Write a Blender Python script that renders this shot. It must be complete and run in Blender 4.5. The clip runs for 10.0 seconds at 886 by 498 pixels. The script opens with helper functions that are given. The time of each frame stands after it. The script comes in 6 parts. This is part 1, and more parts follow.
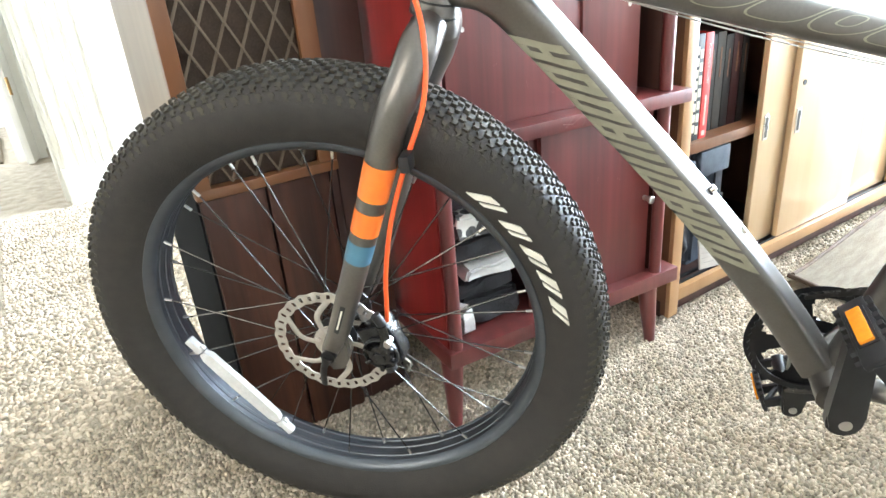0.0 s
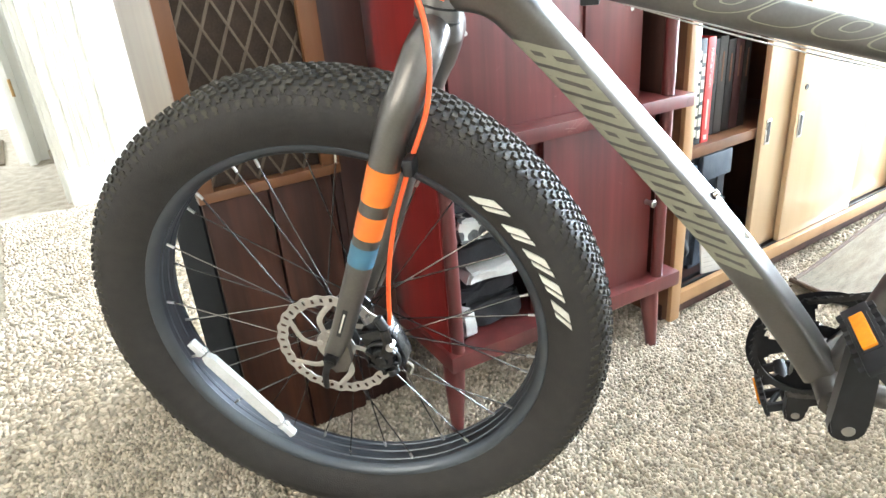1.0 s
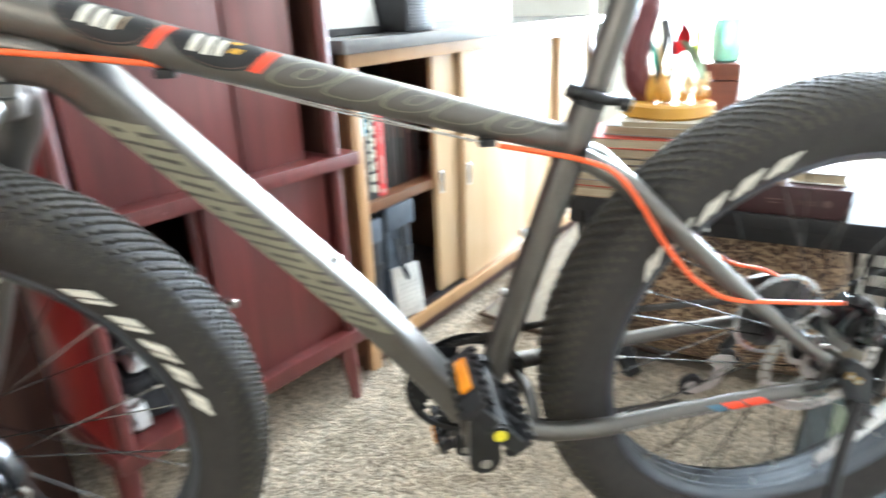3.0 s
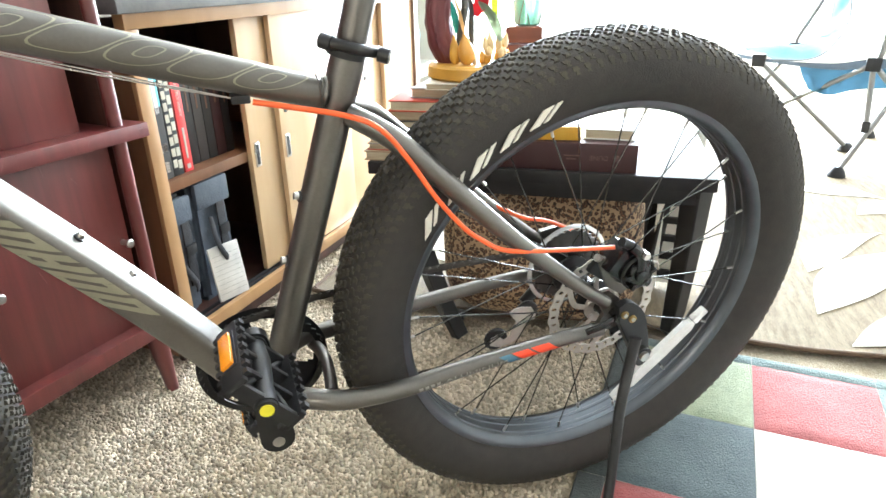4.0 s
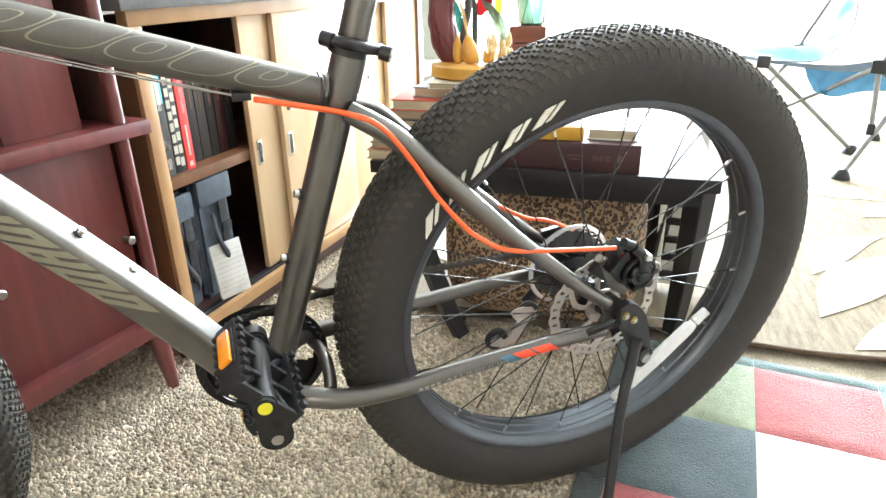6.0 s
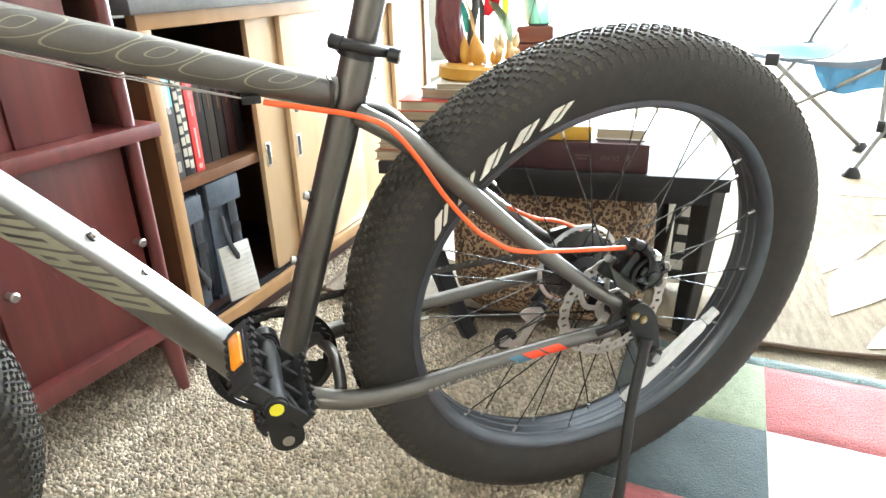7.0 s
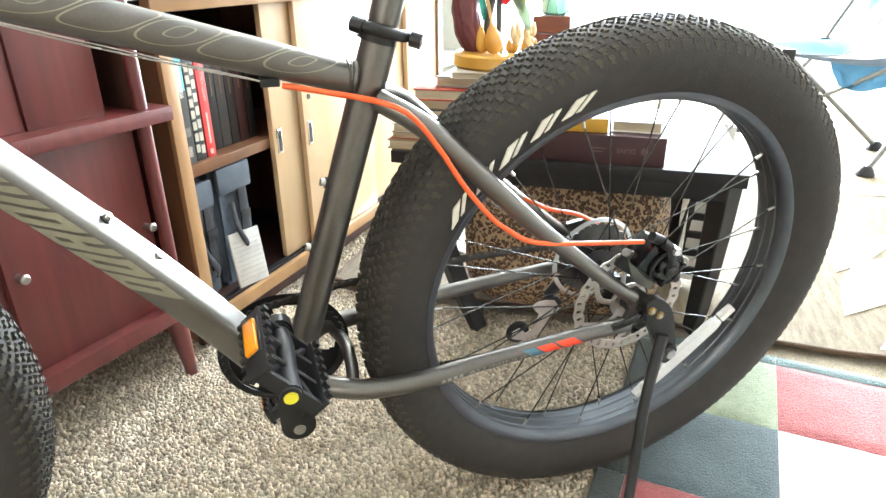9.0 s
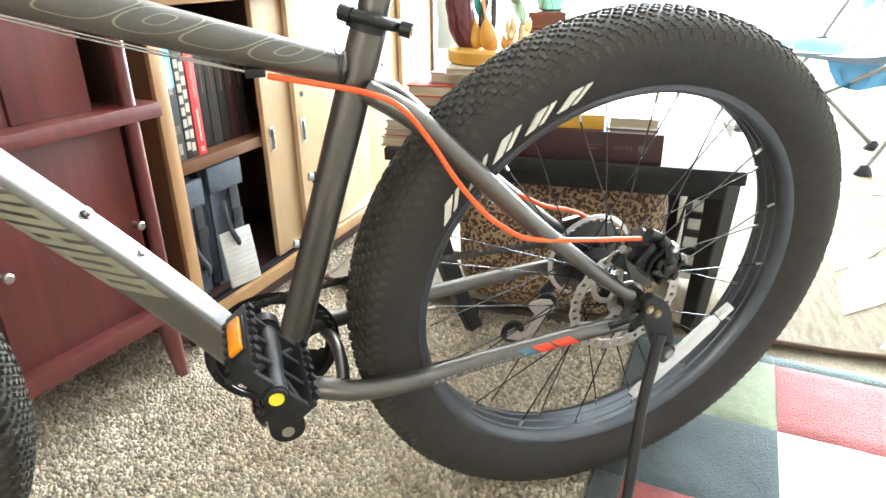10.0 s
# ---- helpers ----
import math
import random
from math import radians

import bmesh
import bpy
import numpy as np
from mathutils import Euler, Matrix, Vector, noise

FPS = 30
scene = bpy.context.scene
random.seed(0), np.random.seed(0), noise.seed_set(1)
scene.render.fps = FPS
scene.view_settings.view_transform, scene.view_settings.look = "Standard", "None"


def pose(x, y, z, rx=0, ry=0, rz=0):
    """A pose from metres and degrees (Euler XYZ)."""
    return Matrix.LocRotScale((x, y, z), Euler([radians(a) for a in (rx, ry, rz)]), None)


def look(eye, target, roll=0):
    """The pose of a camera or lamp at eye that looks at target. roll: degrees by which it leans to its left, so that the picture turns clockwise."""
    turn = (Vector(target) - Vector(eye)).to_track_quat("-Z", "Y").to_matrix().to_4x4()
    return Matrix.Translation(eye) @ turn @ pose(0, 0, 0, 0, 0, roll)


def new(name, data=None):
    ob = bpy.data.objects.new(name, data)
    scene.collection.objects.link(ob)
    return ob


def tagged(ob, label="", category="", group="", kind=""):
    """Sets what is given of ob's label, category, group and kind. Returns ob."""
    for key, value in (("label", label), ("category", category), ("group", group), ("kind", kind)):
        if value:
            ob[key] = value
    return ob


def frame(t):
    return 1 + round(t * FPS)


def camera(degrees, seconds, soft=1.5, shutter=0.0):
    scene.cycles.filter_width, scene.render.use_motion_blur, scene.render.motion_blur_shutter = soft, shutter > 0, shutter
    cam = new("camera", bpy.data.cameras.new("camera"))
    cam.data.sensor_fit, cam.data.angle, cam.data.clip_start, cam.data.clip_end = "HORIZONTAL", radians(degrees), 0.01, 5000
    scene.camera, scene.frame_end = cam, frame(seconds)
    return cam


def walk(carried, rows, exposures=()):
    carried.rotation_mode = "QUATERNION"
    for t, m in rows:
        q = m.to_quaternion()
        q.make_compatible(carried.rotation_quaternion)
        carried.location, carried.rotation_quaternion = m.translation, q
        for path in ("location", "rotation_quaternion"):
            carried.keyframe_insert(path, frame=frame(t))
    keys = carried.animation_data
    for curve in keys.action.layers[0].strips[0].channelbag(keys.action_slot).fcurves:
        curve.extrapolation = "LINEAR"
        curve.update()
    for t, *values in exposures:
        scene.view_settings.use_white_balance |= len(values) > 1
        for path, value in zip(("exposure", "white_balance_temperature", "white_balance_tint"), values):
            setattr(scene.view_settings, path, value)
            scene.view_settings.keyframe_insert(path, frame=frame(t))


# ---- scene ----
cam = camera(69.6, 10.0, shutter=0.5)
PATH = [
    (0, (0.1530, -0.2960, 0.8375), (-0.1152, 1.5066, 0.0136), -5.12),
    (0.5, (0.1534, -0.2970, 0.8388), (-0.1147, 1.5099, 0.0245), -5.08),
    (1, (0.1503, -0.2962, 0.8388), (-0.1194, 1.5099, 0.0232), -4.93),
    (1.5, (0.1692, -0.2958, 0.8436), (0.0255, 1.5381, 0.0586), -4.03),
    (2, (0.2213, -0.2855, 0.8480), (0.3161, 1.5711, 0.1104), -3.91),
    (2.5, (0.2378, -0.2783, 0.8524), (0.3965, 1.5821, 0.1356), -4.54),
    (3, (0.3034, -0.2749, 0.8465), (0.7857, 1.5275, 0.1263), -2.31),
    (3.2, (0.3387, -0.2843, 0.8394), (0.9829, 1.4561, 0.0936), -1.49),
    (4.3, (0.4113, -0.2941, 0.8147), (1.2760, 1.3237, 0.0179), -1.30),
    (4.5, (0.4133, -0.2962, 0.8158), (1.2821, 1.3230, 0.0263), -1.39),
    (5, (0.4158, -0.2946, 0.8130), (1.2978, 1.3126, 0.0136), -0.92),
    (5.5, (0.4124, -0.2909, 0.8139), (1.2739, 1.3266, 0.0129), -0.67),
    (7, (0.4069, -0.2911, 0.8168), (1.2355, 1.3445, 0.0180), -1.49),
    (7.5, (0.4031, -0.2883, 0.8158), (1.2195, 1.3486, 0.0071), -1.53),
    (8, (0.3966, -0.2867, 0.8166), (1.2001, 1.3583, 0.0115), -1.01),
    (8.5, (0.3974, -0.2799, 0.8124), (1.2040, 1.3564, -0.0073), -0.73),
    (9, (0.3986, -0.2767, 0.8107), (1.2089, 1.3564, -0.0115), -0.49),
    (9.5, (0.3981, -0.2752, 0.8060), (1.2044, 1.3512, -0.0333), -0.45),
    (10, (0.4105, -0.2644, 0.7977), (1.2304, 1.3657, -0.0211), -0.44),
]
walk(cam, [(t, look(eye, target, roll)) for t, eye, target, roll in PATH], exposures=[(0, 0.25, 6000, 10), (1.2, 0.25, 6000, 10), (2.4, 0.08, 5850, 10), (4.3, -0.12, 6300, 10), (10, 0.0, 6350, 10)])

# ==== frames of reference ====
def frame_matrix(x, y, z, degrees):
    return Matrix.Translation((x, y, z)) @ Matrix.Rotation(radians(degrees), 4, "Z")


ROOM = frame_matrix(0.323, 0.854, 0.0, 40.0)       # x along the cabinets, y away from the camera
CAB_RED = frame_matrix(0.4253, 0.9935, 0.0, 36.0) @ Matrix.Diagonal((0.935, 0.935, 0.99, 1.0))
CAB_BOOK = frame_matrix(0.496, 1.084, 0.0, 40.0)
CAB_LATTICE = frame_matrix(0.316, 1.178, 0.0, 38.5)
TABLE = frame_matrix(1.393, 0.468, 0.0, 47.5) @ Matrix.Scale(0.96, 4) @ Matrix.Translation((-0.27, 1.07, 0.0))
PATCH_RUG = frame_matrix(1.548, 0.432, 0.0, 38.8) @ Matrix.Diagonal((0.898, 0.93, 1.0, 1.0)) @ Matrix.Translation((-0.461, 1.18, 0.0))
LEAF_RUG = frame_matrix(0.82, 1.25, 0.0, 46.0)
CHAIR = frame_matrix(2.983, 1.151, 0.0, -60.6)          # x along its near side, y away from the camera
_lean = Matrix.Rotation(radians(-7.22), 4, "X")
BIKE = Matrix.Translation((0.9912, 0.4064, 0.0138)) @ Matrix.Rotation(radians(172.11), 4, "Z") @ _lean
# the frame and its fittings, drawn a little long and low, brought to their length and height
FRAME = Matrix.Translation((0.0043, 0.0, 0.0198)) @ Matrix.Diagonal((0.9655, 1.0, 0.9837, 1.0))

# ==== light ====
world = bpy.data.worlds.new("sky")
scene.world = world
world.use_nodes = True
_wn = world.node_tree.nodes
_sky = _wn.new("ShaderNodeTexSky")
_sky.sky_type, _sky.sun_disc = "NISHITA", False
_sky.sun_elevation, _sky.sun_rotation = radians(38), radians(60)
world.node_tree.links.new(_sky.outputs[0], _wn["Background"].inputs[0])
_wn["Background"].inputs[1].default_value = 0.12


def area_lamp(name, m, sx, sy, watts, colour):
    data = bpy.data.lights.new(name, "AREA")
    data.shape, data.size, data.size_y, data.energy, data.color = "RECTANGLE", sx, sy, watts, colour
    ob = new(name, data)
    ob.matrix_world = m
    return ob


# daylight in the openings and a warm fill (lamps look along their own -z)
area_lamp("window_daylight", ROOM @ Matrix.Translation((4.62, 0.35, 1.25)) @ Matrix.Rotation(radians(90), 4, "Y"), 2.0, 1.6, 1350, (0.8, 0.915, 1.0))
area_lamp("south_window_daylight", ROOM @ Matrix.Translation((4.62, -1.35, 1.25)) @ Matrix.Rotation(radians(90), 4, "Y"), 2.0, 1.4, 380, (0.8, 0.915, 1.0))
area_lamp("bay_window_daylight", ROOM @ Matrix.Translation((4.62, 1.6, 1.25)) @ Matrix.Rotation(radians(90), 4, "Y"), 2.0, 1.4, 520, (0.9, 0.96, 1.0))
# added warm fill from the left, set in an unseen opening
area_lamp("west_window_daylight", ROOM @ Matrix.Translation((-3.43, -0.8, 1.45)) @ Matrix.Rotation(radians(-90), 4, "Y"), 1.15, 1.75, 27, (1.0, 0.86, 0.64))
area_lamp("door_daylight", ROOM @ Matrix.Translation((-2.6, 3.6, 1.2)) @ Matrix.Rotation(radians(-90), 4, "Y") @ Matrix.Rotation(radians(30), 4, "X"), 1.8, 1.6, 105, (0.92, 0.97, 1.0))


# ==== materials ====
def mat(name, base, rough=0.5, metal=0.0, var=None, scale=30.0, detail=4.0, bump=0.0, bump_scale=None, coat=0.0, stretch=(1, 1, 1), spots=None, rand=0.0, emit=0.0, sheen=0.0, transmission=0.0, spec=0.5):
    """A procedural surface: base colour, a second colour mixed in by noise at two scales, fine relief."""
    m = bpy.data.materials.new(name)
    m.use_nodes = True
    nt = m.node_tree
    n, ln = nt.nodes, nt.links
    b = n["Principled BSDF"]
    b.inputs["Roughness"].default_value, b.inputs["Metallic"].default_value = rough, metal
    b.inputs["Coat Weight"].default_value = coat
    b.inputs["Coat Roughness"].default_value = 0.15
    b.inputs["Sheen Weight"].default_value = sheen
    b.inputs["Transmission Weight"].default_value = transmission
    b.inputs["Specular IOR Level"].default_value = spec
    b.inputs["Base Color"].default_value = (*base, 1)
    if emit:
        b.inputs["Emission Color"].default_value = (*base, 1)
        b.inputs["Emission Strength"].default_value = emit
    tc = n.new("ShaderNodeTexCoord")
    mp = n.new("ShaderNodeMapping")
    mp.inputs["Scale"].default_value = stretch
    ln.new(tc.outputs["Object"], mp.inputs["Vector"])
    if var is not None:
        n1 = n.new("ShaderNodeTexNoise")
        n1.inputs["Scale"].default_value, n1.inputs["Detail"].default_value = scale, detail
        n2 = n.new("ShaderNodeTexNoise")
        n2.inputs["Scale"].default_value, n2.inputs["Detail"].default_value = scale * 0.13, 3.0
        ln.new(mp.outputs[0], n1.inputs["Vector"])
        ln.new(mp.outputs[0], n2.inputs["Vector"])
        add = n.new("ShaderNodeMath")
        add.operation = "ADD"
        ln.new(n1.outputs["Fac"], add.inputs[0])
        ln.new(n2.outputs["Fac"], add.inputs[1])
        last = add
        if rand:
            oi = n.new("ShaderNodeObjectInfo")
            mul = n.new("ShaderNodeMath")
            mul.operation = "MULTIPLY_ADD"
            mul.inputs[1].default_value, mul.inputs[2].default_value = rand, -rand * 0.5
            ln.new(oi.outputs["Random"], mul.inputs[0])
            add2 = n.new("ShaderNodeMath")
            add2.operation = "ADD"
            ln.new(add.outputs[0], add2.inputs[0])
            ln.new(mul.outputs[0], add2.inputs[1])
            last = add2
        mr = n.new("ShaderNodeMapRange")
        mr.inputs["From Min"].default_value, mr.inputs["From Max"].default_value = 0.7, 1.3
        ln.new(last.outputs[0], mr.inputs["Value"])
        mix = n.new("ShaderNodeMix")
        mix.data_type = "RGBA"
        mix.inputs["A"].default_value, mix.inputs["B"].default_value = (*base, 1), (*var, 1)
        ln.new(mr.outputs[0], mix.inputs["Factor"])
        ln.new(mix.outputs["Result"], b.inputs["Base Color"])
        rr = n.new("ShaderNodeMapRange")
        rr.inputs["To Min"].default_value, rr.inputs["To Max"].default_value = max(rough - 0.07, 0.02), min(rough + 0.09, 1)
        ln.new(n2.outputs["Fac"], rr.inputs["Value"])
        ln.new(rr.outputs[0], b.inputs["Roughness"])
    if bump:
        nb = n.new("ShaderNodeTexNoise")
        nb.inputs["Scale"].default_value, nb.inputs["Detail"].default_value = bump_scale or scale * 3, 3.0
        ln.new(mp.outputs[0], nb.inputs["Vector"])
        bp = n.new("ShaderNodeBump")
        bp.inputs["Strength"].default_value, bp.inputs["Distance"].default_value = 1.0, bump
        ln.new(nb.outputs["Fac"], bp.inputs["Height"])
        ln.new(bp.outputs[0], b.inputs["Normal"])
    return m


M = {
    "rubber": mat("tyre_rubber", (0.023, 0.0212, 0.0205), 0.62, var=(0.036, 0.032, 0.029), scale=60, bump=0.0006, bump_scale=500, spec=0.32),
    "knob": mat("tread_rubber", (0.032, 0.029, 0.024), 0.7, var=(0.062, 0.055, 0.042), scale=25, bump=0.0005, bump_scale=400, spec=0.3),
    "letter": mat("white_print", (0.75, 0.73, 0.66), 0.6, var=(0.6, 0.58, 0.5), scale=40),
    "frame": mat("grey_frame_paint", (0.112, 0.104, 0.096), 0.36, metal=0.8, var=(0.13, 0.121, 0.111), scale=300, coat=0.9, bump=0.00003, bump_scale=900),
    "black_metal": mat("black_anodised", (0.02, 0.02, 0.021), 0.35, metal=0.5, var=(0.03, 0.03, 0.032), scale=50),
    "rim": mat("black_rim", (0.085, 0.095, 0.110), 0.33, metal=0.75, var=(0.11, 0.122, 0.14), scale=30),
    "black_plastic": mat("black_plastic", (0.012, 0.012, 0.013), 0.42, var=(0.022, 0.022, 0.024), scale=60, spec=0.35),
    "steel": mat("bright_steel", (0.62, 0.61, 0.59), 0.28, metal=1.0, var=(0.5, 0.49, 0.47), scale=80),
    "rotor": mat("brake_rotor_steel", (0.58, 0.56, 0.52), 0.5, metal=0.85, var=(0.46, 0.44, 0.41), scale=120),
    "spoke": mat("spoke_steel", (0.07, 0.07, 0.07), 0.25, metal=0.9),
    "orange": mat("orange_paint", (0.85, 0.215, 0.02), 0.4, var=(0.78, 0.15, 0.02), scale=40, coat=0.2),
    "redorange": mat("red_orange_paint", (0.85, 0.07, 0.02), 0.4, var=(0.78, 0.06, 0.02), scale=40, coat=0.2),
    "cable": mat("orange_cable_sheath", (0.85, 0.13, 0.03), 0.35, var=(0.8, 0.1, 0.02), scale=60),
    "blue": mat("blue_paint", (0.06, 0.17, 0.26), 0.4, var=(0.05, 0.14, 0.22), scale=40, coat=0.2),
    "decal": mat("olive_decal", (0.265, 0.253, 0.19), 0.48, var=(0.21, 0.202, 0.152), scale=60),
    "mahogany": mat("red_mahogany", (0.155, 0.029, 0.026), 0.38, var=(0.072, 0.0135, 0.0130), scale=48, detail=8, stretch=(1, 1, 0.06), coat=0.22, bump=0.0003, bump_scale=70),
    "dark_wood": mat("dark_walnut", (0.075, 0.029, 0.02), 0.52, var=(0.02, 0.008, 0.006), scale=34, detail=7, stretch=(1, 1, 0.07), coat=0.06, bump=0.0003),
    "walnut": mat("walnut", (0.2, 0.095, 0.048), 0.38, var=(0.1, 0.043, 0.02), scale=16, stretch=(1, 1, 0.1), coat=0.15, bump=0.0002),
    "oak": mat("light_oak", (0.42, 0.25, 0.12), 0.35, var=(0.33, 0.18, 0.08), scale=18, stretch=(1, 1, 0.08), coat=0.3, bump=0.0002),
    "white_paint": mat("white_trim_paint", (0.78, 0.77, 0.72), 0.45, var=(0.7, 0.69, 0.62), scale=8),
    "wall": mat("painted_wall", (0.46, 0.43, 0.385), 0.8, var=(0.4, 0.375, 0.335), scale=6, bump=0.0006, bump_scale=120),
    "ceiling": mat("ceiling_paint", (0.75, 0.74, 0.71), 0.9, var=(0.7, 0.69, 0.66), scale=10, bump=0.001, bump_scale=150),
    "black_wood": mat("black_table_lacquer", (0.013, 0.0125, 0.014), 0.5, var=(0.022, 0.02, 0.02), scale=30, spec=0.3),
    "cloth_black": mat("black_cloth", (0.018, 0.018, 0.02), 0.9, var=(0.035, 0.035, 0.04), scale=80, bump=0.001, bump_scale=300),
    "cloth_navy": mat("slate_blue_nylon", (0.075, 0.095, 0.12), 0.7, var=(0.04, 0.05, 0.07), scale=40, bump=0.0008, bump_scale=200),
    "cloth_white": mat("white_cloth", (0.7, 0.7, 0.68), 0.9, var=(0.55, 0.55, 0.54), scale=60, bump=0.001, bump_scale=200),
    "paper": mat("page_paper", (0.5, 0.43, 0.31), 0.85, var=(0.36, 0.29, 0.19), scale=60, stretch=(0.3, 0.3, 12)),
    "warm_fill_glow": mat("warm_fill_sheet", (1.0, 0.9, 0.74), 1.0, emit=1.6),
    "glow": mat("outdoor_glare", (0.95, 0.98, 1.0), 1.0, emit=5.0),
}

M["mahogany"].node_tree.nodes["Principled BSDF"].inputs["Coat Weight"].default_value = 0.45
M["frame"].node_tree.nodes["Principled BSDF"].inputs["Coat Roughness"].default_value = 0.24
M["mahogany"].node_tree.nodes["Principled BSDF"].inputs["Coat Roughness"].default_value = 0.38
M["brass"] = mat("worn_brass", (0.45, 0.3, 0.12), 0.4, metal=0.9, var=(0.3, 0.2, 0.09), scale=60)
M["slate"] = mat("dark_laminate", (0.09, 0.092, 0.095), 0.3, var=(0.13, 0.13, 0.13), scale=90, coat=0.5)
M["door_wood"] = mat("pale_door_veneer", (0.6, 0.44, 0.27), 0.3, var=(0.5, 0.33, 0.18), scale=16, stretch=(1, 1, 0.08), coat=0.45)
# left side of the red cabinet: warm light put into a richer red
M["red_side"] = mat("warm_lit_red", (0.24, 0.018, 0.016), 0.4, var=(0.16, 0.012, 0.012), scale=40, detail=6, stretch=(1, 1, 0.08), coat=0.2)
M["pale_veneer"] = mat("pale_side_veneer", (0.21, 0.150, 0.098), 0.5, var=(0.14, 0.095, 0.058), scale=14, stretch=(1, 1, 0.1), coat=0.1)
M["panel_wood"] = mat("streaked_walnut", (0.085, 0.030, 0.016), 0.5, var=(0.016, 0.006, 0.004), scale=52, detail=9, stretch=(1, 1, 0.045), coat=0.05, bump=0.0004, spec=0.3)
M["shaded_side"] = mat("shaded_black_board", (0.007, 0.008, 0.010), 0.9, var=(0.011, 0.012, 0.014), scale=24, spec=0.06)
M["amber_wood"] = mat("amber_wood", (0.20, 0.082, 0.028), 0.42, var=(0.115, 0.043, 0.015), scale=18, stretch=(1, 1, 0.1), coat=0.2)
M["grille_cloth"] = mat("grille_cloth", (0.03, 0.018, 0.012), 0.9, var=(0.06, 0.038, 0.025), scale=300, bump=0.0006, bump_scale=600)
M["lattice"] = mat("dull_brass_wire", (0.13, 0.1, 0.07), 0.45, metal=0.5, var=(0.13, 0.1, 0.07), scale=60)
M["chain"] = mat("oiled_chain_steel", (0.12, 0.115, 0.11), 0.35, metal=0.9, var=(0.07, 0.065, 0.06), scale=80)
M["amber"] = mat("amber_reflector", (0.85, 0.3, 0.01), 0.2, var=(0.75, 0.24, 0.01), scale=200, coat=0.6, bump=0.0005, bump_scale=500)
M["yellow"] = mat("yellow_sticker", (0.75, 0.68, 0.03), 0.4, var=(0.65, 0.58, 0.03), scale=60)
M["clear"] = mat("clear_plastic", (0.8, 0.82, 0.82), 0.2, transmission=0.6, var=(0.7, 0.72, 0.72), scale=60)
M["gloss_black"] = mat("gloss_black", (0.005, 0.005, 0.006), 0.2, var=(0.010, 0.010, 0.011), scale=40, coat=0.15, spec=0.4)
M["lens"] = mat("reflector_lens", (0.9, 0.91, 0.91), 0.14, transmission=0.25, coat=0.5, var=(0.75, 0.77, 0.77), scale=250, bump=0.0006, bump_scale=600)
for _k, _c, _v in (("rug_red", (0.34, 0.085, 0.085), (0.24, 0.06, 0.06)), ("rug_white", (0.72, 0.7, 0.66), (0.6, 0.58, 0.55)), ("rug_green", (0.26, 0.30, 0.20), (0.18, 0.21, 0.14)), ("rug_blue", (0.085, 0.115, 0.125), (0.06, 0.082, 0.092)), ("rug_teal", (0.12, 0.17, 0.17), (0.09, 0.13, 0.13)), ("rug_navy", (0.05, 0.06, 0.06), (0.035, 0.045, 0.045)), ("rug_edge", (0.5, 0.48, 0.42), (0.35, 0.33, 0.28))):
    M[_k] = mat(_k, _c, 0.95, var=_v, scale=90, bump=0.003, bump_scale=260, sheen=0.15)
M["rug_beige"] = mat("flat_weave_beige", (0.18, 0.14, 0.085), 0.9, var=(0.085, 0.062, 0.035), scale=120, stretch=(1, 5, 1), bump=0.0015, bump_scale=260)
M["rug_leaf"] = mat("flat_weave_pale", (0.5, 0.48, 0.42), 0.9, var=(0.42, 0.395, 0.33), scale=120, stretch=(1, 5, 1), bump=0.0015, bump_scale=260)
M["rug_brown"] = mat("rug_binding", (0.06, 0.035, 0.02), 0.9, var=(0.1, 0.06, 0.035), scale=200, bump=0.001, bump_scale=500)
for _k, _c in (("c_tan", (0.36, 0.26, 0.16)), ("c_red", (0.5, 0.06, 0.03)), ("c_grey", (0.3, 0.29, 0.27)), ("c_brown", (0.16, 0.08, 0.045)), ("c_dark", (0.05, 0.048, 0.045)), ("c_cream", (0.55, 0.50, 0.40)), ("c_maroon", (0.045, 0.012, 0.013)), ("c_pale", (0.5, 0.44, 0.38)), ("c_faint", (0.13, 0.075, 0.065)), ("c_yellow", (0.62, 0.34, 0.03)), ("c_white", (0.72, 0.71, 0.68)), ("c_teal", (0.1, 0.42, 0.5)), ("c_black", (0.015, 0.014, 0.014)), ("c_red2", (0.75, 0.045, 0.04)), ("sage", (0.42, 0.50, 0.39)), ("red_cloth", (0.5, 0.02, 0.03)), ("lime", (0.5, 0.55, 0.08)), ("c_slate", (0.16, 0.19, 0.22)), ("c_scratch", (0.24, 0.11, 0.1))):
    M[_k] = mat(_k, _c, 0.5, var=tuple(v * 0.75 for v in _c), scale=30, bump=0.0001, bump_scale=400)
M["maroon_wax"] = mat("maroon_carved_wood", (0.15, 0.03, 0.035), 0.5, var=(0.075, 0.014, 0.018), scale=40, stretch=(1, 1, 0.25), coat=0.12, bump=0.002, bump_scale=70)
M["amber_wax"] = mat("amber_wax", (0.65, 0.34, 0.06), 0.3, var=(0.5, 0.22, 0.03), scale=30, coat=0.3)
M["cream_wax"] = mat("cream_wax", (0.72, 0.55, 0.3), 0.35, var=(0.55, 0.36, 0.16), scale=35, coat=0.3, bump=0.001, bump_scale=60)
M["yellow_wood"] = mat("yellow_waxed_wood", (0.6, 0.33, 0.05), 0.4, var=(0.45, 0.22, 0.03), scale=20)
M["green_glass"] = mat("green_gloss", (0.03, 0.28, 0.2), 0.2, var=(0.02, 0.2, 0.15), scale=30, coat=0.4)
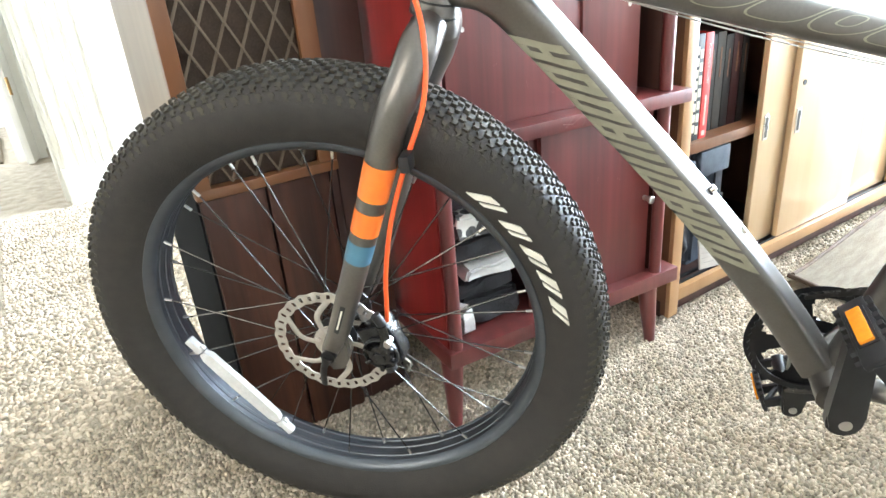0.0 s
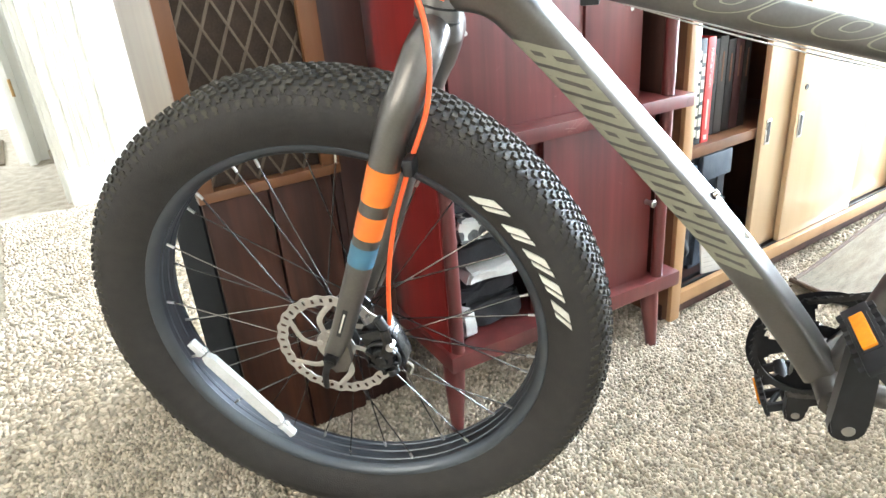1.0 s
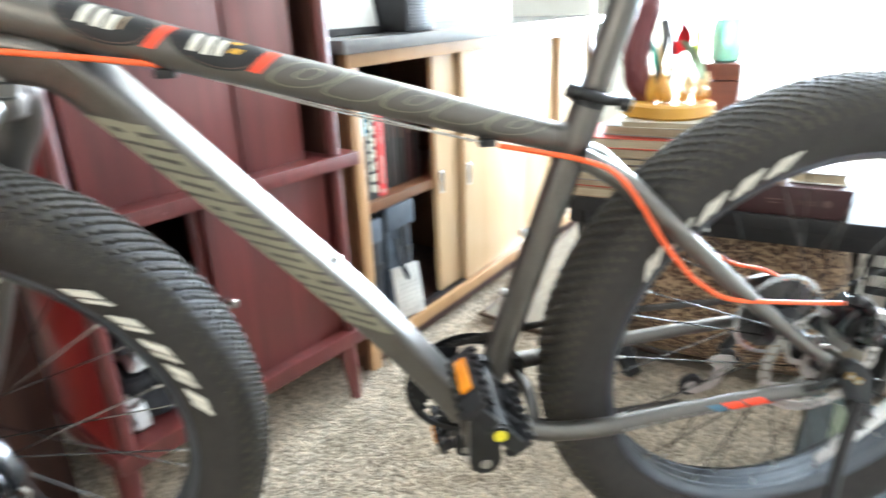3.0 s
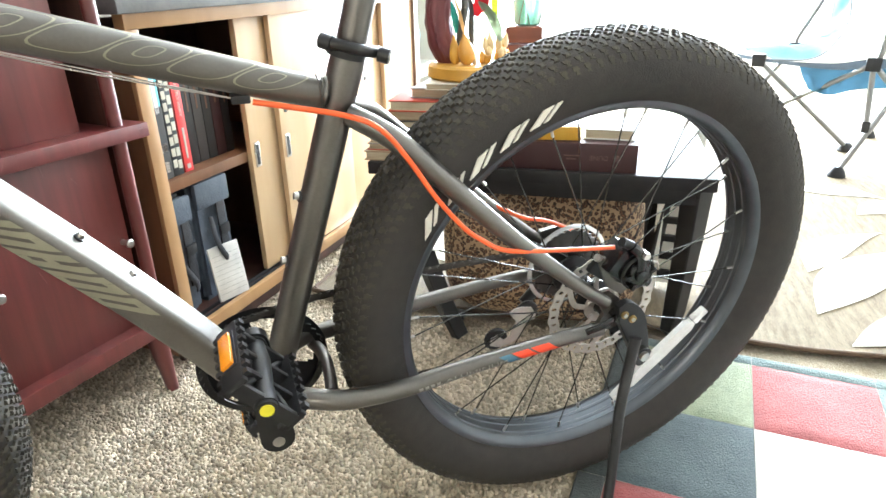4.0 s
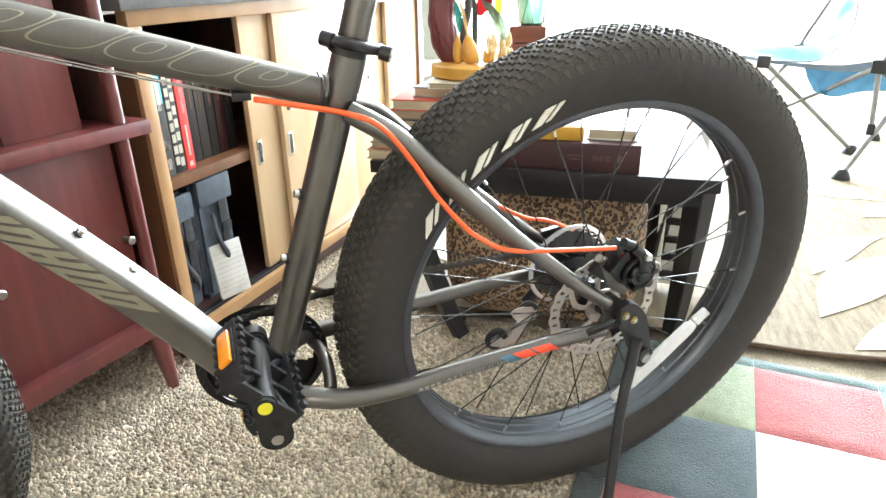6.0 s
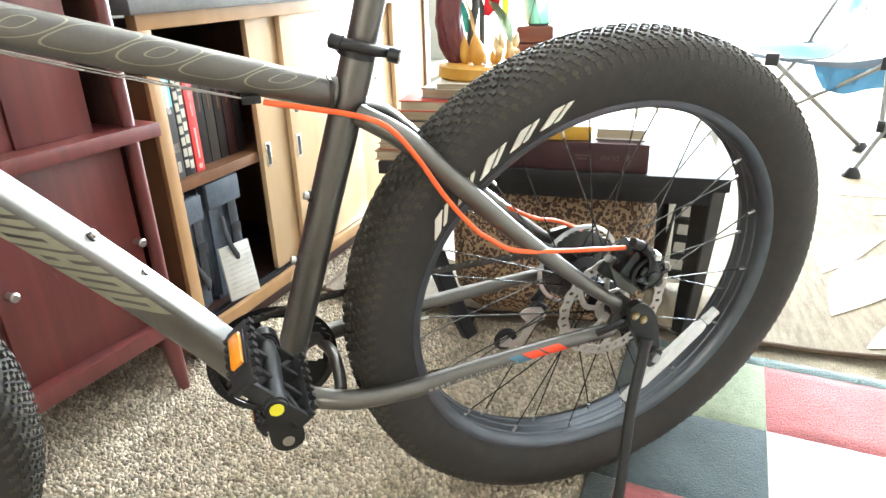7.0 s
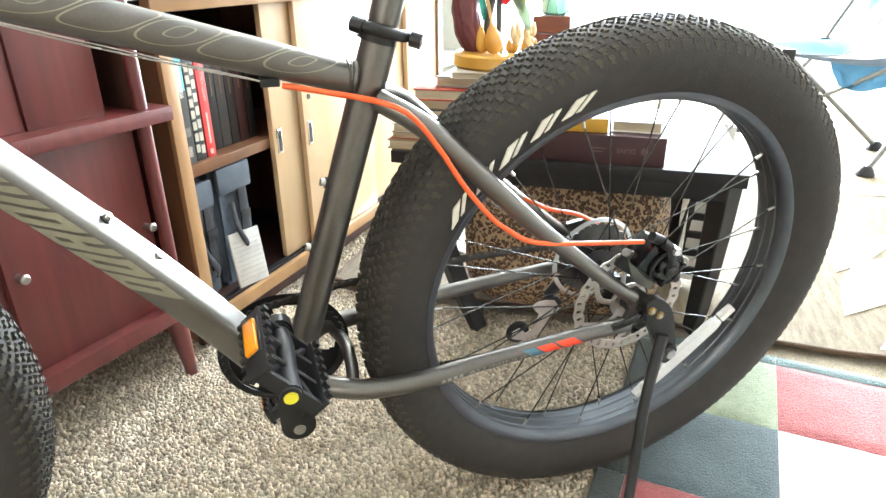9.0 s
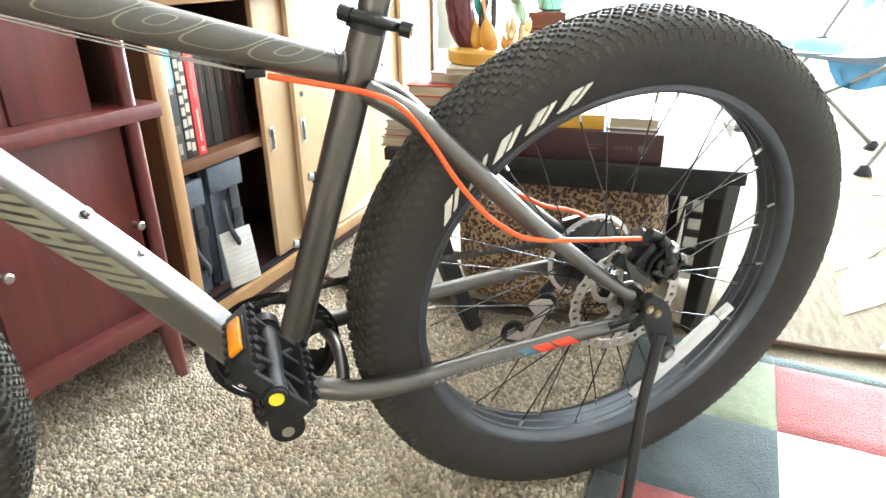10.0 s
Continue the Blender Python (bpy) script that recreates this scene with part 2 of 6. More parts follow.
M["mint"] = mat("mint_glass", (0.3, 0.68, 0.55), 0.15, var=(0.25, 0.6, 0.48), scale=12, coat=0.4, transmission=0.35)
M["cedar"] = mat("cedar_block", (0.2, 0.06, 0.035), 0.55, var=(0.1, 0.03, 0.018), scale=22, stretch=(1, 0.15, 1.4), bump=0.0005)
M["grey_tube"] = mat("grey_powder_coat", (0.22, 0.22, 0.22), 0.4, metal=0.4, var=(0.17, 0.17, 0.17), scale=60)
M["teal_cloth"] = mat("turquoise_nylon", (0.13, 0.27, 0.31), 0.65, var=(0.08, 0.19, 0.23), scale=30, bump=0.001, bump_scale=150)


def spotted(name, ground, ring, core, scale):
    """Cell-shaped spots with dark rims, as in printed cloth."""
    m = mat(name, ground, 0.8, bump=0.0006, bump_scale=300)
    nt = m.node_tree
    n, ln = nt.nodes, nt.links
    tc = n.new("ShaderNodeTexCoord")
    ns = n.new("ShaderNodeTexNoise")
    ns.inputs["Scale"].default_value = 45
    mixv = n.new("ShaderNodeMix")
    mixv.data_type = "VECTOR"
    mixv.inputs["Factor"].default_value = 0.012
    ln.new(tc.outputs["Object"], ns.inputs["Vector"])
    ln.new(tc.outputs["Object"], mixv.inputs["A"])
    ln.new(ns.outputs["Color"], mixv.inputs["B"])
    vo = n.new("ShaderNodeTexVoronoi")
    vo.inputs["Scale"].default_value = scale
    ln.new(mixv.outputs["Result"], vo.inputs["Vector"])
    cr = n.new("ShaderNodeValToRGB")
    cr.color_ramp.interpolation = "EASE"
    e = cr.color_ramp.elements
    e[0].position, e[0].color = 0.0, (*core, 1)
    e[1].position, e[1].color = 0.25, (*core, 1)
    for p, c in ((0.31, ring), (0.50, ring), (0.56, ground)):
        q = e.new(p)
        q.color = (*c, 1)
    ln.new(vo.outputs["Distance"], cr.inputs["Fac"])
    ln.new(cr.outputs[0], n["Principled BSDF"].inputs["Base Color"])
    return m


M["leopard"] = spotted("leopard_print_cloth", (0.38, 0.255, 0.15), (0.035, 0.018, 0.012), (0.17, 0.075, 0.034), 128)
M["cloth_dots"] = spotted("dotted_white_cloth", (0.68, 0.67, 0.63), (0.08, 0.08, 0.08), (0.05, 0.05, 0.05), 40)


# ==== mesh helpers ====
def part(name, bm, material, parent=None, label="", smooth=True):
    """Links a bmesh as one mesh object, under a thing or a part."""
    me = bpy.data.meshes.new(name)
    bm.normal_update()
    bm.to_mesh(me)
    bm.free()
    return part_mesh(name, me, material, parent, label, smooth)


def part_mesh(name, me, material, parent=None, label="", smooth=True):
    if material is not None and not me.materials:
        me.materials.append(material)
    if smooth:
        me.shade_smooth()
        me.set_sharp_from_angle(angle=radians(38))
    ob = new(name, me)
    ob.parent = parent
    if parent is not None and parent.name == "fat_bike":
        ob.matrix_basis = FRAME
    if label:
        ob["label"] = label
    return ob


def thing(name, m, label, category, group="", kind=""):
    ob = new(name)
    ob.empty_display_size = 0.1
    ob.matrix_world = m
    return tagged(ob, label, category, group, kind)


def B():
    return bmesh.new()


def box(bm, x0, x1, y0, y1, z0, z1, bevel=0.0, m=None):
    vs = [bm.verts.new((x, y, z)) for x in (x0, x1) for y in (y0, y1) for z in (z0, z1)]
    fs = [bm.faces.new([vs[i] for i in f]) for f in ((0, 1, 3, 2), (4, 6, 7, 5), (0, 4, 5, 1), (2, 3, 7, 6), (0, 2, 6, 4), (1, 5, 7, 3))]
    if bevel:
        es = list({e for f in fs for e in f.edges})
        out = bmesh.ops.bevel(bm, geom=es, offset=bevel, segments=2, affect="EDGES", profile=0.6)
        vs = list({v for f in out["faces"] for v in f.verts} | {v for v in vs if v.is_valid})
    if m is not None:
        bmesh.ops.transform(bm, matrix=m, verts=[v for v in vs if v.is_valid])
    return bm


def smooth_path(pts, n=6):
    """A Catmull-Rom curve through the points."""
    P = [np.array(p, float) for p in pts]
    P = [2 * P[0] - P[1]] + P + [2 * P[-1] - P[-2]]
    out = []
    for i in range(1, len(P) - 2):
        for k in range(n):
            t = k / n
            a, b, c, d = P[i - 1:i + 3]
            out.append(0.5 * (2 * b + (c - a) * t + (2 * a - 5 * b + 4 * c - d) * t * t + (3 * b - a - 3 * c + d) * t ** 3))
    out.append(P[-2])
    return out


def ring_at(P, i, r, angles, flat=1.0, side=(0, 1, 0), square=2.0):
    """Points round a swept tube at its i-th station; square above 2 gives flatter faces."""
    d = (P[min(i + 1, len(P) - 1)] - P[max(i - 1, 0)]).normalized()
    s = Vector(side)
    if abs(d.dot(s)) > 0.95:
        s = Vector((1, 0, 0)) if abs(d.x) < 0.9 else Vector((0, 0, 1))
    a = (s - d * d.dot(s)).normalized()
    b = d.cross(a)
    out = []
    for t in angles:
        c, e = math.cos(t), math.sin(t)
        k = (abs(c) ** square + abs(e) ** square) ** (-1 / square)
        out.append(P[i] + r * k * (a * (flat * c) + b * e))
    return out


def tube(bm, pts, radii, seg=16, flat=1.0, cap=True, side=(0, 1, 0), square=2.0):
    """A swept tube; flat squeezes it along `side`."""
    P = [Vector(p) for p in pts]
    radii = list(radii) if hasattr(radii, "__len__") else [radii] * len(P)
    radii = [float(r) for r in radii]
    rings = []
    for i, p in enumerate(P):
        rings.append([bm.verts.new(v) for v in ring_at(P, i, radii[i], [2 * math.pi * k / seg for k in range(seg)], flat, side, square)])
    for r0, r1 in zip(rings, rings[1:]):
        for k in range(seg):
            bm.faces.new((r0[k], r0[(k + 1) % seg], r1[(k + 1) % seg], r1[k]))
    if cap:
        bm.faces.new(rings[0][::-1])
        bm.faces.new(rings[-1])
    return bm


def rod(bm, a, b, r, seg=12, r2=None):
    return tube(bm, (a, b), (r, r if r2 is None else r2), seg)


def lathe(bm, profile, seg=64, axis="y", centre=(0, 0, 0), closed=True):
    """Turns a profile of (radius, along) round an axis."""
    rings = []
    for k in range(seg):
        t = 2 * math.pi * k / seg
        ring = []
        for r, h in profile:
            c, s = r * math.cos(t), r * math.sin(t)
            p = {"y": (c, h, s), "z": (c, s, h), "x": (h, c, s)}[axis]
            ring.append(bm.verts.new(Vector(p) + Vector(centre)))
        rings.append(ring)
    n = len(profile)
    for k in range(seg):
        r0, r1 = rings[k], rings[(k + 1) % seg]
        for i in range(n if closed else n - 1):
            j = (i + 1) % n
            bm.faces.new((r0[i], r0[j], r1[j], r1[i]))
    return bm


def prism(bm, outline, y0, y1, axes="xz"):
    """An outline drawn in two axes, given a thickness along the third."""
    def at(a, b, h):
        return {"xz": (a, h, b), "xy": (a, b, h), "yz": (h, a, b)}[axes]
    lo = [bm.verts.new(at(a, b, y0)) for a, b in outline]
    hi = [bm.verts.new(at(a, b, y1)) for a, b in outline]
    n = len(outline)
    bm.faces.new(lo)
    bm.faces.new(hi[::-1])
    for i in range(n):
        bm.faces.new((lo[i], hi[i], hi[(i + 1) % n], lo[(i + 1) % n]))
    bmesh.ops.recalc_face_normals(bm, faces=bm.faces)
    return bm


# ==== the room ====
def wall_piece(name, x0, x1, y0, y1, z0, z1, material, label, category="wall"):
    ob = part(name, box(B(), x0, x1, y0, y1, z0, z1), material, None, smooth=False)
    ob.matrix_world = ROOM
    return tagged(ob, label, category, kind="structure")


# walls of the room: far wall with the doorway, window wall, and the closing walls behind the camera
S0, S1, N0, N1, TOP = -3.4, 4.7, -2.6, 2.35, 2.45
wall_piece("wall_north", -0.80, S1, N1, N1 + 0.12, 0, TOP, M["wall"], "beige painted wall beside the doorway")
wall_piece("wall_lintel", -1.9, -0.80, N1, N1 + 0.12, 2.05, TOP, M["wall"], "beige painted wall above the doorway")
wall_piece("wall_north_end", S0, -1.9, N1, N1 + 0.12, 0, TOP, M["wall"], "beige painted wall beyond the doorway")
wall_piece("wall_west_low", S0 - 0.12, S0, N0, N1 + 0.12, 0, 0.85, M["wall"], "beige painted wall under the side window")
wall_piece("wall_west_high", S0 - 0.12, S0, N0, N1 + 0.12, 2.05, TOP, M["wall"], "beige painted wall above the side window")
wall_piece("wall_west_end", S0 - 0.12, S0, N0, -1.7, 0.85, 2.05, M["wall"], "beige painted wall beside the side window")
wall_piece("wall_west_start", S0 - 0.12, S0, 0.1, N1 + 0.12, 0.85, 2.05, M["wall"], "beige painted wall beside the side window")
wall_piece("wall_south", S0, S1, N0 - 0.12, N0, 0, TOP, M["wall"], "plain beige painted wall")
wall_piece("wall_partition", -0.40, 2.4, 0.66, 0.78, 0, TOP, M["wall"], "pale painted partition wall behind the cabinets")
wall_piece("baseboard", -0.40, 2.4, 0.645, 0.659, 0, 0.09, M["white_paint"], "white painted baseboard", "baseboard")
wall_piece("wall_east_sill", S1, S1 + 0.12, N0, N1, 0, 0.22, M["white_paint"], "low white wall under the windows")
wall_piece("wall_east_head", S1, S1 + 0.12, N0, N1, 2.25, TOP, M["white_paint"], "white wall strip above the windows")
wall_piece("wall_east_side", S1, S1 + 0.12, N0, -2.1, 0.22, 2.25, M["wall"], "beige wall beside the windows")
ceil = part("ceiling", box(B(), S0, S1, N0, N1, TOP, TOP + 0.1), M["ceiling"], None, smooth=False)
ceil.matrix_world = ROOM
tagged(ceil, "plain white painted ceiling", "ceiling", kind="structure")
# the hall behind the doorway
wall_piece("hall_wall_far", -3.4, 0.2, 4.8, 4.9, 0, TOP, M["white_paint"], "bright white hall wall")
wall_piece("hall_wall_side", 0.1, 0.2, N1 + 0.12, 4.8, 0, TOP, M["white_paint"], "white hall side wall")
wall_piece("hall_wall_end", -3.5, -3.4, N1 + 0.12, 4.8, 0, TOP, M["white_paint"], "white hall end wall")
wall_piece("hall_ceiling", -3.4, 0.1, N1 + 0.12, 4.8, TOP, TOP + 0.1, M["ceiling"], "white hall ceiling", "ceiling")

# unseen side window, added to hold the warm fill lamp and its glowing sheet
w = thing("window_4", ROOM @ Matrix.Translation((S0 - 0.06, 0, 0)), "wide white framed side window", "window", kind="structure")
for y in (-1.67, -0.8, 0.07):
    part("window_frame", box(B(), -0.03, 0.03, y - 0.03, y + 0.03, 0.91, 1.99, 0.004), M["white_paint"], w)
for zz in (0.88, 2.02):
    part("window_frame", box(B(), -0.03, 0.03, -1.7, 0.1, zz - 0.03, zz + 0.03, 0.004), M["white_paint"], w)
back = part("backdrop_west", box(B(), S0 - 1.3, S0 - 1.25, -3.2, 1.6, -0.2, 3.6), M["warm_fill_glow"], None, smooth=False)
back.matrix_world = ROOM
tagged(back, "hazy warm daylight outside the side window", "backdrop", kind="structure")
# bright overexposed outdoors behind the windows
back = part("backdrop", box(B(), S1 + 1.2, S1 + 1.25, -3.5, 4.0, -0.5, 3.6), M["glow"], None, smooth=False)
back.matrix_world = ROOM
tagged(back, "white overexposed daylight outside the windows", "backdrop", kind="structure")

# carpet floor: one sheet
carpet_mat = mat("beige_frieze_carpet", (0.53, 0.465, 0.365), 0.95, var=(0.24, 0.2, 0.14), scale=170, detail=3, bump=0.003, bump_scale=260, sheen=0.1)
floor = part("floor", box(B(), S0, S1 + 0.1, N0, 4.9, -0.06, 0.0), carpet_mat, None, smooth=False)
floor.matrix_world = ROOM
tagged(floor, "beige shaggy wall-to-wall carpet", "floor", kind="structure")

# window frames in the window wall
for i, (a, b) in enumerate(((-2.1, -0.65), (-0.65, 0.8), (0.8, 2.35))):
    w = thing("window_%d" % (i + 1), ROOM @ Matrix.Translation((S1 + 0.06, 0, 0)), "tall white framed window glowing with daylight", "window", kind="structure")
    for y in (a + 0.03, b - 0.03):
        part("window_frame", box(B(), -0.04, 0.04, y - 0.03, y + 0.03, 0.22, 2.25, 0.004), M["white_paint"], w)
    for z in (0.25, 2.22):
        part("window_frame", box(B(), -0.04, 0.04, a + 0.06, b - 0.06, z - 0.03, z + 0.03, 0.004), M["white_paint"], w)

# doorway casing: fluted white trim, jamb and an open door
casing = thing("trim_door", ROOM @ Matrix.Translation((-0.80, N1, 0)), "white fluted wooden door casing", "door casing", kind="structure")
part("casing_board", box(B(), -0.02, 0.21, -0.022, -0.002, 0, 2.1, 0.003), M["white_paint"], casing)
for x in (0.0, 0.05, 0.082, 0.114, 0.146, 0.195):
    part("flute", tube(B(), ((x, -0.022, 0.16), (x, -0.022, 2.05)), 0.009, 10), M["white_paint"], casing)
part("plinth_block", box(B(), -0.025, 0.215, -0.034, -0.002, 0, 0.16, 0.004), M["white_paint"], casing)
part("jamb", box(B(), -0.03, -0.002, -0.002, 0.14, 0, 2.05, 0.002), M["white_paint"], casing)
part("door_stop", box(B(), -0.045, -0.03, 0.05, 0.09, 0, 2.04, 0.002), M["white_paint"], casing)

# ==== red mahogany cabinet ====
def red_cabinet():
    t = thing("cabinet", CAB_RED, "red mahogany cabinet with sliding door on tapered legs", "cabinet")
    m, dk = M["mahogany"], M["dark_wood"]
    part("side_panel", box(B(), -0.556, -0.536, 0.012, 0.42, 0.15, 1.06, 0.002), M["red_side"], t, "side panel reddened for the warm light on it")
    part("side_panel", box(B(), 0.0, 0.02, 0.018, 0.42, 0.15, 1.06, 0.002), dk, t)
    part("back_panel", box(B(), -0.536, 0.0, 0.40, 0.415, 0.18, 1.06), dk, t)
    part("top", box(B(), -0.57, 0.05, -0.015, 0.43, 1.06, 1.085, 0.004), m, t)
    part("bottom_shelf", box(B(), -0.565, 0.062, -0.012, 0.42, 0.146, 0.18, 0.003), m, t)
    part("middle_shelf", box(B(), -0.565, 0.058, -0.018, 0.40, 0.550, 0.577, 0.003), m, t, "red shelf rail with worn edge")
    for x in (-0.54, 0.003):
        part("post", tube(B(), [(x, 0.006, z) for z in (0.18, 0.36, 0.549)], 0.0135, 18), m, t)
        part("post", tube(B(), [(x, 0.006, z) for z in (0.578, 0.8, 1.06)], 0.0135, 18), m, t)
    for x, y, sx, sy in ((-0.545, 0.02, -0.012, -0.015), (-0.005, 0.02, 0.004, -0.015), (-0.535, 0.38, -0.01, 0.01), (0.0, 0.38, 0.01, 0.01)):
        part("leg", tube(B(), [(x, y, 0.146), (x + sx * 0.5, y + sy * 0.5, 0.075), (x + sx * 0.82, y + sy * 0.82, 0.028), (x + sx, y + sy, 0.0)], (0.023, 0.0185, 0.0145, 0.0128), 18), m, t)
    door = part("sliding_door", box(B(), -0.312, -0.015, 0.018, 0.032, 0.18, 0.55, 0.002), m, t)
    for x in (-0.292, -0.03):
        k = lathe(B(), [(0.0, -0.001), (0.006, -0.001), (0.005, 0.008), (0.006, 0.014), (0.0085, 0.018), (0.0085, 0.023), (0.006, 0.025), (0.0, 0.025)], 20, "y", closed=False)
        bmesh.ops.transform(k, matrix=Matrix.Translation((x, 0.018, 0.358)) @ Matrix.Rotation(radians(180), 4, "Z"), verts=k.verts)
        part("knob", k, M["steel"], door, "small round metal knob")
    part("rear_door", box(B(), -0.33, -0.30, 0.036, 0.05, 0.18, 0.55, 0.002), m, t)
    left = part("upper_panel", box(B(), -0.505, -0.206, 0.03, 0.045, 0.577, 1.03, 0.002), m, t)
    right = part("upper_panel", box(B(), -0.204, -0.057, 0.026, 0.041, 0.577, 1.03, 0.002), m, t)
    for p, x, z, y in ((left, -0.465, 0.742, 0.03), (right, -0.087, 0.745, 0.026)):
        s = lathe(B(), [(0.0042, 0.0), (0.0042, 0.0012), (0.0022, 0.0012), (0.0016, 0.0004), (0.0, 0.0004)], 16, "y", closed=False)
        bmesh.ops.transform(s, matrix=Matrix.Translation((x, y, z)) @ Matrix.Rotation(radians(180), 4, "Z"), verts=s.verts)
        part("screw", s, M["steel"], p, "small bright screw head")
    # old scratches and screw holes in the lacquer
    rw = random.Random(8)
    for k in range(14):
        x, z = rw.uniform(-0.49, -0.07), rw.uniform(0.585, 0.98)
        if -0.215 < x < -0.195:
            continue
        y = 0.03 if x < -0.205 else 0.026
        dx, dz = rw.uniform(-0.008, 0.008), rw.uniform(-0.014, 0.014)
        part("scratch", tube(B(), [(x, y + 0.0002, z), (x + dx * 0.5 + 0.001, y + 0.0002, z + dz * 0.5), (x + dx, y + 0.0002, z + dz)], rw.uniform(0.0003, 0.0006), 5), M["c_scratch"], left if x < -0.205 else right)
    for k in range(14):
        x = rw.uniform(-0.5, 0.05)
        part("scratch", tube(B(), [(x, -0.0178, 0.5515 + rw.random() * 0.022), (x + rw.uniform(0.004, 0.03), -0.0178, 0.553 + rw.random() * 0.022)], rw.uniform(0.0004, 0.0009), 5), M["c_scratch"], t)
    for k in range(6):
        x, z = rw.uniform(-0.29, -0.04), rw.uniform(0.2, 0.53)
        part("scratch", tube(B(), [(x, 0.0182, z), (x + rw.uniform(-0.01, 0.01), 0.0182, z + rw.uniform(-0.025, 0.025))], rw.uniform(0.0003, 0.0006), 5), M["c_scratch"], door)
    return t


red_cabinet()


# ==== walnut bookcase with sliding doors ====
def book_cabinet():
    t = thing("cabinet", CAB_BOOK, "walnut sideboard with pale sliding doors and dark top", "sideboard")
    END = 1.29
    part("side_panel", box(B(), -0.030, -0.004, 0.006, 0.42, 0.02, 0.728, 0.002), M["walnut"], t)
    part("side_edge", box(B(), -0.032, 0.0, -0.006, 0.006, 0.02, 0.729, 0.002), M["oak"], t)
    part("side_panel", box(B(), END - 0.025, END, 0.0, 0.42, 0.02, 0.728, 0.002), M["walnut"], t)
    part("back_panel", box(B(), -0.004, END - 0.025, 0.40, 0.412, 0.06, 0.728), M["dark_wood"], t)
    part("top_rail", box(B(), -0.032, END, -0.006, 0.02, 0.729, 0.786, 0.002), M["oak"], t)
    part("countertop", box(B(), -0.062, END + 0.02, -0.03, 0.44, 0.758, 0.786, 0.004), M["slate"], t, "dark grey laminate top")
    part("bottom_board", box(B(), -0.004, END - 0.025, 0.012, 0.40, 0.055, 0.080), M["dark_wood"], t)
    part("track", box(B(), 0.0, END - 0.025, -0.004, 0.012, 0.055, 0.086, 0.002), M["oak"], t)
    part("track_groove", box(B(), 0.0, END - 0.025, 0.014, 0.02, 0.080, 0.088, 0.001), M["black_plastic"], t)
    part("track_groove", box(B(), 0.0, END - 0.025, 0.034, 0.04, 0.080, 0.088, 0.001), M["black_plastic"], t)
    part("base_rail", box(B(), -0.032, END, 0.02, 0.035, 0.012, 0.0545, 0.003), M["dark_wood"], t)
    for x in (0.02, END - 0.05):
        for y in (0.03, 0.38):
            part("foot", tube(B(), ((x, y, 0.0), (x, y, 0.056)), (0.016, 0.02), 14), M["dark_wood"], t)
    part("shelf", box(B(), -0.004, 0.62, 0.045, 0.40, 0.386, 0.412, 0.003), M["walnut"], t, "brown shelf with a pale worn front edge")
    part("divider", box(B(), 0.60, 0.62, 0.07, 0.40, 0.080, 0.728, 0.002), M["walnut"], t)
    for x0, x1, y in ((0.3145, 0.70, 0.030), (0.42, 0.78, 0.010), (0.78, 1.05, 0.030), (1.03, END - 0.025, 0.010)):
        d = part("sliding_door", box(B(), x0, x1, y, y + 0.015, 0.088, 0.729, 0.002), M["door_wood"], t)
        px = x0 + 0.022
        if x0 < 0.77:
            part("finger_pull", box(B(), px - 0.010, px + 0.010, y - 0.002, y + 0.001, 0.369, 0.432, 0.001), M["steel"], d, "recessed chrome finger pull")
            part("finger_slot", box(B(), px - 0.0055, px + 0.0055, y - 0.0026, y - 0.0021, 0.375, 0.426), M["black_plastic"], d)
        if x0 == 0.78:
            part("lock", lathe(B(), [(0.0, -0.001), (0.006, -0.001), (0.006, 0.001), (0.0, 0.001)], 18, "y", (0.925, y - 0.001, 0.502), closed=False), M["black_plastic"], d, "small black lock hole")
        if x0 == 0.42:
            part("lock", lathe(B(), [(0.0, -0.001), (0.007, -0.001), (0.007, 0.001), (0.0, 0.001)], 18, "y", (0.448, y - 0.001, 0.4935), closed=False), M["black_plastic"], d, "small black lock hole")
    return t


book_cabinet()


